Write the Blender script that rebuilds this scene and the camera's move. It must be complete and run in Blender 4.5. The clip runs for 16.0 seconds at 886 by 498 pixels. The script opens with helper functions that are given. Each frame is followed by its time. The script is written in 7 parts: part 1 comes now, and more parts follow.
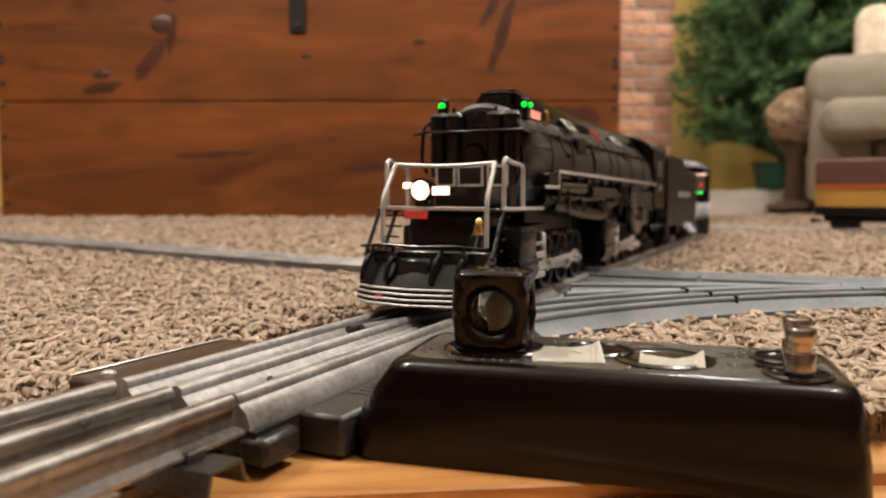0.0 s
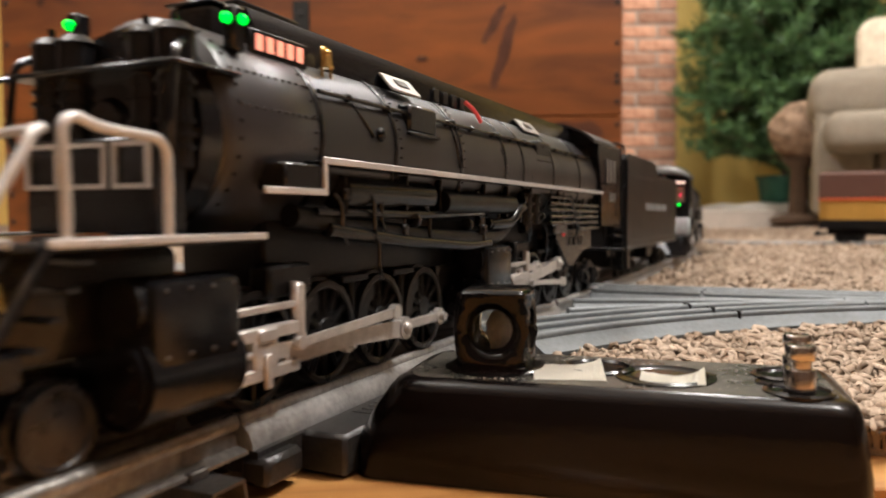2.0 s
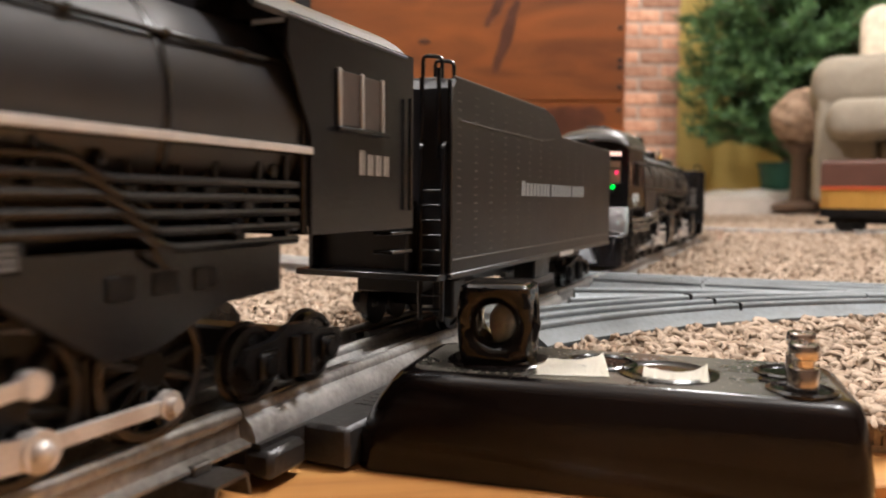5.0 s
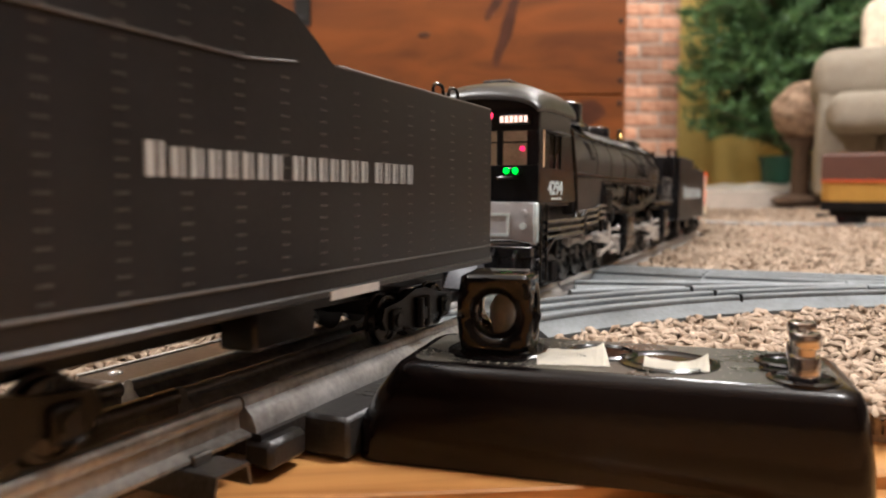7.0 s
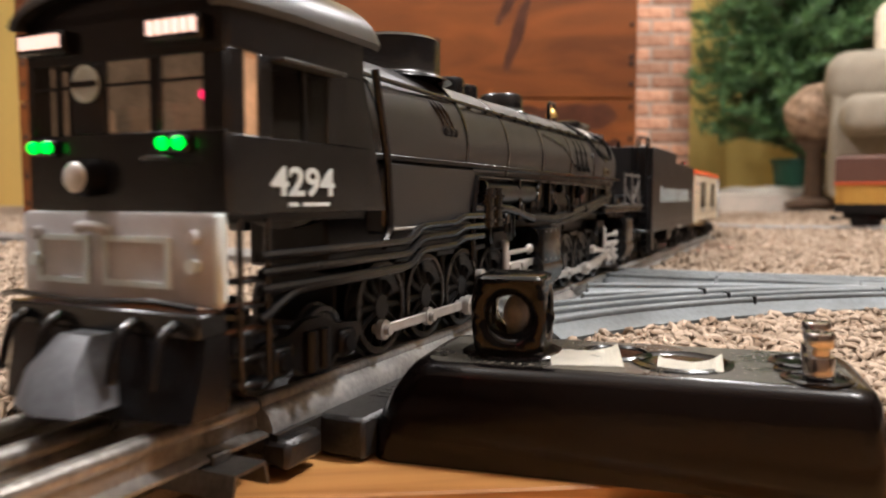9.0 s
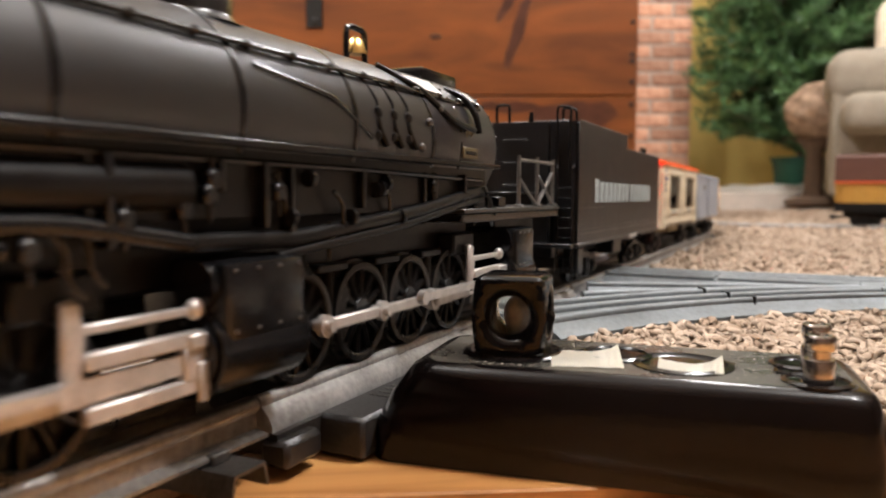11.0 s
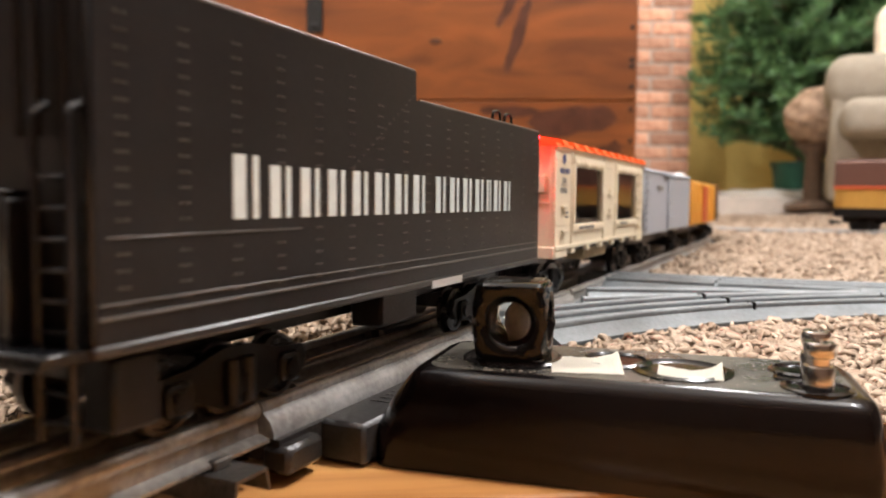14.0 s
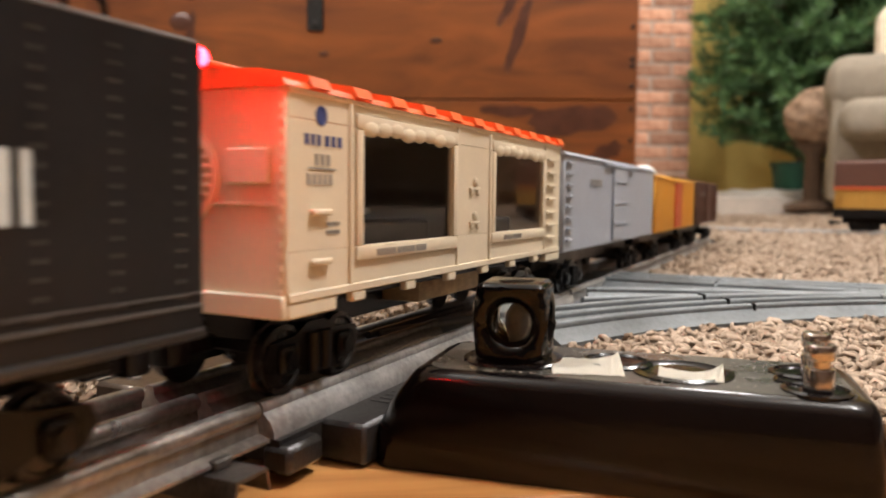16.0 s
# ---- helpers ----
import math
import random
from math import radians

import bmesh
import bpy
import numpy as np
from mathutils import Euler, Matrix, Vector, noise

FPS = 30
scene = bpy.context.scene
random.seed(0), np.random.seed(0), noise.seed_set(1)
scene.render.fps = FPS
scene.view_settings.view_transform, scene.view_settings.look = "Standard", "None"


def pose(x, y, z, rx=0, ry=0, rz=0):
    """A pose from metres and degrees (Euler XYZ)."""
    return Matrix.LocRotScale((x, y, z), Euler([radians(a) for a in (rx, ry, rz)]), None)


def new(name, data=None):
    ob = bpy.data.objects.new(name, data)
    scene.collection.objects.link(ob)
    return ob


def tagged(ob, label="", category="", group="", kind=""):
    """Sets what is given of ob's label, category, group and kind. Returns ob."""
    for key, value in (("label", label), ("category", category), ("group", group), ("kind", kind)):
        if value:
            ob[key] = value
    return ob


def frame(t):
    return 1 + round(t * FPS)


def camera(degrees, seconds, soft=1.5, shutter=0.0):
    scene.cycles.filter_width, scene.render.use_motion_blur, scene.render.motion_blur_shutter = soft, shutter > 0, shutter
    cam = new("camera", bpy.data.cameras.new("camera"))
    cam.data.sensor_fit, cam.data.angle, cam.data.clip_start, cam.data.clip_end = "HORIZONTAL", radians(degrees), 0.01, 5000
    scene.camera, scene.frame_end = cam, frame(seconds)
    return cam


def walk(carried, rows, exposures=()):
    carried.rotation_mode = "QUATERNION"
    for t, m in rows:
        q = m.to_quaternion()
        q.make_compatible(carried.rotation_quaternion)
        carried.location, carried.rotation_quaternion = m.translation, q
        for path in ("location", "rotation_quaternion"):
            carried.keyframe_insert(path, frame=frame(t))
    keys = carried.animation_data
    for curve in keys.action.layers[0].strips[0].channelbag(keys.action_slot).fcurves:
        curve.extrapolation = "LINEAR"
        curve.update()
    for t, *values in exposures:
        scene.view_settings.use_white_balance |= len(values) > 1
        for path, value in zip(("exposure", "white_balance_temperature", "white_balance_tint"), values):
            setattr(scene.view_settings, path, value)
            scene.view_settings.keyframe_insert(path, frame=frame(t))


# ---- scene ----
# ---- camera ----
cam = camera(60.0, 16.0, soft=1.7, shutter=0.5)
cam.data.dof.use_dof = True
cam.data.dof.focus_distance = 0.27
cam.data.dof.aperture_fstop = 14.0


def held(x, y, z, yaw, pitch, roll):
    """Camera pose from millimetres and degrees: yaw to the left, pitch up, roll."""
    return pose(x / 1000, y / 1000, z / 1000) @ pose(0, 0, 0, 0, 0, yaw) @ pose(0, 0, 0, 90 + pitch) @ pose(0, 0, 0, 0, 0, roll)


PATH = [
    (0, 0.00, 0.00, 67.50, -0.000, -4.253, -0.000),
    (0.5, 0.23, -0.41, 66.97, 0.029, -4.120, -0.114),
    (1, 0.65, -1.31, 66.85, 0.093, -3.593, -0.281),
    (1.5, 1.08, -1.58, 67.65, 0.261, -3.167, -0.363),
    (2, 0.98, -1.51, 68.74, 0.325, -3.136, -0.373),
    (2.5, 0.39, -0.94, 70.39, 0.265, -3.550, -0.103),
    (3, -0.03, -0.73, 71.30, 0.233, -3.875, 0.044),
    (3.5, 0.01, -0.79, 71.47, 0.237, -4.005, 0.060),
    (4, -0.06, -0.88, 71.70, 0.263, -4.061, 0.096),
    (6.5, -0.37, -0.13, 71.04, 0.294, -4.868, 0.328),
    (7, -0.14, -0.24, 70.36, 0.335, -4.806, 0.090),
    (7.5, -0.13, 0.19, 69.97, 0.453, -4.882, 0.040),
    (8, -1.16, -2.53, 69.17, 0.850, -4.620, -0.125),
    (8.5, -1.01, -2.81, 68.83, 1.073, -4.391, -0.177),
    (9, -0.90, -2.03, 69.61, 1.175, -4.446, -0.186),
    (11.5, -1.35, -1.64, 70.73, 1.129, -4.749, 0.142),
    (12, -1.37, -1.93, 70.70, 1.158, -4.751, 0.139),
    (12.5, -1.26, -1.99, 70.25, 1.171, -4.568, 0.113),
    (13, -1.22, -2.04, 70.54, 1.181, -4.438, 0.009),
    (13.5, -1.21, -2.18, 71.03, 1.183, -4.453, 0.053),
    (14, -1.63, -2.62, 71.47, 1.104, -4.423, 0.193),
    (14.5, -1.64, -2.56, 71.37, 1.122, -4.298, 0.189),
    (15, -1.61, -2.41, 71.93, 1.129, -4.320, 0.176),
    (15.5, -1.95, -2.45, 72.18, 1.078, -4.429, 0.351),
    (16, -2.01, -2.45, 71.99, 1.069, -4.512, 0.401),
]
walk(cam, [(r[0], held(*r[1:])) for r in PATH], exposures=[(0, -0.42, 6400, 10), (1.5, -0.30, 6200, 10), (3.5, 0.04, 5900, 10), (9, -0.02, 5900, 10), (11.5, 0.05, 5900, 10), (12.6, 0.07, 5950, 10), (13.5, 0.37, 5900, 10), (14.5, 0.17, 5850, 10), (15.1, 0.03, 5900, 10), (16, -0.12, 6050, 10)])

# ---- light ----
world = bpy.data.worlds.new("room_world")
scene.world = world
world.use_nodes = True
world.node_tree.nodes["Background"].inputs[0].default_value = (0.30, 0.25, 0.20, 1)
world.node_tree.nodes["Background"].inputs[1].default_value = 0.03


def globe_lamp(at, radius, watts, colour):
    """Light of a ceiling globe hung a little below the ceiling."""
    data = bpy.data.lights.new("ceiling_globe_light", "POINT")
    data.shadow_soft_size, data.energy, data.color = radius, watts, colour
    ob = new("ceiling_globe_light", data)
    ob.location = at
    return ob


WARM = (1.0, 0.92, 0.85)
globe_lamp((0.95, 0.30, 2.05), 0.13, 158, WARM)
globe_lamp((-1.2, 0.5, 2.05), 0.13, 148, WARM)
globe_lamp((1.05, 2.6, 2.05), 0.13, 62, WARM)

# ---- materials ----


def mat(name, colour, rough=0.5, metal=0.0, scale=60.0, vary=0.25, bump=0.0, bump_scale=400.0, spec=0.5, rough_vary=0.15, coat=0.0, stretch=(1, 1, 1), second=None, emit=0.0, random_amount=0.0):
    """A procedural surface: base colour varied at two scales, roughness varied, fine relief."""
    m = bpy.data.materials.new(name)
    m.use_nodes = True
    nt = m.node_tree
    b = nt.nodes["Principled BSDF"]
    b.inputs["Metallic"].default_value = metal
    b.inputs["Specular IOR Level"].default_value = spec
    b.inputs["Coat Weight"].default_value = coat
    b.inputs["Coat Roughness"].default_value = 0.08
    tc = nt.nodes.new("ShaderNodeTexCoord")
    mp = nt.nodes.new("ShaderNodeMapping")
    mp.inputs["Scale"].default_value = stretch
    nt.links.new(tc.outputs["Object"], mp.inputs["Vector"])
    n1 = nt.nodes.new("ShaderNodeTexNoise")
    n1.inputs["Scale"].default_value, n1.inputs["Detail"].default_value = scale, 6
    n2 = nt.nodes.new("ShaderNodeTexNoise")
    n2.inputs["Scale"].default_value, n2.inputs["Detail"].default_value = scale * 9, 4
    for n in (n1, n2):
        nt.links.new(mp.outputs[0], n.inputs["Vector"])
    mix = nt.nodes.new("ShaderNodeMix")
    mix.data_type = "FLOAT"
    mix.inputs[0].default_value = 0.4
    nt.links.new(n1.outputs[0], mix.inputs[2])
    nt.links.new(n2.outputs[0], mix.inputs[3])
    ramp = nt.nodes.new("ShaderNodeValToRGB")
    c0 = [max(0, c * (1 - vary)) for c in colour]
    c1 = [min(1, c * (1 + vary)) for c in (second or colour)]
    ramp.color_ramp.elements[0].position, ramp.color_ramp.elements[0].color = 0.32, (*c0, 1)
    ramp.color_ramp.elements[1].position, ramp.color_ramp.elements[1].color = 0.68, (*c1, 1)
    nt.links.new(mix.outputs[0], ramp.inputs[0])
    out = ramp.outputs[0]
    if random_amount:
        oi = nt.nodes.new("ShaderNodeObjectInfo")
        hsv = nt.nodes.new("ShaderNodeHueSaturation")
        mr = nt.nodes.new("ShaderNodeMapRange")
        mr.inputs[3].default_value, mr.inputs[4].default_value = 1 - random_amount, 1 + random_amount
        nt.links.new(oi.outputs["Random"], mr.inputs[0])
        nt.links.new(mr.outputs[0], hsv.inputs["Value"])
        nt.links.new(out, hsv.inputs["Color"])
        out = hsv.outputs[0]
    nt.links.new(out, b.inputs["Base Color"])
    rr = nt.nodes.new("ShaderNodeMapRange")
    rr.inputs[3].default_value, rr.inputs[4].default_value = max(0.02, rough - rough_vary), min(1, rough + rough_vary)
    nt.links.new(n1.outputs[0], rr.inputs[0])
    nt.links.new(rr.outputs[0], b.inputs["Roughness"])
    if bump:
        bn = nt.nodes.new("ShaderNodeTexNoise")
        bn.inputs["Scale"].default_value, bn.inputs["Detail"].default_value = bump_scale, 5
        nt.links.new(mp.outputs[0], bn.inputs["Vector"])
        bp = nt.nodes.new("ShaderNodeBump")
        bp.inputs["Strength"].default_value, bp.inputs["Distance"].default_value = bump, 0.001
        nt.links.new(bn.outputs[0], bp.inputs["Height"])
        nt.links.new(bp.outputs[0], b.inputs["Normal"])
    if emit:
        nt.links.new(out, b.inputs["Emission Color"])
        b.inputs["Emission Strength"].default_value = emit
    return m


def glow(name, colour, strength):
    m = bpy.data.materials.new(name)
    m.use_nodes = True
    b = m.node_tree.nodes["Principled BSDF"]
    b.inputs["Base Color"].default_value = (*colour, 1)
    b.inputs["Emission Color"].default_value = (*colour, 1)
    b.inputs["Emission Strength"].default_value = strength
    return m


def wood(name, dark, light, along, ring, rough=0.4, coat=0.0, knots=0.0, random_amount=0.0):
    """Board with long grain (along: how little it changes along x), rings and dark knots."""
    m = bpy.data.materials.new(name)
    m.use_nodes = True
    nt = m.node_tree
    b = nt.nodes["Principled BSDF"]
    tc = nt.nodes.new("ShaderNodeTexCoord")
    mp = nt.nodes.new("ShaderNodeMapping")
    mp.inputs["Scale"].default_value = (along, 1, 1)
    nt.links.new(tc.outputs["Object"], mp.inputs[0])
    wv = nt.nodes.new("ShaderNodeTexNoise")
    wv.inputs["Scale"].default_value, wv.inputs["Detail"].default_value, wv.inputs["Distortion"].default_value = ring, 8, 1.6
    nt.links.new(mp.outputs[0], wv.inputs["Vector"])
    big = nt.nodes.new("ShaderNodeTexNoise")
    big.inputs["Scale"].default_value, big.inputs["Detail"].default_value = ring * 0.22, 3
    nt.links.new(mp.outputs[0], big.inputs["Vector"])
    mix = nt.nodes.new("ShaderNodeMix")
    mix.data_type = "FLOAT"
    mix.inputs[0].default_value = 0.45
    nt.links.new(wv.outputs[0], mix.inputs[2])
    nt.links.new(big.outputs[0], mix.inputs[3])
    ramp = nt.nodes.new("ShaderNodeValToRGB")
    ramp.color_ramp.elements[0].position, ramp.color_ramp.elements[0].color = 0.33, (*dark, 1)
    ramp.color_ramp.elements[1].position, ramp.color_ramp.elements[1].color = 0.66, (*light, 1)
    nt.links.new(mix.outputs[0], ramp.inputs[0])
    out = ramp.outputs[0]
    if knots:
        vo = nt.nodes.new("ShaderNodeTexVoronoi")
        vo.inputs["Scale"].default_value = knots
        mk = nt.nodes.new("ShaderNodeMapping")
        mk.inputs["Scale"].default_value = (0.55, 1, 1)
        nt.links.new(tc.outputs["Object"], mk.inputs[0])
        nt.links.new(mk.outputs[0], vo.inputs["Vector"])
        kr = nt.nodes.new("ShaderNodeMapRange")
        kr.inputs[1].default_value, kr.inputs[2].default_value, kr.inputs[3].default_value, kr.inputs[4].default_value = 0.06, 0.16, 0.75, 0.0
        nt.links.new(vo.outputs["Distance"], kr.inputs[0])
        km = nt.nodes.new("ShaderNodeMix")
        km.data_type = "RGBA"
        nt.links.new(kr.outputs[0], km.inputs[0])
        nt.links.new(out, km.inputs[6])
        km.inputs[7].default_value = (dark[0] * 0.35, dark[1] * 0.3, dark[2] * 0.3, 1)
        out = km.outputs[2]
    if random_amount:
        oi = nt.nodes.new("ShaderNodeObjectInfo")
        hsv = nt.nodes.new("ShaderNodeHueSaturation")
        mr = nt.nodes.new("ShaderNodeMapRange")
        mr.inputs[3].default_value, mr.inputs[4].default_value = 1 - random_amount, 1 + random_amount
        nt.links.new(oi.outputs["Random"], mr.inputs[0])
        nt.links.new(mr.outputs[0], hsv.inputs["Value"])
        nt.links.new(out, hsv.inputs["Color"])
        out = hsv.outputs[0]
    nt.links.new(out, b.inputs["Base Color"])
    b.inputs["Roughness"].default_value = rough
    b.inputs["Coat Weight"].default_value = coat
    b.inputs["Coat Roughness"].default_value = 0.2
    bp = nt.nodes.new("ShaderNodeBump")
    bp.inputs["Strength"].default_value, bp.inputs["Distance"].default_value = 0.25, 0.001
    nt.links.new(wv.outputs[0], bp.inputs["Height"])
    nt.links.new(bp.outputs[0], b.inputs["Normal"])
    return m


def glass(name, colour=(0.9, 0.92, 0.9)):
    m = bpy.data.materials.new(name)
    m.use_nodes = True
    b = m.node_tree.nodes["Principled BSDF"]
    b.inputs["Base Color"].default_value = (*colour, 1)
    b.inputs["Transmission Weight"].default_value = 1.0
    b.inputs["Roughness"].default_value = 0.03
    b.inputs["IOR"].default_value = 1.2
    return m


LOCO = mat("satin_black_loco_paint", (0.0075, 0.0072, 0.008), 0.23, 0, 80, 0.3, 0.08, 900, 0.5, 0.08)
LOCO2 = mat("matte_black_loco_paint", (0.0095, 0.0088, 0.0093), 0.40, 0, 80, 0.3, 0.06, 900, 0.95, 0.06)
SMOKEBOX = mat("graphite_smokebox_paint", (0.022, 0.020, 0.022), 0.34, 0, 60, 0.3, 0.08, 900, 0.8, 0.06)
TANK = mat("dusty_black_tank_paint", (0.0105, 0.0098, 0.0104), 0.38, 0, 60, 0.35, 0.08, 900, 0.36, 0.06)
GEAR = mat("dark_running_gear", (0.0055, 0.005, 0.005), 0.36, 0.0, 120, 0.4, 0.1, 900, 0.3)
SILVER = mat("silver_edge_paint", (0.62, 0.60, 0.57), 0.38, 0.35, 200, 0.15, 0.05, 900)
STEEL = mat("worn_nickel_rod", (0.60, 0.565, 0.53), 0.38, 0.5, 150, 0.25, 0.1, 900)
TYRE = mat("blackened_tyre_steel", (0.055, 0.052, 0.05), 0.3, 0.8, 200, 0.3, 0.05, 900)
BRASS = mat("polished_brass", (0.80, 0.55, 0.20), 0.22, 1.0, 200, 0.2)
DULLBRASS = mat("dull_brass_print", (0.19, 0.155, 0.085), 0.45, 0.5, 200, 0.3)
# red with a slight glow added, also on the lever and pilot disc
RED = mat("glowing_red_paint", (0.60, 0.045, 0.035), 0.45, 0, 200, 0.1, emit=0.25)
WHITE = mat("white_lettering_paint", (0.62, 0.70, 0.70), 0.5, 0, 300, 0.08)
FADED = mat("faded_white_lettering", (0.40, 0.42, 0.42), 0.5, 0, 300, 0.12)
GREYNOSE = mat("light_grey_nose_paint", (0.47, 0.465, 0.475), 0.42, 0.0, 150, 0.12, 0.05, 900)
ROOFGREY = mat("dark_grey_cab_roof", (0.040, 0.039, 0.036), 0.34, 0.1, 60, 0.2, 0.08, 700)
RAIL = mat("tarnished_tinplate_rail", (0.33, 0.31, 0.285), 0.34, 0.8, 45, 0.45, 0.25, 500, stretch=(1, 1, 1), rough_vary=0.2)
TIE = mat("blackened_sheet_steel_tie", (0.13, 0.12, 0.11), 0.36, 0.8, 80, 0.4, 0.2, 600)
BAKELITE = mat("black_bakelite", (0.0045, 0.003, 0.0028), 0.15, 0, 30, 0.4, 0.05, 300, 0.30, 0.07)
SHEET = mat("dull_grey_sheet_metal", (0.34, 0.35, 0.36), 0.42, 0.6, 40, 0.25, 0.15, 400)
# unseen walls, kept dark so the black paint reflects less light
HIDDEN = mat("dark_unseen_wall", (0.09, 0.055, 0.035), 0.7, 0, 6, 0.2, 0.2, 80)
OCHRE = mat("dull_ochre_car_paint", (0.42, 0.22, 0.035), 0.5, 0, 60, 0.1)
BASEBLACK = mat("dusty_black_switch_base", (0.020, 0.0185, 0.0175), 0.34, 0, 60, 0.5, 0.25, 900, rough_vary=0.2)
COVER = mat("worn_brown_sheet_cover", (0.10, 0.075, 0.055), 0.36, 0.5, 50, 0.35, 0.1, 700)
TAPE = mat("cream_masking_tape", (0.72, 0.68, 0.58), 0.75, 0, 120, 0.08, 0.35, 900)
NICKEL = mat("nickel_plated_post", (0.72, 0.66, 0.60), 0.2, 1.0, 100, 0.15)
COPPER = mat("copper_plated_post", (0.62, 0.57, 0.53), 0.22, 1.0, 100, 0.2)
LENS = glass("clear_lantern_lens", (0.92, 0.92, 0.9))
LINER = mat("dull_lantern_liner", (0.16, 0.15, 0.14), 0.5, 0.0, 260, 0.6, 0.5, 300)
ZINC = mat("dull_zinc_track_sheet", (0.175, 0.192, 0.198), 0.45, 0.3, 45, 0.25, 0.2, 500, rough_vary=0.15, stretch=(1, 1, 1))
TREAD = mat("pale_tread_plate", (0.50, 0.48, 0.44), 0.45, 0.2, 120, 0.25, 0.1, 700)
CORK = mat("tan_speckled_box", (0.40, 0.30, 0.17), 0.7, 0, 160, 0.45, 0.3, 500)
RAILDARK = mat("dull_tarnished_rail", (0.36, 0.35, 0.335), 0.40, 0.5, 45, 0.45, 0.25, 500, rough_vary=0.2)
STREAK = mat("dark_pine_figure", (0.060, 0.017, 0.006), 0.4, 0, 25, 0.5, 0.1, 200)
LANTERN = mat("polished_black_bakelite", (0.004, 0.0036, 0.0038), 0.10, 0, 30, 0.4, 0.12, 260, 0.32, 0.07)
LIDFILM = mat("dusty_bakelite_lid", (0.022, 0.020, 0.017), 0.28, 0, 45, 0.55, 0.06, 600, 0.6, 0.2, second=(0.062, 0.056, 0.045))
DUST = mat("pale_dust", (0.45, 0.42, 0.38), 0.9, 0, 200, 0.2)
PANE = glass("clear_plastic_pane", (0.75, 0.75, 0.75))
CHEST = wood("varnished_pine_chest", (0.056, 0.0145, 0.003), (0.225, 0.066, 0.0105), 0.22, 13.0, 0.38, 0.25, 4.2, 0.12)
FLOORWOOD = wood("honey_oak_floor", (0.33, 0.135, 0.036), (0.68, 0.36, 0.12), 0.10, 75.0, 0.35, 0.3, 9.0, 0.15)
IRON = mat("black_iron_strap", (0.02, 0.018, 0.016), 0.5, 0.6, 60, 0.3, 0.1)
CARPET = mat("tan_shag_carpet", (0.33, 0.25, 0.17), 0.95, 0, 90, 0.30, 0.6, 700, 0.1, second=(0.42, 0.33, 0.24))
BRICK = mat("red_brown_brick", (0.42, 0.165, 0.085), 0.85, 0, 25, 0.25, 0.6, 120, 0.3, second=(0.60, 0.36, 0.24), random_amount=0.3)
MORTAR = mat("grey_mortar", (0.42, 0.36, 0.30), 0.95, 0, 50, 0.15, 0.5, 150)
YELLOW = mat("yellow_wall_paint", (0.78, 0.58, 0.17), 0.8, 0, 4, 0.05, 0.1, 60)
CEIL = mat("white_ceiling_paint", (0.75, 0.73, 0.68), 0.9, 0, 4, 0.05, 0.1, 60)
SOFA = mat("beige_upholstery", (0.30, 0.26, 0.20), 0.95, 0, 30, 0.14, 0.5, 500, 0.2)
PILLOW = mat("cream_floral_pillow", (0.66, 0.52, 0.36), 0.95, 0, 18, 0.3, 0.4, 400, 0.2, second=(0.70, 0.63, 0.50))
FUR = mat("brown_rough_cushion", (0.14, 0.085, 0.05), 1.0, 0, 30, 0.5, 1.0, 120, 0.1, second=(0.36, 0.25, 0.17))
NEEDLE = mat("dark_green_needles", (0.034, 0.085, 0.024), 0.6, 0, 20, 0.4, second=(0.075, 0.155, 0.045))
BARK = mat("brown_trunk", (0.10, 0.06, 0.035), 0.9, 0, 40, 0.3, 0.5, 100)
POT = mat("green_pot_wrap", (0.012, 0.075, 0.042), 0.45, 0, 20, 0.3, 0.2, 60)
STONE = mat("pale_hearth_stone", (0.45, 0.40, 0.34), 0.8, 0, 12, 0.15, 0.3, 120)
CREAM = mat("cream_plastic_boxcar", (0.78, 0.68, 0.50), 0.45, 0, 60, 0.05, 0.05, 900)
ORANGE = mat("orange_plastic_roof", (0.85, 0.14, 0.022), 0.45, 0, 60, 0.07, 0.05, 900)
GREYCAR = mat("grey_blue_boxcar_paint", (0.40, 0.43, 0.48), 0.5, 0, 60, 0.08, 0.05, 900)
YELCAR = mat("yellow_orange_car_paint", (0.75, 0.36, 0.04), 0.45, 0, 60, 0.08, 0.05, 900)
REDCAR = mat("orange_red_stripe_paint", (0.62, 0.10, 0.03), 0.45, 0, 60, 0.08)
BROWNCAR = mat("brown_car_paint", (0.09, 0.036, 0.022), 0.5, 0, 60, 0.15, 0.05, 900)
BLUEINK = mat("dark_blue_print", (0.04, 0.06, 0.22), 0.5, 0, 200, 0.1)
GREYINK = mat("grey_print", (0.30, 0.28, 0.25), 0.5, 0, 200, 0.1)
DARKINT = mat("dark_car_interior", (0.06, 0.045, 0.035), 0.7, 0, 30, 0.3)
# inside light put into the tan colour as glow; no lamp in the cab
TANINT = mat("glowing_tan_interior", (0.50, 0.31, 0.17), 0.7, 0, 90, 0.45, emit=0.22)
SHIELD = mat("worn_grey_coupler_shield", (0.132, 0.138, 0.149), 0.45, 0.2, 60, 0.3, 0.1, 500)
GREENLED = glow("green_marker_led", (0.0, 1.0, 0.03), 2.2)
REDLED = glow("red_marker_led", (1.0, 0.0012, 0.0025), 380.0)
REDDIM = glow("dim_red_marker_led", (1.0, 0.012, 0.06), 12.0)
HEADLIGHT = glow("warm_headlight", (1.0, 0.66, 0.46), 4.5)
BOARDLIGHT = glow("lit_number_board", (1.0, 0.34, 0.22), 1.1)
BOARDWHITE = glow("white_lit_number_board", (1.0, 0.66, 0.52), 1.5)

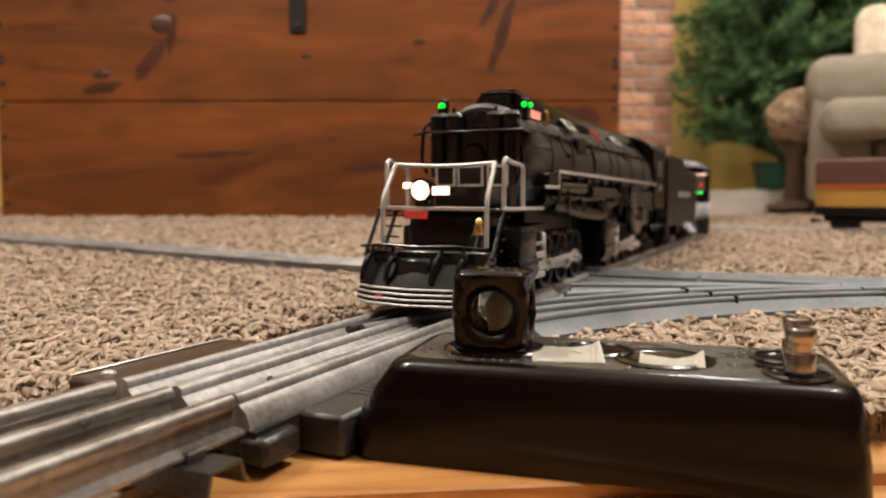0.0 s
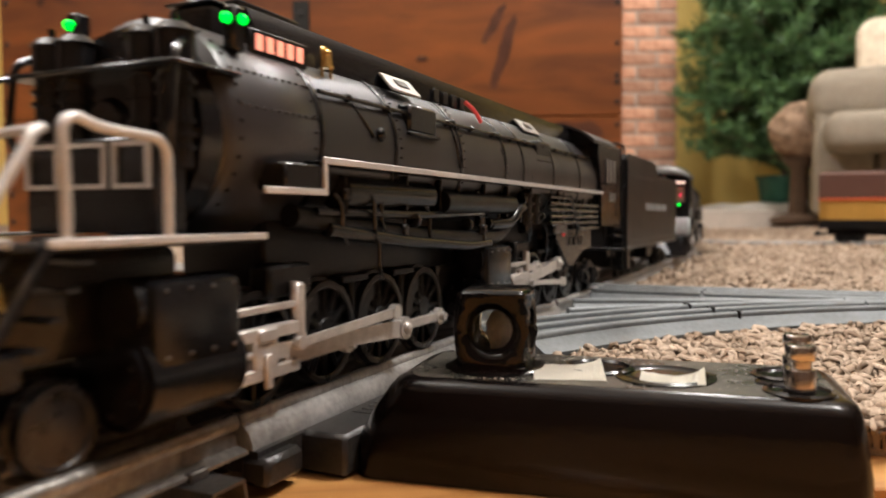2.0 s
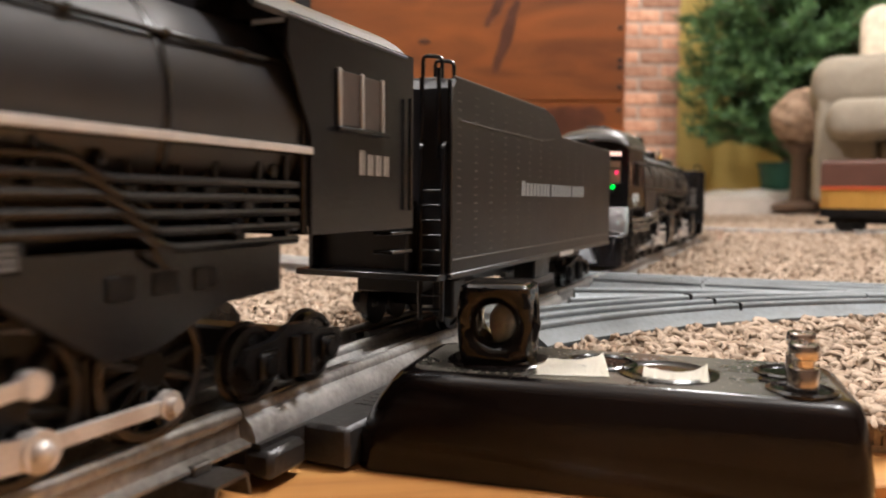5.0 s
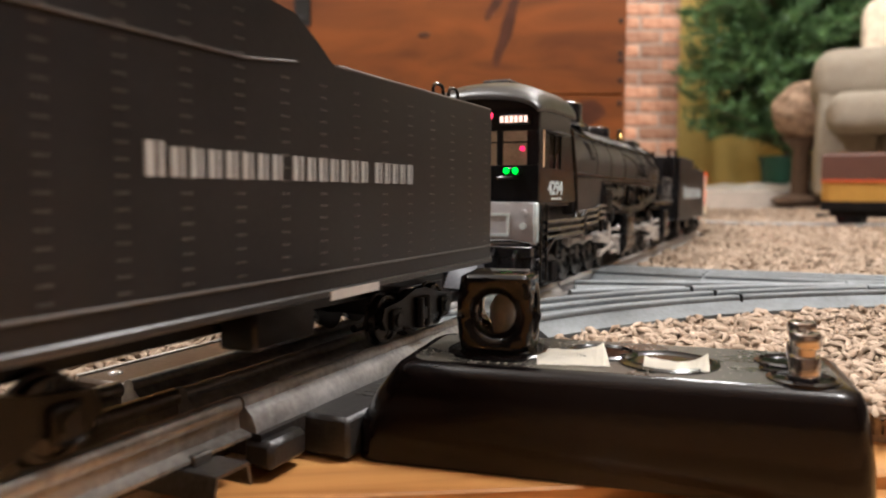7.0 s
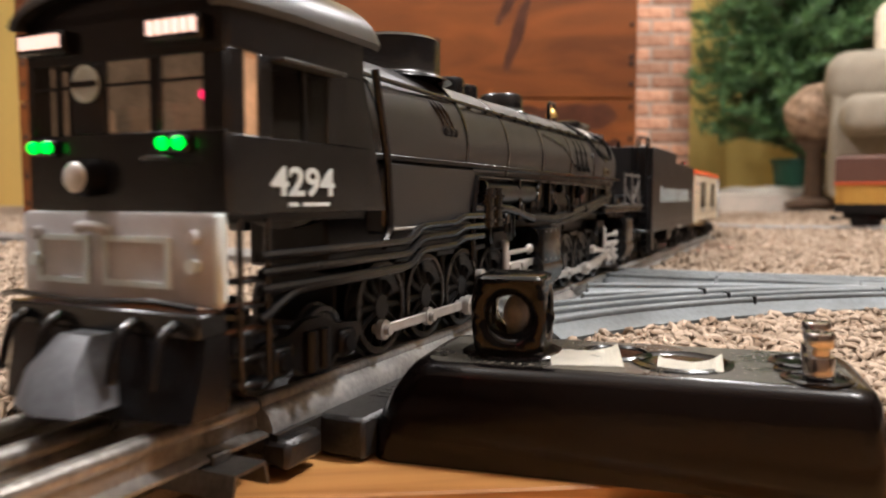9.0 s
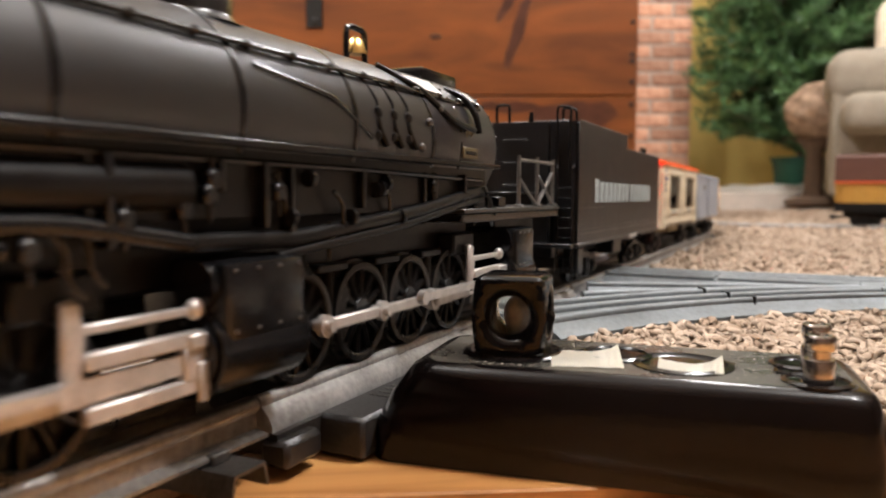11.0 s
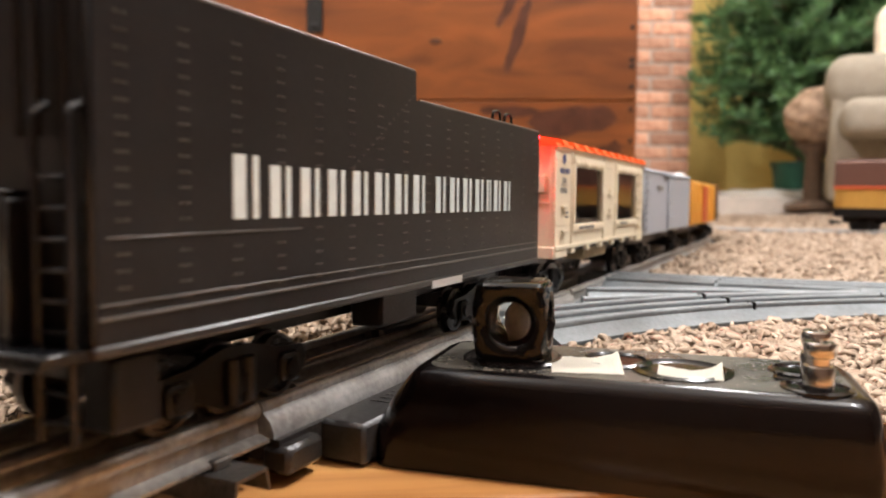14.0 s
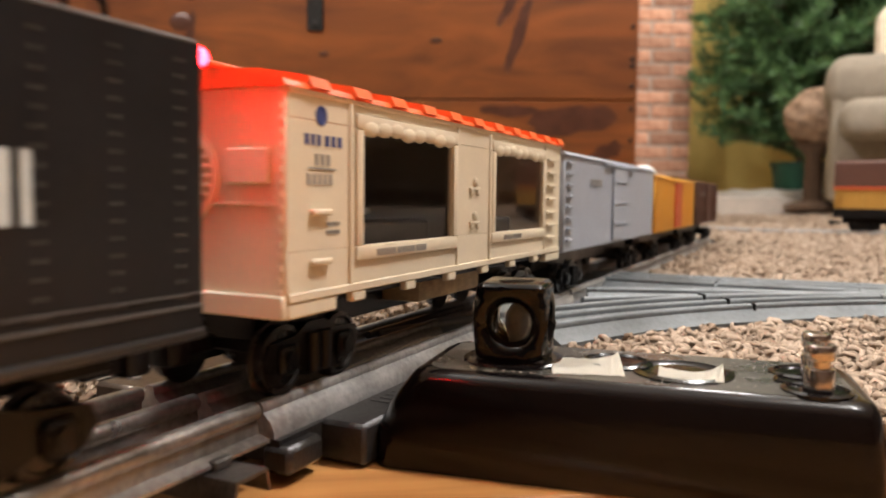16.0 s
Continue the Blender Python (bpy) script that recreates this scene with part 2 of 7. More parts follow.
# ---- mesh helpers ----


def mesh_of(bm, name, material, smooth=True, angle=40):
    me = bpy.data.meshes.new(name)
    if bm.faces:
        bmesh.ops.recalc_face_normals(bm, faces=bm.faces)
    bm.to_mesh(me)
    bm.free()
    me.materials.append(material)
    if smooth:
        me.polygons.foreach_set("use_smooth", [True] * len(me.polygons))
        me.set_sharp_from_angle(angle=radians(angle))
    return me


def part(name, bm, material, parent=None, label="", m=None, smooth=True, angle=40):
    """One bmesh as one mesh object, under a thing or a part."""
    ob = new(name, mesh_of(bm, name, material, smooth, angle))
    if parent is not None:
        ob.parent = parent
    if m is not None:
        ob.matrix_basis = m
    if label:
        ob["label"] = label
    return ob


def empty(name, m=None):
    ob = new(name)
    ob.empty_display_size = 0.02
    if m is not None:
        ob.matrix_basis = m
    return ob


def box(bm, x0, x1, y0, y1, z0, z1, bevel=0.0, m=None, seg=1):
    """Adds a block between the given planes, its edges rounded by bevel."""
    made = bmesh.ops.create_cube(bm, size=1.0)["verts"]
    for v in made:
        v.co = Vector(((x0 + x1) / 2 + v.co.x * (x1 - x0), (y0 + y1) / 2 + v.co.y * (y1 - y0), (z0 + z1) / 2 + v.co.z * (z1 - z0)))
    if m is not None:
        bmesh.ops.transform(bm, matrix=m, verts=made)
    if bevel:
        edges = {e for v in made for e in v.link_edges}
        bmesh.ops.bevel(bm, geom=list(edges), offset=bevel, segments=seg, affect="EDGES", profile=0.5)
    return bm


def tube(bm, a, b, r0, r1=None, n=10, caps=True):
    """Adds a straight round bar from a to b."""
    a, b = Vector(a), Vector(b)
    r1 = r0 if r1 is None else r1
    m = Matrix.Translation((a + b) / 2) @ (b - a).to_track_quat("Z", "Y").to_matrix().to_4x4()
    bmesh.ops.create_cone(bm, cap_ends=caps, segments=n, radius1=r0, radius2=r1, depth=(b - a).length, matrix=m)
    return bm


def pipe(bm, points, r, n=8):
    """Adds a bent bar through the points as one skin."""
    pts = [Vector(p) for p in points]
    fine = [pts[0]]
    for a, b, c in zip(pts, pts[1:], pts[2:]):
        k = min(2.5 * r, 0.45 * (b - a).length, 0.45 * (c - b).length)
        p, q = b + (a - b).normalized() * k, b + (c - b).normalized() * k
        fine += [p, p.lerp(b, 0.5).lerp(b.lerp(q, 0.5), 0.5), q]
    fine.append(pts[-1])
    rings, side = [], None
    for i, p in enumerate(fine):
        d = (fine[min(i + 1, len(fine) - 1)] - fine[max(i - 1, 0)]).normalized()
        if side is None:
            side = d.cross(Vector((0.31, 0.17, 0.93)))
            if side.length < 0.1:
                side = d.cross(Vector((1, 0, 0)))
        side = (side - d * side.dot(d)).normalized()
        up = d.cross(side)
        rings.append([p + (side * math.cos(2 * math.pi * k / n) + up * math.sin(2 * math.pi * k / n)) * r for k in range(n)])
    return loft(bm, rings)


def ball(bm, at, r, scale=(1, 1, 1), sub=2):
    bmesh.ops.create_icosphere(bm, subdivisions=sub, radius=r, matrix=Matrix.Translation(at) @ Matrix.Diagonal((*scale, 1)))
    return bm


def prism(bm, outline, y0, y1):
    """Adds an outline in x and z pushed from y0 to y1."""
    a = [bm.verts.new((x, y0, z)) for x, z in outline]
    b = [bm.verts.new((x, y1, z)) for x, z in outline]
    bm.faces.new(a)
    bm.faces.new(b[::-1])
    for i in range(len(outline)):
        j = (i + 1) % len(outline)
        bm.faces.new((a[i], a[j], b[j], b[i]))
    return bm


def loft(bm, rings, close_ends=True):
    """Joins rings of equal count into a skin."""
    rows = [[bm.verts.new(p) for p in ring] for ring in rings]
    n = len(rows[0])
    for a, b in zip(rows, rows[1:]):
        for i in range(n):
            j = (i + 1) % n
            bm.faces.new((a[i], a[j], b[j], b[i]))
    if close_ends:
        bm.faces.new(rows[0][::-1])
        bm.faces.new(rows[-1])
    return bm


def lathe(bm, profile, m=None, n=24):
    """Adds a turned body: profile of (radius, z)."""
    rings = [[(r * math.cos(a), r * math.sin(a), z) for a in [2 * math.pi * i / n for i in range(n)]] for r, z in profile]
    sub = bmesh.new()
    loft(sub, rings)
    if m is not None:
        bmesh.ops.transform(sub, matrix=m, verts=sub.verts)
    tmp = bpy.data.meshes.new("tmp")
    sub.to_mesh(tmp)
    sub.free()
    bm.from_mesh(tmp)
    bpy.data.meshes.remove(tmp)
    return bm


def B():
    return bmesh.new()


# ---- the railway plan ----
HEAD = math.radians(65.806)
DX, DY = math.cos(HEAD), math.sin(HEAD)
AX, AY = -0.0757, 0.1921
STRAIGHT, FAR_R = 0.95, 1.3
TOP = 0.016
RH = 0.010


def dip(x, y):
    """How the soft carpet lets the line sink away from the switch."""
    s = (x - AX) * DX + (y - AY) * DY
    w = (x - AX) * DY - (y - AY) * DX
    return -0.0126 * max(-0.4, min(s, 2.2)) * math.exp(-(w / 0.45) ** 2)


def rail_top(x, y):
    return TOP + dip(x, y)


def main_line(s, w=0.0):
    """Place on the main line s metres past the switch's joint, w to its near side, and heading."""
    if s <= STRAIGHT:
        return AX + DX * s + DY * w, AY + DY * s - DX * w, HEAD
    a = (s - STRAIGHT) / FAR_R
    cx, cy = AX + DX * STRAIGHT - DY * FAR_R, AY + DY * STRAIGHT + DX * FAR_R
    h = HEAD + a
    return cx + (FAR_R + w) * math.sin(h), cy - (FAR_R + w) * math.cos(h), h


DIV_R = 0.39
CROSS_E = [(0.092, 0.563, 0), (0.135, 0.545, 0), (0.178, 0.525, 0), (0.30, 0.475, 0), (0.75, 0.30, 0)]


def branch(s, w=0.0):
    """The diverging curve of the switch, bending to the near side."""
    x0, y0, _ = main_line(0.03)
    cx, cy = x0 + DY * DIV_R, y0 - DX * DIV_R
    h = HEAD - s / DIV_R
    return cx - (DIV_R - w) * math.sin(h), cy + (DIV_R - w) * math.cos(h), h


def poly(points):
    pts = [Vector(p) for p in points]

    def at(s, w=0.0):
        for a, b in zip(pts, pts[1:]):
            d = (b - a).length
            if s <= d or b is pts[-1]:
                u = (b - a) / d
                return a.x + u.x * s + u.y * w, a.y + u.y * s - u.x * w, math.atan2(u.y, u.x)
            s -= d
    return at

# ---- room ----
FLOOR_Z = -0.0055
CARPET_Z = 0.0035


def carpet_height(x, y):
    return CARPET_Z + dip(x, y) - 0.0015


def structure(name, bm, material, label, category, smooth=False, m=None):
    return tagged(part(name, bm, material, None, m=m, smooth=smooth), label, category, kind="structure")


def build_room():
    # subfloor below everything
    structure("floor", box(B(), -3.5, 4.5, -2.5, 5.2, -0.16, -0.05), FLOORWOOD, "plain wooden subfloor below the carpet", "floor")
    structure("wall_north", box(B(), -3.5, 4.5, 4.45, 4.6, -0.05, 2.4), YELLOW, "yellow painted wall behind the green tree", "wall")
    # south, west and east walls are unseen; their dark colour limits bounce
    structure("wall_south", box(B(), -3.5, 4.5, -2.6, -2.5, -0.05, 2.4), HIDDEN, "unseen room wall coloured dark to cut bounced light", "wall")
    structure("wall_west", box(B(), -3.6, -3.5, -2.5, 4.45, -0.05, 2.4), HIDDEN, "unseen room wall coloured dark to cut bounced light", "wall")
    structure("wall_east", box(B(), 4.5, 4.6, -2.5, 4.45, -0.05, 2.4), HIDDEN, "unseen room wall coloured dark to cut bounced light", "wall")
    structure("ceiling", box(B(), -3.6, 4.6, -2.6, 4.6, 2.4, 2.5), CEIL, "plain white painted ceiling", "ceiling")
    # oak boards in front of the carpet
    boards = structure("wood_floor", box(B(), -1.6, 1.8, -1.5, 0.6, -0.05, FLOOR_Z - 0.004), FLOORWOOD, "honey coloured oak floor boards before the carpet", "floor")
    bm = box(B(), -0.85, 0.85, -0.0285, 0.0285, 0, 0.008, 0.0006)
    me = mesh_of(bm, "plank", FLOORWOOD, False)
    for i in range(8):
        for k in (-1, 0, 1):
            ob = new("plank", me)
            ob.parent = boards
            ob.matrix_basis = pose(0.35 + k * 1.702 * 0.5 + (0.31 if i % 2 else 0), 0.25 - i * 0.0573, FLOOR_Z - 0.0081, 0, 0, 6) if k == 0 else pose(0.35 + k * 1.7018 * math.cos(radians(6)) + (0.31 if i % 2 else 0), 0.25 - i * 0.0573 + k * 1.7018 * math.sin(radians(6)), FLOOR_Z - 0.0081, 0, 0, 6)


def carpet_edge(x):
    """Front edge of the carpet."""
    if x < -0.03:
        return max(-0.6, 0.25 + 1.75 * (x + 0.03))
    return 0.257 - 0.27 * x


def build_carpet():
    xs = np.concatenate([np.arange(-2.4, -0.8, 0.08), np.arange(-0.8, 1.0, 0.02), np.arange(1.0, 3.4, 0.08)])
    vs, fs = [], []
    rows = np.concatenate([np.arange(0, 0.8, 0.02), np.arange(0.8, 4.3, 0.08)])
    for r in rows:
        for x in xs:
            y = carpet_edge(max(-0.6, min(0.6, x))) + r
            vs.append((x, y, carpet_height(x, y) - 0.004 + 0.0012 * noise.noise((x * 30, y * 30, 0))))
    n = len(xs)
    for j in range(len(rows) - 1):
        for i in range(n - 1):
            fs.append((j * n + i, j * n + i + 1, (j + 1) * n + i + 1, (j + 1) * n + i))
    # front lip down to the boards
    k = len(vs)
    for i in range(n):
        vs.append((vs[i][0], vs[i][1], FLOOR_Z - 0.004))
    for i in range(n - 1):
        fs.append((i, k + i, k + i + 1, i + 1))
    me = bpy.data.meshes.new("carpet")
    me.from_pydata(vs, [], fs)
    me.materials.append(CARPET)
    tagged(new("carpet", me), "tan shag carpet with long twisted pile", "carpet", kind="structure")
    # pile: bent three-sided yarn ends
    rng = np.random.default_rng(5)
    vs, fs = [], []

    def yarn(x, y, length, thick):
        """A soft curled yarn end of five rings."""
        z = carpet_height(x, y) - 0.004
        a = rng.uniform(0, 2 * math.pi)
        bend = rng.uniform(-1.5, 1.5)
        lean = rng.uniform(0.5, 1.3)
        pts = [(x, y, z)]
        for k, (out, up) in enumerate(((0.12, 0.42), (0.26, 0.26), (0.30, 0.06), (0.20, -0.12))):
            px, py, pz = pts[-1]
            h = a + bend * k * 0.7
            pts.append((px + math.cos(h) * out * length * lean, py + math.sin(h) * out * length * lean, pz + up * length * rng.uniform(0.75, 1.2)))
        k0 = len(vs)
        twist = rng.uniform(0, 1.5)
        for lv, (p, r) in enumerate(zip(pts, (0.8, 1.0, 1.12, 1.05, 0.5))):
            r *= thick
            for q in range(4):
                t = a + q * math.pi / 2 + 0.4 * lv + twist
                vs.append((p[0] + r * math.cos(t), p[1] + r * math.sin(t) * 0.85, p[2] + r * math.sin(t) * 0.8))
        for lv in (0, 4, 8, 12):
            for q in range(4):
                fs.append((k0 + lv + q, k0 + lv + (q + 1) % 4, k0 + lv + 4 + (q + 1) % 4, k0 + lv + 4 + q))
        fs.append(tuple(range(k0 + 16, k0 + 20)))

    def blocked(x, y):
        s = (x - AX) * DX + (y - AY) * DY
        w = (x - AX) * DY - (y - AY) * DX
        if s < 1.2 and abs(w) < 0.030:
            return True
        if -0.05 < s < 0.27 and -0.062 < w < 0.03:
            return True
        x0, y0, _ = main_line(0.03)
        cx, cy = x0 + DY * DIV_R, y0 - DX * DIV_R
        d = math.hypot(x - cx, y - cy)
        if y > 0.22 and x < 0.75 and abs(d - DIV_R) < 0.031:
            return True
        for (xa, ya, _), (xb, yb, _) in zip(CROSS_E, CROSS_E[1:]):
            if xa <= x <= xb:
                yl = ya + (yb - ya) * (x - xa) / (xb - xa)
                if yl - 0.032 < y < yl + 0.032:
                    return True
                if y <= yl and d > DIV_R and x < 0.46:
                    return True
        return False

    made = 0
    for i in range(2600):
        x, y = rng.uniform(-0.42, -0.03), rng.uniform(-0.1, 0.25)
        if y > carpet_edge(x) and not blocked(x, y):
            yarn(x, y, rng.uniform(0.009, 0.0145), rng.uniform(0.0010, 0.0017))
    while made < 64000:
        d = 0.2 * (14 ** rng.uniform(0, 1))
        x = rng.uniform(-0.75, 0.8) * (d + 0.1)
        y = d
        if y < carpet_edge(max(-0.6, min(0.6, x))) or x < -1.6:
            continue
        made += 1
        grow = 1 + max(0, d - 0.5) * 0.55
        if blocked(x, y):
            continue
        yarn(x, y, rng.uniform(0.009, 0.0145) * min(grow, 1.6), rng.uniform(0.0010, 0.0017) * grow)
    me = bpy.data.meshes.new("carpet_pile")
    me.from_pydata(vs, [], fs)
    me.materials.append(PILE)
    me.polygons.foreach_set("use_smooth", [True] * len(me.polygons))
    tagged(new("carpet_pile", me), "tan and cream twisted carpet yarn ends", "carpet", kind="stuff")


def pile_material():
    m = CARPET.copy()
    m.name = "twisted_yarn"
    nt = m.node_tree
    b = nt.nodes["Principled BSDF"]
    geo = nt.nodes.new("ShaderNodeNewGeometry")
    ramp = nt.nodes.new("ShaderNodeValToRGB")
    e = ramp.color_ramp.elements
    e[0].position, e[0].color = 0.0, (0.275, 0.195, 0.135, 1)
    e[1].position, e[1].color = 1.0, (0.47, 0.365, 0.275, 1)
    mid = e.new(0.5)
    mid.color = (0.37, 0.285, 0.208, 1)
    nt.links.new(geo.outputs["Random Per Island"], ramp.inputs[0])
    nt.links.new(ramp.outputs[0], b.inputs["Base Color"])
    return m


PILE = pile_material()


def build_chest():
    """Large knotty pine chest behind the tracks."""
    y0 = 1.75
    x0, x1, z0 = -1.005, 0.395, 0.001
    chest = empty("wooden_chest", pose(x0, y0, z0, 0, 0, -0.6))
    w = x1 - x0
    for a, b in ((0.0, 0.268), (0.271, 0.56)):
        part("board", box(B(), 0, w, 0, 0.022, a, b, 0.002), CHEST, chest)
    part("side_panel", box(B(), -0.002, 0.02, 0.0225, 0.5, 0.0, 0.56, 0.002), CHEST, chest)
    part("side_panel", box(B(), w - 0.02, w + 0.002, 0.0225, 0.5, 0.0, 0.56, 0.002), CHEST, chest)
    part("back_panel", box(B(), 0.02, w - 0.02, 0.48, 0.5, 0.0, 0.56, 0.002), CHEST, chest)
    part("lid", box(B(), -0.02, w + 0.02, -0.02, 0.52, 0.561, 0.585, 0.004), CHEST, chest)
    part("bottom_panel", box(B(), 0.02, w - 0.02, 0.0225, 0.48, 0.0, 0.02), CHEST, chest)
    bm = box(B(), w * 0.487 - 0.018, w * 0.487 + 0.018, -0.005, -0.0003, 0.42, 0.53, 0.001)
    ball(bm, (w * 0.487, -0.004, 0.435), 0.008, (1, 0.5, 1))
    ball(bm, (w * 0.487, -0.004, 0.50), 0.008, (1, 0.5, 1))
    part("hinge_strap", bm, IRON, chest, "black iron strap with round rivets")
    for z in (0.03, 0.09, 0.18, 0.25, 0.30, 0.345, 0.36, 0.43, 0.52):
        part("nail", ball(B(), (w - 0.012, -0.0004, z), 0.006, (1, 0.4, 1), 1), IRON, chest)
        part("nail", ball(B(), (0.014, -0.0004, z + 0.01), 0.006, (1, 0.4, 1), 1), IRON, chest)
    for u, z, r, a in ((0.27, 0.44, 0.020, 1.4), (0.285, 0.50, 0.012, 1.3), (0.17, 0.33, 0.011, 2.0), (0.68, 0.40, 0.007, 2.0), (0.5, 0.37, 0.006, 2.0), (0.83, 0.16, 0.012, 1.6)):
        bm = B()
        lathe(bm, [(r, 0.0), (r * 0.9, 0.0012), (r * 0.3, 0.0016)], pose(u * w, -0.0002, z, 90) @ Matrix.Diagonal((a, 1, 1, 1)), 14)
        part("knot", bm, KNOT, chest, "dark pine knot")
    for u, z, ln, wd, tilt in ((0.81, 0.41, 0.085, 0.013, 72), (0.795, 0.475, 0.05, 0.010, 60), (0.25, 0.36, 0.055, 0.015, 52), (0.285, 0.42, 0.045, 0.010, 80), (0.17, 0.30, 0.045, 0.012, 12), (0.90, 0.225, 0.10, 0.032, 4), (0.80, 0.245, 0.07, 0.012, -3), (0.95, 0.15, 0.045, 0.02, 30), (0.07, 0.55, 0.03, 0.01, 70), (0.60, 0.12, 0.06, 0.008, 3), (0.35, 0.15, 0.09, 0.007, 2)):
        bm = B()
        ring_n = 22
        edge = [(math.cos(2 * math.pi * i / ring_n) * ln * (1 + 0.25 * noise.noise((i * 0.9, u * 9, 0))), math.sin(2 * math.pi * i / ring_n) * wd * (1 + 0.6 * noise.noise((i * 0.8, u * 7, 4)))) for i in range(ring_n)]
        m = pose(u * w, -0.0003, z, 0, -tilt, 0)
        loft(bm, [[m @ Vector((a, y, b)) for a, b in edge] for y in (0.0, -0.0006)])
        part("wood_figure", bm, STREAK, chest, "dark swirling pine figure", smooth=False)
    tagged(chest, "large varnished knotty pine chest with dark iron hinge strap", "chest")


CLOTH = mat("white_cloth", (0.72, 0.68, 0.60), 0.9, 0, 20, 0.1, 0.3, 200)
KNOT = mat("dark_pine_knot", (0.055, 0.018, 0.008), 0.4, 0, 90, 0.5, 0.2, 200)


def build_brick_pier():
    pier = empty("brick_pier")
    x0, x1, y0 = 0.86, 1.16, 3.9
    part("mortar_core", box(B(), x0 + 0.008, x1 - 0.008, y0 + 0.008, y0 + 0.5, -0.05, 2.4), MORTAR, pier, smooth=False)
    full = mesh_of(box(B(), -0.098, 0.098, -0.048, 0.048, -0.0285, 0.0285, 0.004), "brick", BRICK, False)
    half = mesh_of(box(B(), -0.046, 0.046, -0.048, 0.048, -0.0285, 0.0285, 0.004), "brick", BRICK, False)
    r = random.Random(3)
    for k in range(24):
        z = -0.012 + k * 0.068
        odd = k % 2
        spots = ((half, x0 + 0.046), (full, x0 + 0.202)) if odd else ((full, x0 + 0.098), (half, x0 + 0.252))
        for me, x in spots:
            ob = new("brick", me)
            ob.parent = pier
            ob.matrix_basis = pose(x, y0 + 0.048 + r.uniform(-0.003, 0.003), z, 0, 0, r.uniform(-0.7, 0.7))
    tagged(pier, "red brown brick fireplace pier with pale mortar", "brick pier", kind="structure")


def build_hearth():
    ob = structure("hearth", box(B(), 0.55, 2.9, 3.05, 4.44, -0.05, 0.048, 0.004), STONE, "low pale stone hearth under the tree", "hearth")
    return ob


def build_tree():
    """Artificial evergreen in a green wrapped pot."""
    at = pose(1.52, 3.45, 0.048)
    tree = empty("evergreen_tree", at)
    part("trunk", tube(B(), (0, 0, 0.14), (0, 0, 1.75), 0.022, 0.008, 10), BARK, tree)
    bm = B()
    lathe(bm, [(0.10, 0), (0.105, 0.004), (0.122, 0.13), (0.13, 0.135), (0.13, 0.15), (0.115, 0.15), (0.11, 0.13)], None, 22)
    part("pot", bm, POT, tree, "green foil wrapped pot")
    bm = B()
    rings = []
    for rr, h in ((0.14, 0.022), (0.20, 0.03), (0.28, 0.024), (0.36, 0.016), (0.40, 0.002)):
        rings.append([(rr * math.cos(q) * (1 + 0.12 * noise.noise((math.cos(q) * 2, math.sin(q) * 2, 3))), rr * math.sin(q) * (1 + 0.12 * noise.noise((math.cos(q) * 2, math.sin(q) * 2, 3))), h * (1 + 0.7 * noise.noise((q * 2.2, rr * 12, 1)))) for q in [2 * math.pi * i / 40 for i in range(40)]])
    loft(bm, rings, False)
    bmesh.ops.solidify(bm, geom=bm.faces[:], thickness=0.003)
    part("tree_skirt", bm, CLOTH, tree, "crumpled white cloth round the pot", angle=80)
    rng = random.Random(11)
    vs, fs = [], []

    def twig(p, d, length):
        n = Vector(d).normalized()
        side = n.cross(Vector((0, 0, 1)))
        if side.length < 1e-3:
            side = Vector((1, 0, 0))
        side.normalize()
        up = side.cross(n)
        for i in range(12):
            t = i / 12
            base = Vector(p) + n * length * t
            a = i * 2.4
            out = (side * math.cos(a) + up * math.sin(a)) * 0.95 + n * 0.75
            tip = base + out.normalized() * 0.042 * rng.uniform(0.7, 1.2)
            wd = out.cross(n).normalized() * 0.006
            k = len(vs)
            vs.extend([base + wd, base - wd, tip])
            fs.append((k, k + 1, k + 2))

    limbs = B()
    for i in range(560):
        t = rng.random() ** 0.8
        z = 0.17 + 1.48 * t
        reach = (0.44 * (1 - t ** 2.2) + 0.04) * rng.uniform(0.62, 1.08)
        if z < 0.30:
            reach *= 0.9
        a = rng.uniform(0, 2 * math.pi)
        tip = Vector((math.cos(a) * reach, math.sin(a) * reach, z + reach * rng.uniform(-0.05, 0.35)))
        root = Vector((0, 0, z))
        tube(limbs, root, tip, 0.005, 0.002, 5, False)
        for k in range(13):
            u = 0.25 + 0.75 * k / 12
            p = root.lerp(tip, u)
            d = (tip - root).normalized() * 0.7 + Vector((rng.uniform(-1, 1), rng.uniform(-1, 1), rng.uniform(-0.4, 0.8)))
            twig(p, d, rng.uniform(0.06, 0.11))
    part("branchwork", limbs, BARK, tree)
    me = bpy.data.meshes.new("needles")
    me.from_pydata([tuple(v) for v in vs], [], fs)
    me.materials.append(NEEDLE)
    ob = new("crown", me)
    ob.parent = tree
    ob["label"] = "dense dark green needle crown"
    tagged(tree, "bushy dark green artificial evergreen in a green pot", "tree")


def cushion(bm, x0, x1, y0, y1, z0, z1, r):
    box(bm, x0, x1, y0, y1, z0, z1, r, seg=4)
    return bm


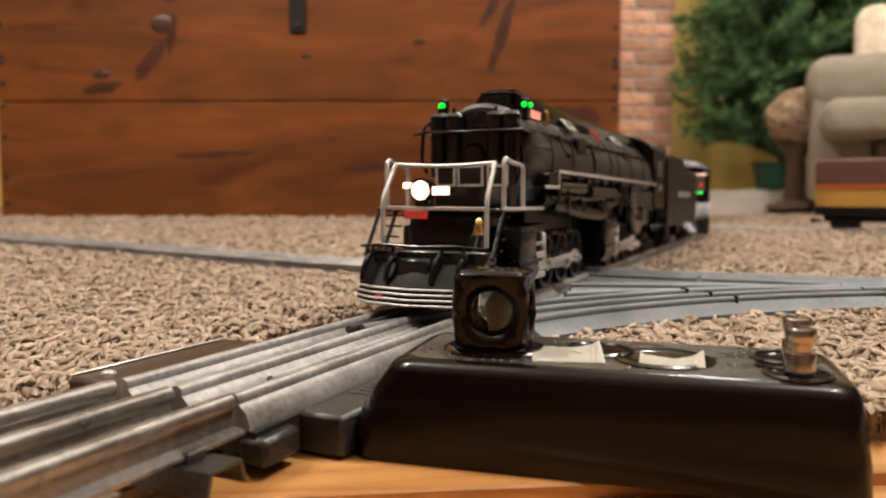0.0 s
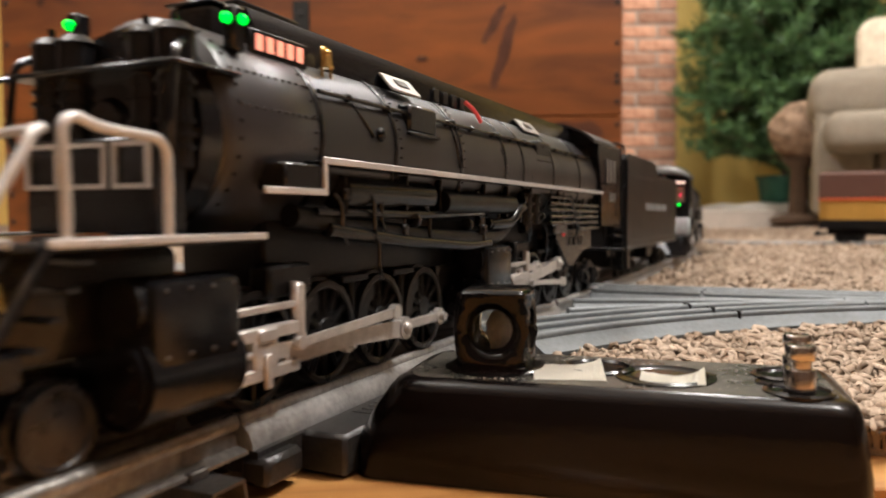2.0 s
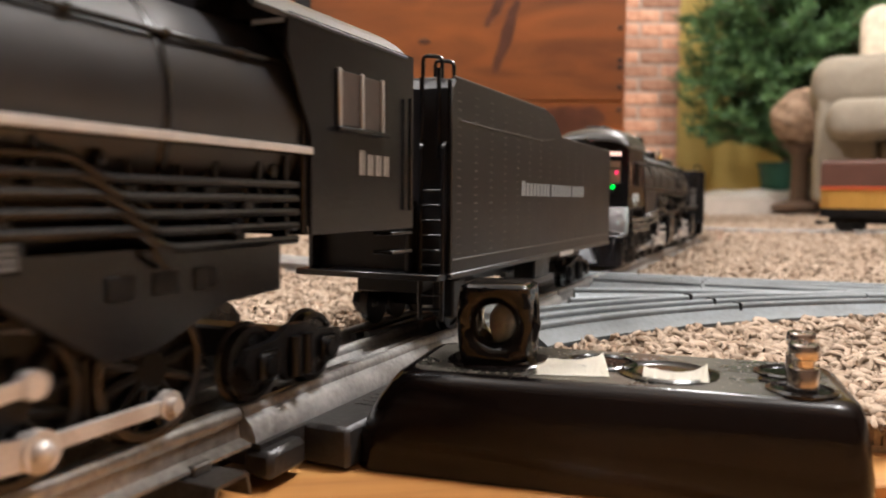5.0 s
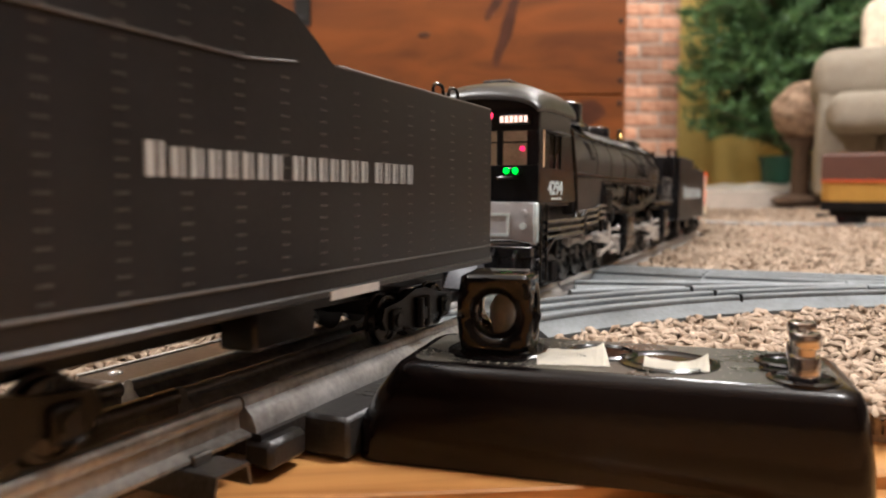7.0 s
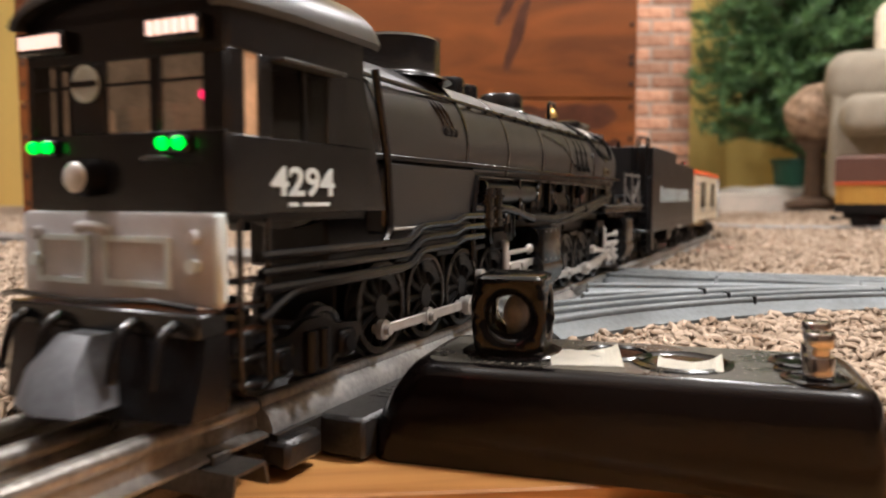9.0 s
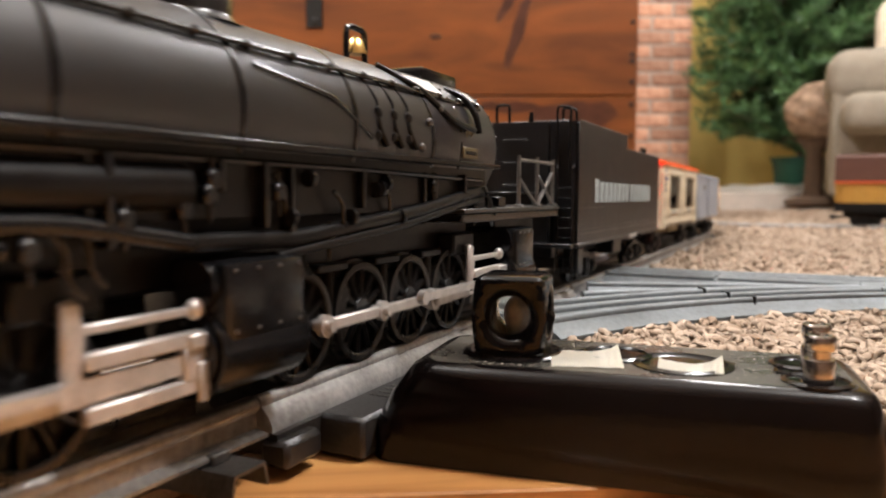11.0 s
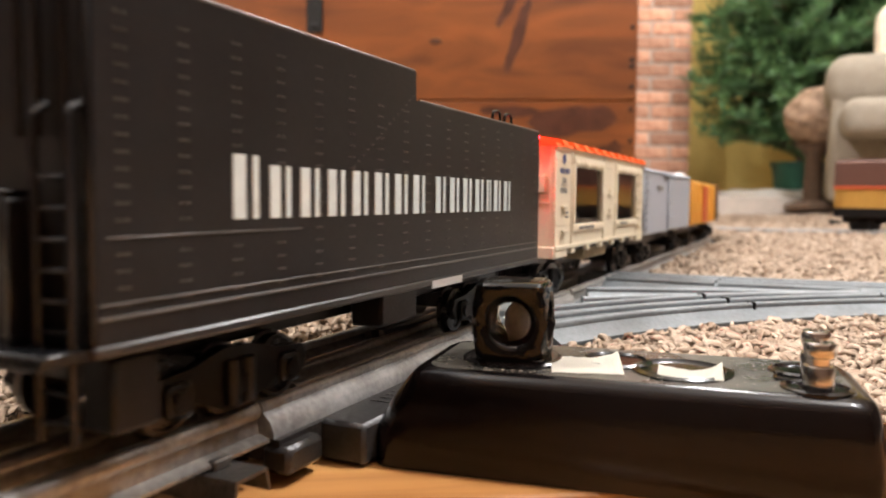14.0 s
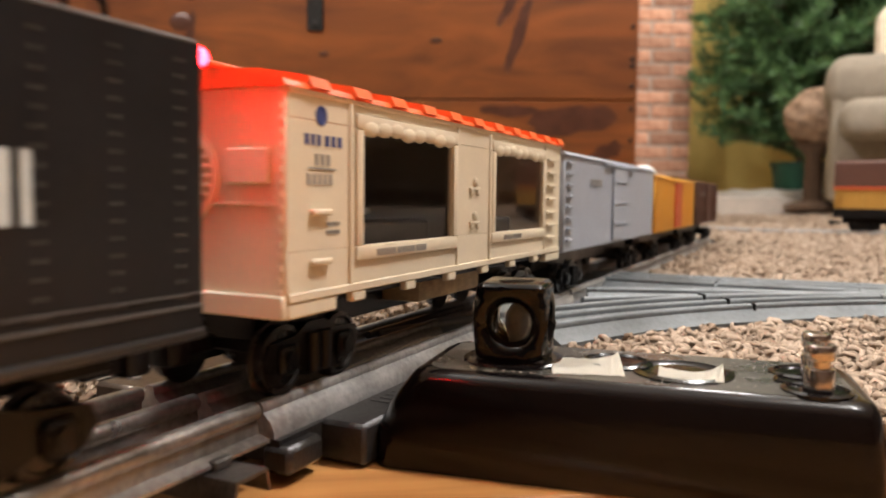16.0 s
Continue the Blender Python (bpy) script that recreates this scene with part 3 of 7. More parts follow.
def build_sofa():
    sofa = empty("sofa", pose(1.215, 2.60, 0.002, 0, 0, -24))
    # arm with a rolled top
    bm = cushion(B(), 0.02, 0.20, 0.0, 0.85, 0.03, 0.45, 0.025)
    part("arm", bm, SOFA, sofa)
    bm = box(B(), 0.0, 0.40, -0.02, 0.85, 0.34, 0.52, 0.07, seg=6)
    part("arm_roll", bm, SOFA, sofa)
    part("base", cushion(B(), 0.205, 2.2, 0.03, 0.85, 0.06, 0.235, 0.02), SOFA, sofa)
    part("seat_cushion", cushion(B(), 0.045, 1.2, -0.22, 0.6, 0.235, 0.355, 0.045), SOFA, sofa)
    part("seat_cushion", cushion(B(), 1.21, 2.2, -0.22, 0.6, 0.235, 0.355, 0.045), SOFA, sofa)
    part("backrest", cushion(B(), 0.62, 2.2, 0.62, 0.85, 0.28, 0.86, 0.06), SOFA, sofa)
    for x in (0.08, 2.1):
        for y in (0.06, 0.78):
            part("foot", tube(B(), (x, y, 0.0), (x, y, 0.06), 0.02, 0.026, 10), BARK, sofa)
    tagged(sofa, "beige upholstered sofa with rolled arm", "sofa")
    pil = B()
    box(pil, -0.2, 0.2, -0.07, 0.07, -0.2, 0.2, 0.06, seg=4)
    tagged(part("throw_pillow", pil, PILLOW, None, m=pose(1.66, 2.72, 0.535, -14, 0, -24)), "cream floral throw pillow on the sofa", "pillow")


def build_stool():
    """Fuzzy brown cushion on a slim dark pedestal beside the sofa."""
    st = empty("fur_stool", pose(1.36, 2.98, 0.002))
    bm = B()
    bmesh.ops.create_icosphere(bm, subdivisions=4, radius=0.14)
    for v in bm.verts:
        k = 1 + 0.10 * noise.noise(v.co * 22) + 0.05 * noise.noise(v.co * 60)
        v.co = Vector((v.co.x * 0.98, v.co.y * 1.0, v.co.z * 0.82)) * k
    part("cushion", bm, FUR, st, "shaggy brown cushion", pose(0.03, 0, 0.35))
    part("pedestal", lathe(B(), [(0.10, 0), (0.10, 0.015), (0.035, 0.035), (0.03, 0.2), (0.07, 0.25)], None, 18), BARK, st)
    tagged(st, "shaggy brown cushion stool beside the sofa arm", "stool")


# ---- track ----


def rail_profile():
    """Tubular rail: round head on a pinched web and a flat foot; (across, height)."""
    pts = [(-0.0048, 0.0), (0.0048, 0.0), (0.0048, 0.0008), (0.0015, 0.0018), (0.0010, 0.0058)]
    for i in range(9):
        a = -0.9 + (math.pi + 1.8) * i / 8
        pts.append((0.0024 * math.cos(a), 0.0076 + 0.0024 * math.sin(a)))
    pts += [(-0.0010, 0.0058), (-0.0015, 0.0018), (-0.0048, 0.0008)]
    return pts


RAIL_P = rail_profile()


def skirted_profile(half):
    """Pressed switch rail: a slim bead on wide sloping sheet skirts."""
    pts = [(-half, 0.0006), (half, 0.0006), (half, 0.0020), (0.0042, 0.0050), (0.0019, 0.0072)]
    pts += [(0.0020 * math.cos(q), 0.0080 + 0.0020 * math.sin(q)) for q in [-0.4 + (math.pi + 0.8) * i / 8 for i in range(9)]]
    return pts + [(-0.0019, 0.0072), (-0.0042, 0.0050), (-half, 0.0020)]


SKIRT_P = skirted_profile(0.0094)


def rail(bm, line, s0, s1, w, step=0.01, lift=0.0, squeeze=1.0, profile=None):
    n = max(1, int(abs(s1 - s0) / step + 0.5))
    rings = []
    for i in range(n + 1):
        s = s0 + (s1 - s0) * i / n
        x, y, h = line(s, w)
        zt = rail_top(x, y) - RH + lift
        nx, ny = math.sin(h), -math.cos(h)
        rings.append([(x + nx * a * squeeze, y + ny * a * squeeze, zt + b) for a, b in profile or RAIL_P])
    return loft(bm, rings)


def tie(line, s, parent, half=0.034, wide=0.0055):
    x, y, h = line(s)
    z = rail_top(x, y) - RH
    bm = B()
    # bent sheet channel, open below
    out = [(-wide - 0.0012, -0.0062), (-wide, -0.0004), (wide, -0.0004), (wide + 0.0012, -0.0062), (wide + 0.0004, -0.0062), (wide - 0.0008, -0.0012), (-wide + 0.0008, -0.0012), (-wide - 0.0004, -0.0062)]
    prism(bm, out, -half, half)
    for w in (-0.0195, 0.0, 0.0195):
        for d in (-1, 1):
            box(bm, -0.003, 0.003, w + d * 0.0050 - 0.0012, w + d * 0.0050 + 0.0012, -0.0004, 0.0022, 0.0004)
    return part("tie", bm, TIE, parent, m=pose(x, y, z, 0, 0, math.degrees(h)), smooth=False)


GAUGE = 0.0195


def track(name, line, s0, s1, label, joints=(), ties=0.085, step=0.012, metal=None, profile=None):
    t = empty(name)
    cuts = [s0, *joints, s1]
    for a, b in zip(cuts, cuts[1:]):
        for w in (-GAUGE, 0.0, GAUGE):
            part("rail", rail(B(), line, a + 0.0006, b - 0.0006, w, step, profile=profile), metal or RAILDARK, t)
        k = max(1, round((b - a) / ties))
        for i in range(k):
            tie(line, a + (b - a) * (i + 0.5) / k, t)
    return tagged(t, label, "train track")


def wedge(far, f, k):
    """Place between the branch's far rail (k = 0) and the cross track's near rail (k = 1)."""
    p, q = branch(0.15 + 0.37 * f, -GAUGE), far(0.03 + 0.33 * f, GAUGE)
    return p[0] + (q[0] - p[0]) * k, p[1] + (q[1] - p[1]) * k


def build_crossing(far):
    """Sheet metal crossing that fills the wedge between the two routes."""
    cr = empty("track_crossing")
    bm = B()
    rows = []
    for i in range(19):
        ring = []
        for k, dz in ((0.0, 0.0022), (1.0, 0.0022), (1.0, -0.004), (0.0, -0.004)):
            x, y = wedge(far, i / 18, k)
            ring.append((x, y, rail_top(x, y) - RH + dz))
        rows.append(ring)
    loft(bm, rows)
    part("sheet", bm, ZINC, cr, "dull zinc sheet between the routes", smooth=False)
    for k, f0 in ((0.34, 0.08), (0.67, 0.0)):
        pts = [(*wedge(far, f0 + (1 - f0) * i / 12, k), 0) for i in range(13)]
        line = poly(pts)
        run = sum((Vector(q) - Vector(p)).length for p, q in zip(pts, pts[1:]))
        part("rail", rail(B(), line, 0.001, run - 0.001, 0.0, 0.02, -0.0006, profile=skirted_profile(0.0070)), ZINC, cr)
    tagged(cr, "dull zinc three-rail crossing lying between the routes", "track crossing")


def build_tracks():
    near = empty("track_section")
    for w in (-GAUGE, 0.0, GAUGE):
        part("rail", rail(B(), main_line, -0.62, 0.0076 + 0.0008 * w / GAUGE, w, 0.02, 0.0006, 1.08), RAIL, near)
    for s in (-0.010, -0.13, -0.25, -0.37):
        tie(main_line, s, near)
    tagged(near, "straight section of three-rail tubular toy track", "train track")
    # switch
    sw = empty("track_switch")
    part("rail", rail(B(), main_line, 0.0106, 0.30, GAUGE - 0.0006, profile=skirted_profile(0.0054)), RAILDARK, sw)
    part("rail", rail(B(), main_line, 0.0106, 0.30, -GAUGE, profile=skirted_profile(0.0060)), RAILDARK, sw)
    part("rail", rail(B(), main_line, 0.0106, 0.30, 0.0, profile=skirted_profile(0.0066)), RAILDARK, sw, "worn middle rail")
    part("rail", rail(B(), branch, 0.15, 0.40, GAUGE, 0.01, profile=SKIRT_P), ZINC, sw)
    part("rail", rail(B(), branch, 0.12, 0.40, 0.0, 0.01, -0.0002, profile=SKIRT_P), ZINC, sw)
    part("rail", rail(B(), branch, 0.09, 0.40, -GAUGE, 0.01, -0.0004, profile=SKIRT_P), ZINC, sw)
    # moving blades, guard rods
    part("switch_blade", rail(B(), lambda s, w=0: main_line(s, w), 0.035, 0.13, 0.0125, 0.01, -0.001, 0.7), RAILDARK, sw, "slim switch blade")
    bm = B()
    a, b = main_line(0.118, -0.0115), main_line(0.21, -0.0105)
    tube(bm, (a[0], a[1], rail_top(*a[:2]) - 0.002), (b[0], b[1], rail_top(*b[:2]) - 0.002), 0.0016, n=10)
    part("guard_rod", bm, TIE, sw, "dark guard rod")
    for s, w in ((0.042, 0.009), (0.10, 0.010), (0.155, -0.008), (0.155, 0.009)):
        x, y, h = main_line(s, w)
        part("rivet", ball(B(), (x, y, rail_top(x, y) - 0.0075), 0.003, (1, 1, 0.6)), STEEL, sw)
    # base plate under both routes
    bm = B()
    x, y, h = main_line(0.0)
    prism_pts = [(0.0105, -0.028), (0.30, -0.028), (0.30, 0.026), (0.0105, 0.026)]
    va = [bm.verts.new((p, -q, -0.0055)) for p, q in prism_pts]
    vb = [bm.verts.new((p, -q, 0.0006)) for p, q in prism_pts]
    bm.faces.new(va)
    bm.faces.new(vb[::-1])
    for i in range(len(va)):
        j = (i + 1) % len(va)
        bm.faces.new((va[i], va[j], vb[j], vb[i]))
    part("base_plate", bm, BASEBLACK, sw, "dusty black base plate", pose(x, y, TOP - RH, 0, 0.72, math.degrees(h)), smooth=False)
    rows, n = [], 22
    bm = B()
    for i in range(n + 1):
        s = 0.12 + 0.28 * i / n
        ring = []
        for w, dz in ((-0.027, 0.0012), (0.0255, 0.0012), (0.027, -0.0055), (-0.029, -0.0055)):
            x2, y2, _ = branch(s, w)
            ring.append((x2, y2, rail_top(x2, y2) - RH + dz))
        rows.append(ring)
    loft(bm, rows)
    part("grey_plate", bm, SHEET, sw, "dull grey sheet metal plate between the rails", smooth=False)
    # open joints to the next length of track
    for w in (-GAUGE, 0.0, GAUGE):
        x2, y2, h2 = branch(0.2985, w)
        part("rail_joint", box(B(), -0.0005, 0.0005, -0.0030, 0.0030, -0.0095, 0.0002), GEAR, sw, "dark open rail joint", pose(x2, y2, rail_top(x2, y2), 0, 0, math.degrees(h2)), smooth=False)
    # raised ledge between rail and motor
    bm = box(B(), 0.030, 0.105, -0.040, -0.0248, -0.0105, 0.0012, 0.0012)
    part("side_ledge", bm, BASEBLACK, sw, "black ledge with worn moulded print", pose(x, y, TOP - RH, 0, 0.72, math.degrees(h)))
    bm = box(B(), 0.0095, 0.0255, -0.0300, -0.0205, -0.0085, -0.0008, 0.0015)
    part("side_lug", bm, BASEBLACK, sw, "black mounting lug", pose(x, y, TOP - RH, 0, 0.72, math.degrees(h)))
    bm = B()
    r = random.Random(8)
    for row in range(4):
        q = 0.0
        while q < 0.020:
            ln = r.uniform(0.001, 0.003)
            box(bm, 0.066 - row * 0.0042, 0.0672 - row * 0.0042, -0.045 + q * 0.8, -0.045 + (q + ln) * 0.8, 0.0012, 0.0014)
            q += ln + 0.0008
    part("moulded_print", bm, TIE, sw, "worn unreadable moulded print", pose(x, y, TOP - RH, 0, 0.72, math.degrees(h)), smooth=False)
    # sheet cover on the far side
    bm = box(B(), 0.021, 0.094, 0.0282, 0.054, -0.006, 0.0048, 0.0012)
    part("sheet_cover", bm, COVER, sw, "worn brown sheet metal cover", pose(x, y, TOP - RH, 0, 0.72, math.degrees(h)))
    bm = box(B(), 0.0215, 0.0935, 0.0525, 0.0538, 0.0048, 0.0056, 0.0003)
    part("cover_rim", bm, STEEL, sw, "bright worn rim", pose(x, y, TOP - RH, 0, 0.72, math.degrees(h)))
    for p in ((0.030, 0.046, 0.0048), (0.086, 0.034, 0.0048)):
        part("cover_screw", ball(B(), p, 0.0024, (1, 1, 0.5)), STEEL, sw, m=pose(x, y, TOP - RH, 0, 0.72, math.degrees(h)))
    tagged(sw, "three-rail toy track switch with black base", "track switch")
    track("track_section", main_line, 0.3005, 3.2, "three-rail tubular toy track running into the room", (0.56, 0.82, 1.08, 1.4, 1.8), 0.09, 0.04)
    track("curved_track", branch, 0.4005, 0.86, "curved three-rail tubular toy track", (0.62,), 0.085, 0.02, ZINC, SKIRT_P)
    cross_w = poly([(-1.25, 1.36, 0), (-0.52, 0.915, 0), (-0.08, 0.628, 0), (0.015, 0.585, 0)])
    track("side_track", cross_w, 0, 1.50, "tubular toy track lying across the carpet", (0.4, 0.8, 1.1), 0.09, 0.04)
    cross_e = poly(CROSS_E)
    track("side_track", cross_e, 0, 0.64, "tubular toy track lying across the carpet", (0.094, 0.217, 0.447), 0.09, 0.04, ZINC, SKIRT_P)
    build_crossing(cross_e)
    siding = poly([(0.25, 1.95, 0), (0.62, 1.47, 0), (0.80, 1.30, 0), (1.25, 0.98, 0)])
    track("siding_track", siding, 0, 1.35, "tubular toy track of a far siding", (0.3, 0.6, 0.9), 0.09, 0.04)


# ---- switch motor ----


def build_switch_motor():
    """Black bakelite housing with lantern, tape and binding posts. Local x along the box."""
    ang = math.degrees(math.atan2(0.1740 - 0.2037, 0.0885 + 0.0130))
    motor = empty("switch_motor", pose(-0.0130, 0.2037, 0.0, 0, 0, ang))
    z0, z1 = FLOOR_Z + 0.0002, 0.0222
    L, W = 0.116, 0.047
    rings = []

    def ring(inset_front, inset_end, z, r, left):
        pts = []
        x0, x1, y0, y1 = left, L - inset_end, inset_front, W - inset_front * 0.4
        for cx, cy, a0 in ((x1 - r, y0 + r, -90), (x1 - r, y1 - r, 0), (x0 + r, y1 - r, 90), (x0 + r, y0 + r, 180)):
            for i in range(6):
                a = radians(a0 + 18 * i)
                pts.append((cx + r * math.cos(a), cy + r * math.sin(a), z))
        return pts

    for inset, end, z, r, left in ((-0.0015, -0.0015, z0, 0.007, -0.0135), (-0.0012, -0.001, z0 + 0.010, 0.007, -0.013), (0.0, 0.0, z1 - 0.009, 0.007, -0.0085), (0.0006, 0.001, z1 - 0.0035, 0.007, -0.0045), (0.0018, 0.0022, z1 - 0.0011, 0.0065, -0.0025), (0.004, 0.0045, z1, 0.006, 0.0)):
        rings.append(ring(inset, end, z, r, left))
    bm = loft(B(), rings)
    part("housing", bm, BAKELITE, motor, "glossy black bakelite housing", angle=50)
    film = ring(0.0052, 0.0058, z1 + 0.00004, 0.0055, 0.0012)
    part("lid", loft(B(), [film, [(x, y, z1 + 0.00016) for x, y, _ in film]]), LIDFILM, motor, "dusty grey black lid", angle=50)
    # lantern
    lx, ly = 0.0225, 0.0235
    lan = part("lantern", lantern_mesh(), LANTERN, motor, "glossy black cube lantern with dished round openings", pose(lx, ly, z1 + 0.0008, 0, 0, -ang - 14), angle=60)
    part("lantern_cap", box(B(), -0.0100, 0.0100, -0.0100, 0.0100, 0.0188, 0.0225, 0.0026, seg=4), LANTERN, lan, "worn rounded lantern top")
    part("lantern_foot", box(B(), -0.0098, 0.0098, -0.0098, 0.0098, -0.0004, 0.0012, 0.0005), LANTERN, lan)
    for k in range(4):
        turned = Matrix.Rotation(k * math.pi / 2, 4, "Z")
        part("lens", lathe(B(), [(0.0058, -0.0006), (0.0056, 0.0008), (0.003, 0.0016), (0.0004, 0.0018)], turned @ pose(0, -0.0070, 0.0112, 90), 20), LENS, lan, "clear lens")
    part("bulb", lathe(B(), [(0.0022, 0), (0.0022, 0.005), (0.0032, 0.008), (0.0032, 0.011), (0.0018, 0.0136), (0.0003, 0.0142)], pose(0.0004, 0, 0.0012), 16), LINER, lan, "dull metal bulb holder")
    part("collar", lathe(B(), [(0.0150, 0), (0.0150, 0.0007), (0.0138, 0.0013), (0.012, 0.0013)], pose(lx, ly, z1 - 0.0002), 28), BAKELITE, motor)
    # round plates on the lid
    for x, y, r in ((0.051, 0.028, 0.0105), (0.0695, 0.0215, 0.0135), (0.1005, 0.031, 0.0085), (0.1015, 0.012, 0.0085), (0.0975, 0.0215, 0.0052)):
        bm = lathe(B(), [(r, -0.0004), (r, 0.0006), (r * 0.86, 0.0010), (r * 0.8, 0.0004), (r * 0.5, 0.0003), (r * 0.1, 0.0003)], pose(x, y, z1), 28)
        part("lid_plate", bm, BAKELITE, motor, "round moulded rim on the lid")
    # torn tape
    for cx, cy, w, d, seed, turn in ((0.0440, 0.0175, 0.019, 0.0185, 1, 10), (0.0715, 0.0165, 0.0165, 0.014, 2, 0)):
        bm = B()
        r = random.Random(seed)
        n = 10
        lo, hi = [], []
        for i in range(n + 1):
            u = i / n
            curl = 0.0005 + 0.0022 * max(0, u - 0.7) ** 1.5 * 6
            a = (u - 0.5) * w
            lo.append((a, -d / 2 + r.uniform(-0.0005, 0.0005) + (0.002 * u if seed == 2 else 0), 0.0007))
            hi.append((a, d / 2 + r.uniform(-0.0009, 0.0009) - (0.004 * math.sin(u * 3) if seed == 2 else 0), curl + 0.0006))
        rows = [[bm.verts.new(p) for p in q] for q in (lo, hi)]
        for i in range(n):
            bm.faces.new((rows[0][i], rows[0][i + 1], rows[1][i + 1], rows[1][i]))
        bmesh.ops.solidify(bm, geom=bm.faces[:], thickness=0.00035)
        part("masking_tape", bm, TAPE, motor, "torn cream masking tape", pose(cx, cy, z1, 0, 0, turn), smooth=False)
    r = random.Random(21)
    bm = B()
    for i in range(300):
        x, y = r.uniform(0.003, 0.108), r.uniform(0.006, 0.044)
        k = r.uniform(0.00008, 0.00022)
        box(bm, x - k, x + k * r.uniform(1, 2.5), y - k, y + k, z1 + 0.00015, z1 + 0.00025)
    dust = part("dust_specks", bm, DUST, motor, "pale dust specks", smooth=False)
    dust["kind"] = "stuff"
    # binding posts
    for x, y, m2 in ((0.1035, 0.0290, NICKEL), (0.1018, 0.0125, COPPER)):
        bm = lathe(B(), [(0.0030, 0.0), (0.0033, 0.0004), (0.0033, 0.0062), (0.0031, 0.0066), (0.0024, 0.0068), (0.0024, 0.0088), (0.0031, 0.0092), (0.0033, 0.0098), (0.0033, 0.0128), (0.0029, 0.0135), (0.0018, 0.0136), (0.0014, 0.0124)], pose(x, y, z1 + 0.0004) @ Matrix.Diagonal((1.12, 1.12, 0.86, 1)), 22)
        part("binding_post", bm, m2, motor, "shiny knurled metal binding post")
    tagged(motor, "glossy black bakelite switch motor with lantern and torn tape", "switch motor")




def lantern_mesh():
    """Rounded cube whose four sides are dished round a circular opening."""
    bm = B()
    face, edge, zc, zh = 0.0107, 0.0100, 0.0112, 0.0106
    n = 40
    dish = ((0.0056, 0.0052), (0.0058, 0.0034), (0.0064, 0.0022), (0.0074, 0.0010), (0.0084, 0.0002), (0.0090, -0.0002), (0.0095, 0.0001))
    for k in range(4):
        rot = Matrix.Rotation(k * math.pi / 2, 4, "Z")
        rings = [[Vector((r * math.cos(q), -face + d, zc + r * math.sin(q))) for q in [2 * math.pi * (i + 0.5) / n for i in range(n)]] for r, d in dish]
        for inset, d in ((0.965, 0.0004), (0.99, 0.0009), (1.0, None)):
            row = []
            for i in range(n):
                q = 2 * math.pi * (i + 0.5) / n
                c, s = math.cos(q), math.sin(q)
                m = (abs(c) ** 7 + abs(s) ** 7) ** (1 / 7)
                f = max(abs(c), abs(s)) / m
                row.append(Vector((c / m * edge * inset, -edge * f if d is None else -face + d + (1 - f) * 0.012, zc + s / m * zh * inset)))
            rings.append(row)
        rows = [[bm.verts.new(rot @ p) for p in ring] for ring in rings]
        for p, q in zip(rows, rows[1:]):
            for i in range(n):
                bm.faces.new((p[i], p[(i + 1) % n], q[(i + 1) % n], q[i]))
    bmesh.ops.remove_doubles(bm, verts=bm.verts, dist=0.0012)
    return bm


build_room()
build_chest()
build_brick_pier()
build_hearth()
build_tree()
build_sofa()
build_stool()
build_tracks()
build_switch_motor()

# ---- trains ----
VEHICLES, WHEELS, RODS, MAIN_RODS, CROSSHEADS = [], [], [], [], []
MM = 0.001


def vehicle(name, u, label, category, wheels, group="train on the main line"):
    ob = empty(name)
    VEHICLES.append((ob, u, wheels))
    return tagged(ob, label, category, group)


def mbox(x0, x1, y0, y1, z0, z1, bevel=0.0, bm=None, seg=1):
    return box(bm or B(), x0 * MM, x1 * MM, y0 * MM, y1 * MM, z0 * MM, z1 * MM, bevel * MM, seg=seg)


def mtube(a, b, r, r1=None, n=14, bm=None):
    return tube(bm or B(), [c * MM for c in a], [c * MM for c in b], r * MM, None if r1 is None else r1 * MM, n)


def mpipe(pts, r, n=8, bm=None):
    return pipe(bm or B(), [tuple(c * MM for c in p) for p in pts], r * MM, n)


def mball(at, r, scale=(1, 1, 1), bm=None, sub=2):
    return ball(bm or B(), [c * MM for c in at], r * MM, scale, sub)


def boiler_shell(sections, n=36, flat=None):
    """Skin over rings of (x, centre z, radius)."""
    bm = B()
    loft(bm, [[(x * MM, r * MM * math.sin(2 * math.pi * i / n), (z + r * math.cos(2 * math.pi * i / n)) * MM) for i in range(n)] for x, z, r in sections])
    return bm


def lettering(text_widths, x0, z0, height, parent, material, y, label, gap=0.18, slant=None):
    """Row of plain upright bars, a pair for each large letter."""
    bm = B()
    x = x0
    for k, w in enumerate(text_widths):
        if w > 0:
            ww = w * height
            for a, b in (((0.04, 0.44), (0.66, 0.86)) if height > 6 else ((0.12, 0.74),)):
                box(bm, (x + ww * a) * MM, (x + ww * b) * MM, y * MM, (y - 0.25 if y < 0 else y + 0.25) * MM, z0 * MM, (z0 + height * (1.16 if k == 0 and height > 6 else 1.0)) * MM)
        x += abs(w) * height + gap * height * (1 if w > 0 else 0)
    return part("lettering", bm, material, parent, label, smooth=False)


def written(text, height, m, parent, material, name, label):
    cu = bpy.data.curves.new("writing", "FONT")
    cu.body, cu.size, cu.extrude, cu.offset = text, height * 1.38, 0.00012, height * 0.03
    cu.align_x = "CENTER"
    tmp = new("writing", cu)
    dg = bpy.context.evaluated_depsgraph_get()
    me = bpy.data.meshes.new_from_object(tmp.evaluated_get(dg))
    bpy.data.objects.remove(tmp)
    me.materials.clear()
    me.materials.append(material)
    ob = new(name, me)
    ob.parent, ob.matrix_basis = parent, m
    ob["label"] = label
    return ob


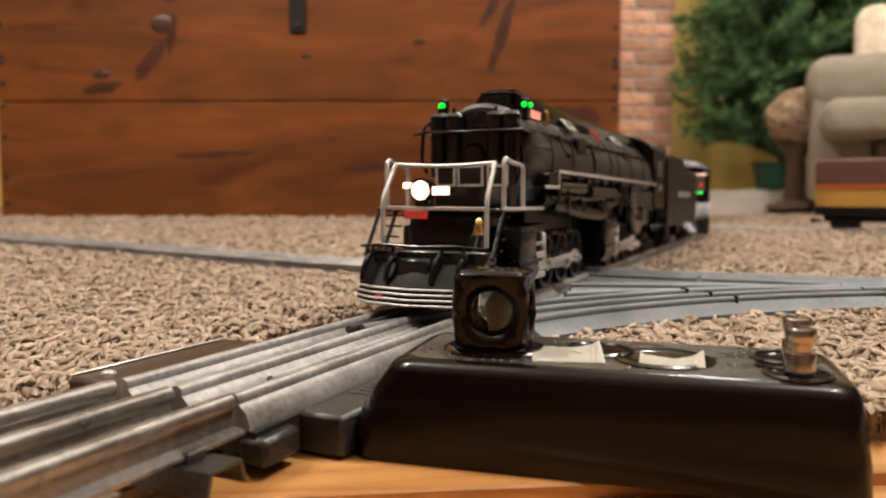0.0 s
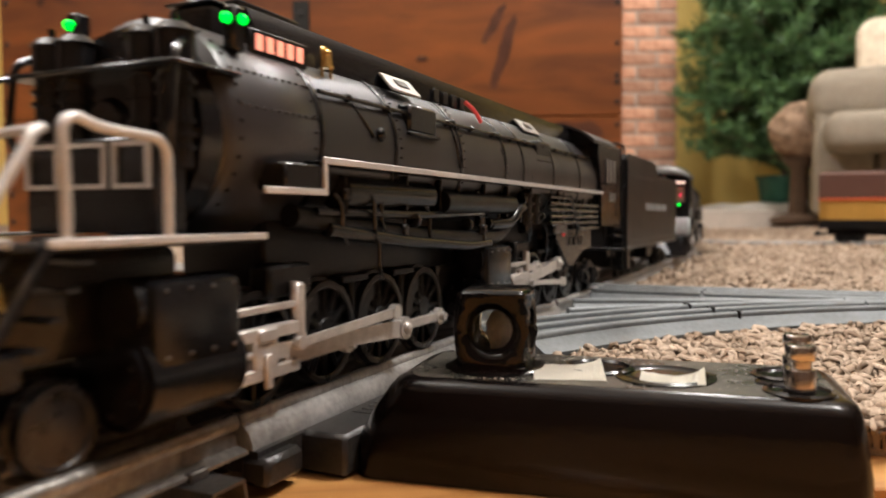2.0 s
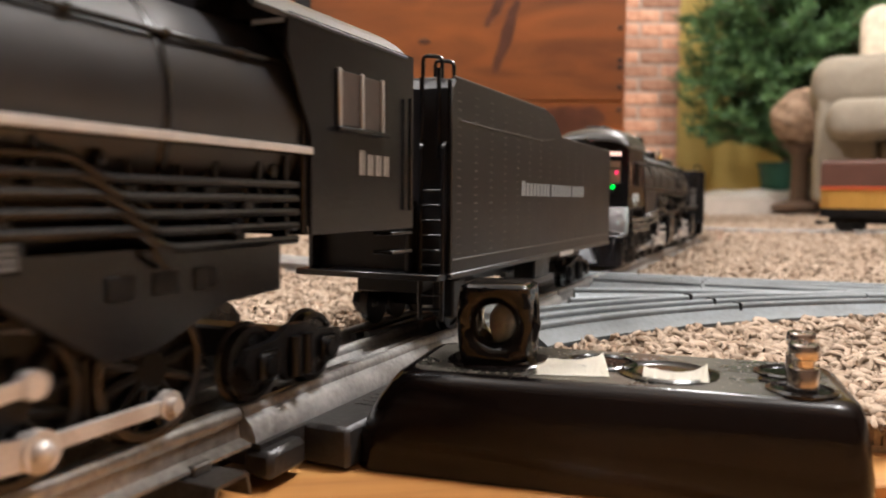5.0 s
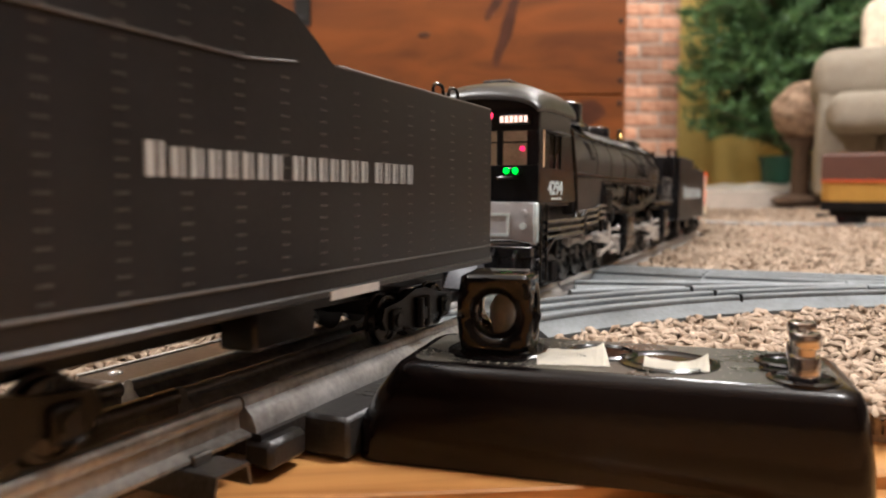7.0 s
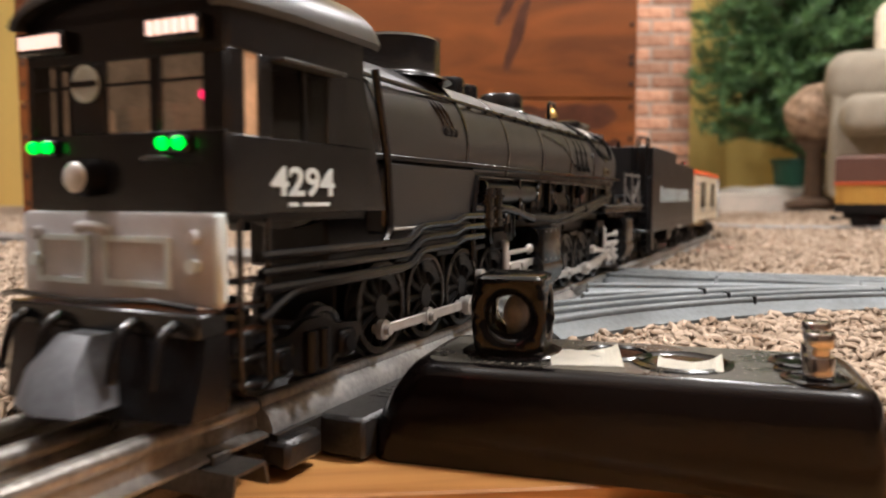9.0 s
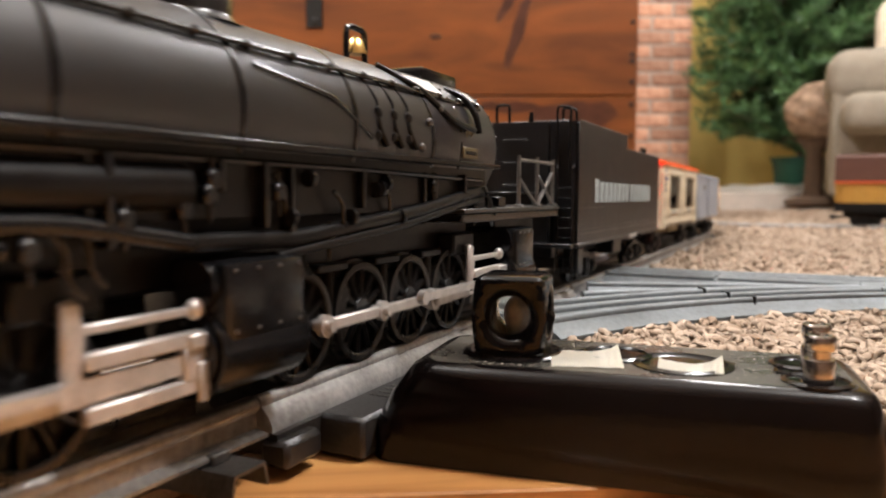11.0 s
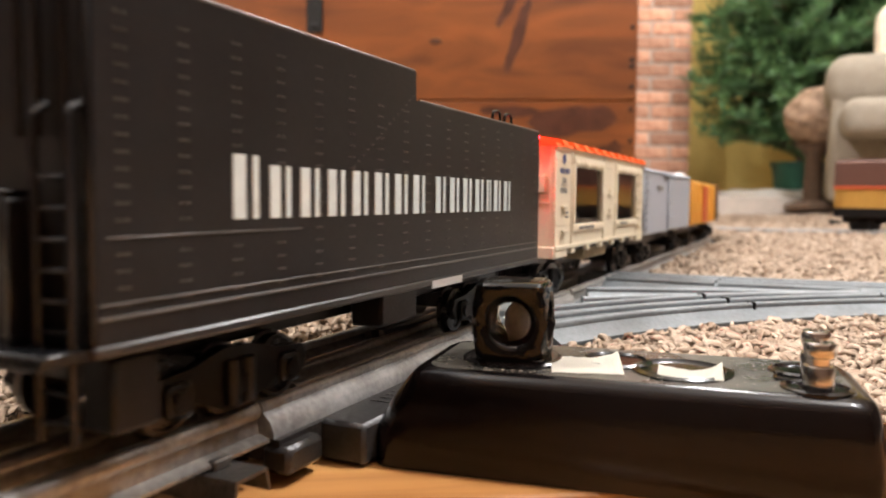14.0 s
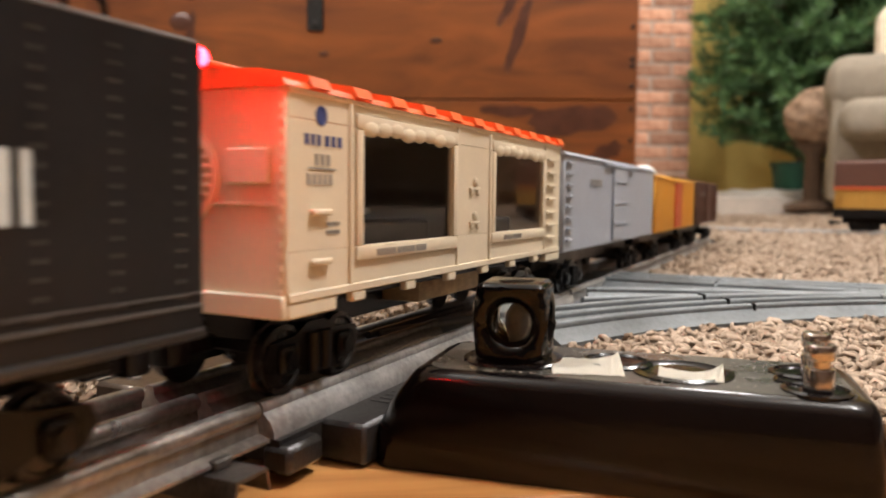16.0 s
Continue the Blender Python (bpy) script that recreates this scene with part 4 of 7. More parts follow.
NEAR = Matrix.Rotation(math.pi / 2, 4, "X")  # upright writing that faces the near side (-y)


def driver_mesh(r, material, rim=True):
    """Spoked driving wheel about the y axis, its face to the near side."""
    bm = B()
    n = 40
    rings = []
    for rr, y in ((r * 0.86, 1.6), (r * 0.86, -1.6), (r * 0.90, -2.0), (r, -1.8), (r, 1.4), (r * 1.07, 1.6), (r * 1.07, 2.4), (r * 0.86, 2.4)):
        rings.append([(rr * math.sin(2 * math.pi * i / n) * MM, y * MM, rr * math.cos(2 * math.pi * i / n) * MM) for i in range(n)])
    rings.append(rings[0])
    loft(bm, rings, False)
    return bm


def hub_mesh(r):
    """Wheel disc and hub in one turned body."""
    profile = [(r * 0.06, -1.8), (r * 0.26, -1.8), (r * 0.29, -1.3), (r * 0.29, 0.9), (r * 0.88, 0.9), (r * 0.88, 1.6), (r * 0.06, 1.6)]
    return lathe(B(), [(q * MM, z * MM) for q, z in profile], Matrix.Rotation(-math.pi / 2, 4, "X"), 30)


def spoke_mesh(r):
    return mtube((0, -0.2, r * 0.24), (0, -0.2, r * 0.89), 1.4, 1.1, 7)


def counterweight_mesh(r):
    """Crescent weight opposite the crank pin."""
    arc = [math.pi + (i - 6) * 0.12 for i in range(13)]
    line = [(r * 0.87 * math.sin(q), r * 0.87 * math.cos(q)) for q in arc] + [(r * 0.56 * math.sin(q) * 0.9, r * 0.60 * math.cos(q)) for q in reversed(arc)]
    return prism(B(), [(p * MM, q * MM) for p, q in line], -1.3 * MM, 0.6 * MM)


DRIVERS = {}


def driving_set(parent, xs, r, crank, cylinder_x, side, phase):
    """Driving wheelsets with side rod, main rod and crosshead on the near side."""
    zc = r
    for i, x in enumerate(xs):
        if r not in DRIVERS:
            DRIVERS[r] = (mesh_of(driver_mesh(r, TYRE), "tyre", TYRE), mesh_of(hub_mesh(r), "wheel_centre", GEAR), mesh_of(mtube((0, -18, 0), (0, 18, 0), 2.2), "axle", GEAR), mesh_of(spoke_mesh(r), "spoke", GEAR), mesh_of(counterweight_mesh(r), "counterweight", GEAR))
        ax = empty("driving_wheelset", pose(x * MM, 0, zc * MM))
        ax.parent = parent
        for sgn in (-1, 1):
            seat = pose(0, sgn * 19.0 * MM, 0, 0, 0, 0 if sgn < 0 else 180)
            turns = [("tyre", 0, 0), ("wheel_centre", 1, 0), ("counterweight", 4, 0)] + [("spoke", 3, k * 30) for k in range(12)]
            for nm, slot, turn in turns:
                ob = new(nm, DRIVERS[r][slot])
                ob.parent = ax
                ob.matrix_basis = seat @ pose(0, 0, 0, 0, turn, 0)
        ob = new("axle", DRIVERS[r][2])
        ob.parent = ax
        part("crank_pin", mtube((0, -26.5, crank), (0, -20, crank), 1.7, n=12), STEEL, ax, "bright crank pin")
        WHEELS.append((ax, x * MM, zc * MM, r * MM, radians(phase)))
    # coupling rod
    bm = B()
    x0, x1 = xs[0], xs[-1]
    mbox(x0, x1, -0.8, 0.8, -1.7, 1.7, 0.3, bm)
    for x in xs:
        mtube((x, -1.1, 0), (x, 1.1, 0), 3.3, n=18, bm=bm)
        mball((x, -1.3, 0), 1.7, (1, 0.6, 1), bm)
    rod = part("coupling_rod", bm, STEEL, parent, "worn bright coupling rod")
    RODS.append((rod, crank * MM, r * MM, zc * MM, -23.4 * MM, radians(phase)))
    # main rod
    mx = xs[2]
    length = abs(cylinder_x - mx) - 12
    bm = B()
    prism(bm, [(0, -3.0 * MM), (0, 3.0 * MM), (side * length * MM, 2.0 * MM), (side * length * MM, -2.0 * MM)], -0.8 * MM, 0.8 * MM)
    mtube((0, -1.4, 0), (0, 1.3, 0), 4.0, n=18, bm=bm)
    mball((0, -1.6, 0), 2.4, (1, 0.7, 1), bm)
    mtube((side * length, -1.2, 0), (side * length, 1.2, 0), 2.6, n=14, bm=bm)
    mr = part("main_rod", bm, STEEL, parent, "bright nickel main rod")
    MAIN_RODS.append((mr, mx * MM, crank * MM, r * MM, zc * MM, -25.6 * MM, length * MM, side, radians(phase)))
    foot = abs(cylinder_x - side * 36 - mx)
    bm = B()
    prism(bm, [(0, -1.5 * MM), (0, 1.5 * MM), (side * foot * MM, 1.1 * MM), (side * foot * MM, -1.1 * MM)], -0.6 * MM, 0.6 * MM)
    mtube((0, -1.0, 0), (0, 1.6, 0), 2.6, n=14, bm=bm)
    mtube((side * foot, -1.0, 0), (side * foot, 1.0, 0), 1.9, n=12, bm=bm)
    er = part("eccentric_rod", bm, STEEL, parent, "slim bright eccentric rod")
    MAIN_RODS.append((er, mx * MM, -4.2 * MM, r * MM, (zc + 1.0) * MM, -28.2 * MM, foot * MM, side, radians(phase)))
    bm = mbox(-5, 5, -1.6, 1.6, -4, 4, 0.6)
    mbox(-4, 4, -2.4, 1.6, 3, 6.5, 0.5, bm)
    mtube((0, 0, 0), (side * 16, 0, 0), 1.2, n=10, bm=bm)
    mbox(-1.5, 1.5, -2.6, -1.2, -9, 0, 0.4, bm)
    ch = part("crosshead", bm, STEEL, parent, "bright crosshead with piston rod")
    CROSSHEADS.append((ch, mx * MM, crank * MM, r * MM, zc * MM, -25.8 * MM, length * MM, side, radians(phase)))
    # guides, valve gear
    gx0, gx1 = sorted((cylinder_x - side * 2, cylinder_x - side * 34))
    for z in (zc + 5.2, zc - 5.2):
        part("slide_bar", mbox(gx0, gx1, -27.2, -24.4, z - 1.7, z + 1.7, 0.4), STEEL, parent, "bright slide bar")
    hx = cylinder_x - side * 36
    bm = mpipe([(hx, -24, zc + 17), (hx + side * 2, -25.5, zc + 10), (hx - side * 1, -25.5, zc + 1)], 1.5)
    mbox(hx - 2.2, hx + 2.2, -26.4, -24.2, zc + 1, zc + 17, 0.8, bm)
    part("link_arm", bm, STEEL, parent, "bright valve gear link")
    bm = mbox(min(hx, cylinder_x - side * 3), max(hx, cylinder_x - side * 3), -26.0, -24.4, zc + 10.3, zc + 12.3, 0.4)
    mball((cylinder_x - side * 4, -25.4, zc + 11.5), 2.6, (1, 0.8, 1), bm)
    part("valve_rod", bm, STEEL, parent, "bright valve rod")
    bm = mbox(hx - 10, hx + 10, -23, -16, zc + 13, zc + 22, 1.0)
    part("valve_hanger", bm, GEAR, parent)
    part("frame_bar", mbox(xs[0] - 18, xs[-1] + 18, -14, 14, zc - 6, zc + 13, 0.6), GEAR, parent)
    # springs and brake gear between wheels
    for a, b in zip(xs, xs[1:]):
        m = (a + b) / 2
        bm = mbox(m - 8, m + 8, -21, -16, zc + 14, zc + 16.5, 0.5)
        mtube((m, -19, zc - 8), (m, -19, zc + 14), 1.4, n=8, bm=bm)
        part("brake_hanger", bm, GEAR, parent)


def cylinder_block(parent, x0, x1, zc, w=33.0):
    """Cylinder saddle with cylinder, valve chest and bolted covers on both sides."""
    for sgn in (-1, 1):
        yc = sgn * (w - 11.5)
        y0, y1 = sorted((sgn * (w - 1), sgn * 6))
        ob = part("cylinder_block", mbox(x0 + 1, x1 - 1, y0, y1, zc + 1, zc + 21, 2.2, seg=2), LOCO, parent, "black steam cylinder block", angle=35)
        part("cylinder", mtube((x0, yc, zc), (x1, yc, zc), 11.0, n=28), LOCO, ob, angle=35)
        part("valve_chest", mtube((x0 - 1, sgn * (w - 9), zc + 15.5), (x1 + 1, sgn * (w - 9), zc + 15.5), 6.0, n=20), LOCO, ob, angle=35)
        for a, b in ((x0 - 1.2, x0), (x1, x1 + 1.2)):
            part("cylinder_cover", mtube((a, yc, zc), (b, yc, zc), 9.2, n=28), LOCO, ob, angle=35)
        if sgn < 0:
            for i in range(6):
                q = i * math.pi / 3
                for x in (x0 - 1.2, x1 + 1.2):
                    part("cylinder_bolt", mball((x, yc + 7 * math.sin(q), zc + 7 * math.cos(q)), 0.8, (0.6, 1, 1), sub=1), GEAR, ob)
            for k in range(4):
                for z in (zc + 5, zc + 19):
                    part("cylinder_rivet", mball((x0 + 4 + k * (x1 - x0 - 8) / 3, -w + 0.9, z), 0.6, (1, 0.6, 1), sub=1), RIVET, ob)


TRUCK_MESH = {}


def truck(parent, x, axles, r=9.0, spread=22.0, half=22.5):
    """Truck with cast side frames, springs and wheels."""
    t = empty("truck", pose(x * MM, 0, 0))
    t.parent = parent
    span = (axles - 1) * spread / 2
    key = (axles, r, spread, half)
    if key not in TRUCK_MESH:
        wheel = B()
        lathe(wheel, [(r * 0.2 * MM, -1.9 * MM), (r * 0.5 * MM, -1.4 * MM), (r * 0.80 * MM, -1.2 * MM), (r * 0.86 * MM, -2.0 * MM), (r * MM, -1.8 * MM), (r * MM, 1.2 * MM), (r * 1.1 * MM, 1.5 * MM), (r * 1.1 * MM, 2.2 * MM), (r * 0.3 * MM, 2.2 * MM)], Matrix.Rotation(-math.pi / 2, 4, "X"), 28)
        frame_bm = B()
        prism(frame_bm, [(p * MM, q * MM) for p, q in ((-span - 9, r + 1), (-span - 7, r + 5), (-span + 4, r + 6), (-4, r + 9), (4, r + 9), (span - 4, r + 6), (span + 7, r + 5), (span + 9, r + 1), (span + 6, r - 3), (span - 5, r - 2), (5, r - 6), (-5, r - 6), (-span + 5, r - 2), (-span - 6, r - 3))], -half * MM, (-half + 2.5) * MM)
        for i in range(axles):
            q = -span + i * spread
            box(frame_bm, (q - 4) * MM, (q + 4) * MM, (-half - 1.5) * MM, -half * MM, (r - 4) * MM, (r + 4) * MM, 1.2 * MM)
            tube(frame_bm, (q * MM, (-half - 2.3) * MM, r * MM), (q * MM, -half * MM, r * MM), 2.4 * MM, n=12)
        for q in (-2.8, 2.8):
            tube(frame_bm, (q * MM, (-half - 1) * MM, (r - 5) * MM), (q * MM, (-half - 1) * MM, (r + 6) * MM), 1.9 * MM, n=10)
        TRUCK_MESH[key] = (mesh_of(wheel, "wheel", TYRE), mesh_of(frame_bm, "side_frame", GEAR), mesh_of(mbox(-5, 5, -half + 2, half - 2, r - 2, r + 7, 0.8), "bolster", GEAR))
    for i in range(axles):
        for sgn in (-1, 1):
            ob = new("wheel", TRUCK_MESH[key][0])
            ob.parent = t
            ob.matrix_basis = pose((-span + i * spread) * MM, sgn * 18 * MM, r * MM, 0, 0, 0 if sgn < 0 else 180)
    for sgn in (-1, 1):
        ob = new("side_frame", TRUCK_MESH[key][1])
        ob.parent = t
        ob.matrix_basis = pose(0, 0, 0, 0, 0, 0 if sgn < 0 else 180)
    ob = new("bolster", TRUCK_MESH[key][2])
    ob.parent = t
    return t


def knuckle(parent, x, side, z=14.0):
    bm = mbox(min(x, x + side * 14), max(x, x + side * 14), -2.5, 2.5, z - 2.5, z + 2.5, 0.8)
    mbox(min(x + side * 11, x + side * 19), max(x + side * 11, x + side * 19), -4.5, 4.5, z - 4, z + 4, 1.6, bm, 2)
    return part("coupler", bm, GEAR, parent, "dark metal knuckle coupler")


def handrail(parent, pts, posts, r=0.75, material=None):
    rail_ob = part("handrail", mpipe(pts, r, 8), material or LOCO, parent)
    for p, q in posts:
        bm = mtube(p, q, r * 1.2, r * 1.1, 7)
        mball(p, r * 1.9, bm=bm, sub=1)
        part("stanchion", bm, material or LOCO, rail_ob)
    return rail_ob


def rivet_rows(parent, cols, z0, z1, y, pitch=3.2, material=None):
    vs, fs = [], []
    for x in cols:
        z = z0
        while z < z1(x) if callable(z1) else z < z1:
            for dx in (-0.9, 0.9):
                k = len(vs)
                a, b = (x + dx - 0.5) * MM, (x + dx + 0.5) * MM
                c, d = (z - 0.28) * MM, (z + 0.28) * MM
                p, q = y * MM, (y - 0.28) * MM
                vs.extend([(a, p, c), (b, p, c), (b, p, d), (a, p, d), (a + 0.0002, q, c + 0.0001), (b - 0.0002, q, c + 0.0001), (b - 0.0002, q, d - 0.0001), (a + 0.0002, q, d - 0.0001)])
                fs.extend([(k + 4, k + 5, k + 6, k + 7), (k, k + 1, k + 5, k + 4), (k + 1, k + 2, k + 6, k + 5), (k + 2, k + 3, k + 7, k + 6), (k + 3, k, k + 4, k + 7)])
            z += pitch
    me = bpy.data.meshes.new("rivets")
    me.from_pydata(vs, [], fs)
    me.materials.append(material or RIVET)
    ob = new("rivets", me)
    ob.parent = parent
    ob["kind"] = "stuff"
    return ob


RIVET = mat("rubbed_black_rivets", (0.105, 0.098, 0.092), 0.42, 0.2, 200, 0.3)


def build_front_locomotive():
    v = vehicle("steam_locomotive", 0.165, "black articulated toy steam locomotive with silver edged walkways", "locomotive", (0.085, 0.388))
    # boiler
    part("boiler", boiler_shell([(66, 73, 25.5), (68, 73, 27.5), (105, 73, 27.5), (180, 73, 28), (300, 73, 29.5), (432, 73, 30.5)]), LOCO2, v, "matte black boiler barrel")
    for x, r in ((106, 27.8), (150, 28.1), (205, 28.5), (255, 29.1), (280, 29.4), (330, 29.9), (385, 30.3)):
        part("boiler_band", boiler_shell([(x, 73, r), (x + 0.3, 73, r + 0.25), (x + 2.0, 73, r + 0.25), (x + 2.3, 73, r)]), LOCO, v)
    part("smokebox", boiler_shell([(68.5, 73, 27.6), (69, 73, 27.9), (105, 73, 27.9), (105.5, 73, 27.6)]), SMOKEBOX, v, "graphite grey smokebox")
    # skyline casing
    bm = B()
    outline = [(-15, 84), (-15, 103), (-12.5, 108), (-6, 110.5), (6, 110.5), (12.5, 108), (15, 103), (15, 84)]
    loft(bm, [[(x * MM, y * k * MM, z * MM) for y, z in outline] for x, k in ((94, 0.94), (97, 1), (300, 1), (430, 1.12))])
    part("skyline_casing", bm, LOCO, v, "long black casing along the boiler top", angle=30)
    part("stack_hood", mbox(95, 124, -8, 8, 109.6, 111.6, 0.8, seg=2), LOCO, v)
    part("feedwater_box", mbox(84, 94.5, -8, 7, 95, 107.5, 1.6, seg=2), LOCO, v, "black box ahead of the casing")
    part("box_lid", mbox(83.4, 94, -8.5, 7.5, 107.6, 108.6, 0.3), LOCO, v)
    # smokebox front
    bm = mtube((61, 0, 71), (67, 0, 71), 25.2, 26.2, 40)
    part("smokebox_front", bm, LOCO, v)
    bm = mtube((57.5, 0, 73), (62, 0, 73), 15.5, 16.5, 30)
    mtube((55.5, 0, 73), (57.6, 0, 73), 5, 6.5, 20, bm)
    part("smokebox_door", bm, LOCO, v)
    for i in range(16):
        a = i * math.pi / 8
        part("smokebox_bolt", mball((61.2, 23.4 * math.sin(a), 71 + 23.4 * math.cos(a)), 0.9, sub=1), LOCO, v)
    # air pumps and shelf
    part("pump_shelf", mbox(50, 72, -28, 28, 84.2, 85.4, 0.4), LOCO, v)
    for y in (-20, -11.5, 11.5, 20):
        pump = part("air_pump", mtube((58, y, 85.4), (58, y, 93), 4.8, 4.6, 18), LOCO, v, "black ribbed air pump")
        bm = B()
        mtube((58, y, 93), (58, y, 95), 5.2, 3.0, 18, bm)
        part("pump_cap", bm, LOCO, pump)
        part("pump_cylinder", mtube((58, y, 62), (58, y, 84), 4.2, 4.2, 16), LOCO, pump)
        for z in (66, 69, 72, 78, 81):
            part("pump_rib", mtube((58, y, z), (58, y, z + 1.0), 5.0, n=16), LOCO, pump)
        part("pump_bolt", mtube((58, y, 95), (58, y, 97.5), 1.0, 0.8, 8), LOCO, pump)
    bm = mpipe([(52, -24, 64), (50, -26, 70), (52, -26, 88), (60, -22, 92)], 1.0)
    part("pump_pipe", bm, LOCO, v)
    part("pump_pipe", mpipe([(52, 24, 64), (50, 26, 70), (52, 26, 88), (60, 22, 92)], 1.0), LOCO, v)
    part("whistle_rod", mpipe([(54, 20, 85.5), (48, 30, 83.5)], 0.7), LOCO, v)
    for y in (-21, 21):
        bm = mbox(75 if y < 0 else 64.5, 80 if y < 0 else 69.5, y - 2, y + 2, 92, 103.5, 0.8)
        lx = 75 if y < 0 else 64.5
        mk = part("marker_lamp", bm, LOCO, v)
        part("marker_lens", mball((lx - 0.4, y, 100.0), 1.5), GREENLED, mk, "glowing green marker lens")
        part("marker_lens", mball((lx + 3, y - 2.2 if y < 0 else y + 2.2, 100.0), 1.4), GREENLED, mk, "glowing green marker lens")
    for sgn in (-1, 1):
        bm = mbox(87, 113, sgn * 17.8 - 0.8, sgn * 17.8 + 0.8, 93.8, 100.8, 0.4)
        nb = part("number_board", bm, LOCO, v)
        if sgn < 0:
            bm = B()
            for k in range(5):
                mbox(89.0 + k * 4.6, 91.8 + k * 4.6, -18.95, -18.62, 95.2, 99.4, 0, bm)
            part("lit_number", bm, BOARDLIGHT, nb, "glowing reddish number bars", smooth=False)
    bm = mtube((123, -18.5, 96.0), (123, -18.5, 100), 2.4, 1.6, 14)
    mball((123, -18.5, 100.4), 1.6, bm=bm)
    mpipe([(120.6, -18.5, 93), (120.6, -18.5, 102), (125.4, -18.5, 102), (125.4, -18.5, 93)], 0.5, bm=bm)
    part("brass_bell", bm, BRASS, v, "small brass bell on the boiler side")
    # front deck
    deck = part("front_deck", mbox(12, 76, -31, 31, 44.5, 46.2, 0.3), LOCO, v)
    part("deck_edge", mbox(15, 76, -32, -31.1, 45.2, 46.9, 0.2), SILVER, deck, "silver painted deck edge")
    part("deck_edge", mbox(15, 76, 31.1, 32, 45.2, 46.9, 0.2), SILVER, deck, "silver painted deck edge")
    part("deck_edge", mbox(11.2, 12, -26, 26, 45.2, 46.9, 0.2), SILVER, deck, "silver painted deck edge")
    # lamp bracket and headlight
    bm = mtube((11, 8, 54.5), (19, 8, 54.5), 5.6, 5.2, 24)
    mbox(13, 18, 4, 12, 46.2, 50, 0.5, bm)
    hl = part("headlight", bm, LOCO, v, "round headlight on the deck")
    part("headlight_lens", mball((11.2, 8, 54.5), 4.7, (0.35, 1, 1)), HEADLIGHT, hl, "glowing warm white lens")
    part("number_lamp", mbox(11.6, 13, -6.0, 2.2, 52.4, 56.2, 0.3), HEADLIGHT, hl, "glowing white number plate beside the lamp")
    part("number_lamp", mbox(13, 14, 13, 18, 55.4, 58.2, 0.3), HEADLIGHT, hl, "glowing white number plate beside the lamp")
    part("red_board", mbox(10.4, 11.1, 4, 16, 41.2, 45.0, 0.2), RED, v, "small glowing red board below the deck")
    # deck windows below the smokebox
    for y0, y1 in ((-22, -11), (-9, 5), (6, 17)):
        fr = B()
        for a, b, c, d in ((y0, y1, 57, 58.1), (y0, y1, 66.4, 67.5), (y0, y0 + 1.1, 58.1, 66.4), (y1 - 1.1, y1, 58.1, 66.4)):
            mbox(47.4, 48.4, a, b, c, d, 0, fr)
        part("panel_frame", fr, SILVER, v, "silver framed black deck panel", smooth=False)
    part("deck_panel", mbox(48.5, 58, -23, 18, 47, 68.5, 0.5), LOCO, v)
    # white front handrails
    for y in (-27, 25):
        part("front_handrail", mpipe([(6, y, 29), (6, y, 45), (6.5, y, 51), (15, y * 0.98, 63), (16.5, y * 0.97, 66), (19, y * 0.95, 67)], 1.05), SILVER, v, "silver front handrail")
    part("front_handrail", mpipe([(19, -25.7, 67), (19, -8, 66), (19, 8, 66), (19, 23.8, 67)], 0.9), SILVER, v, "silver front handrail")
    for y in (-30, 30):
        k = 1 if y > 0 else -1
        part("side_handrail", mpipe([(20, y, 45.5), (20, y, 56), (19.5, y, 67.5), (22, y, 69.5), (27, y + k * 0.5, 67.6), (42, y + k * 1, 66.8), (44, y + k * 1, 64), (44, y + k * 1, 46.5)], 1.05), SILVER, v, "silver side handrail")
    # steps and ladder
    for y in (-27, 27):
        lad = part("ladder", mbox(-9, -8.9, y, y + 0.1, 28, 28.1), LOCO, v)
        for d in (-4.5, 4.5):
            part("ladder_side", mpipe([(1, y + d, 24), (15, y + d, 45)], 1.0), LOCO, lad)
        for k in range(4):
            part("rung", mbox(11.5 + k * 3.4, 14.5 + k * 3.4, y - 4.5, y + 4.5, 27 + k * 5, 27.8 + k * 5), LOCO, lad)
    # pilot
    part("pilot_beam", mbox(-3, 11, -30, 30, 21, 27.5, 0.8), LOCO, v)
    bm = B()
    loft(bm, [[((x - 9) * MM, y * MM, z * MM) for x, y, z in row] for row in (
        ((8, -30, 22), (3, -20, 22), (0.5, 0, 22), (3, 20, 22), (8, 30, 22), (14, 30, 22), (14, -30, 22)),
        ((4, -31, 12), (-3, -20, 12), (-7, 0, 12), (-3, 20, 12), (4, 31, 12), (14, 31, 12), (14, -31, 12)),
        ((2, -31.5, 4), (-6, -20, 4), (-10, 0, 4), (-6, 20, 4), (2, 31.5, 4), (14, 31.5, 4), (14, -31.5, 4)))])
    pil = part("pilot", bm, LOCO, v, "black pilot apron", angle=12)
    for k in range(4):
        z = 4.8 + k * 2.2
        t = (12 - z) / 8
        bm = mpipe([(-5.5 - t * 2, -31, z), (-12.6 - t * 3, -20, z), (-16.6 - t * 3, 0, z), (-12.6 - t * 3, 20, z), (-5.5 - t * 2, 31, z)], 0.55, 6)
        part("pilot_stripe", bm, SILVER, pil, "silver pilot stripe")
    part("pilot_mark", mtube((-15, 15.5, 7), (-13.6, 15.5, 7), 2.0, n=16), RED, pil, "small red disc")
    bm = mbox(-11, -5, -7, 9, 14, 24.5, 1.4)
    part("coupler_door", bm, LOCO, v)
    bm = mpipe([(-5, -30, 29), (-8, -18, 30), (-10, 0, 29.5), (-8, 18, 30), (-5, 30, 29)], 0.7)
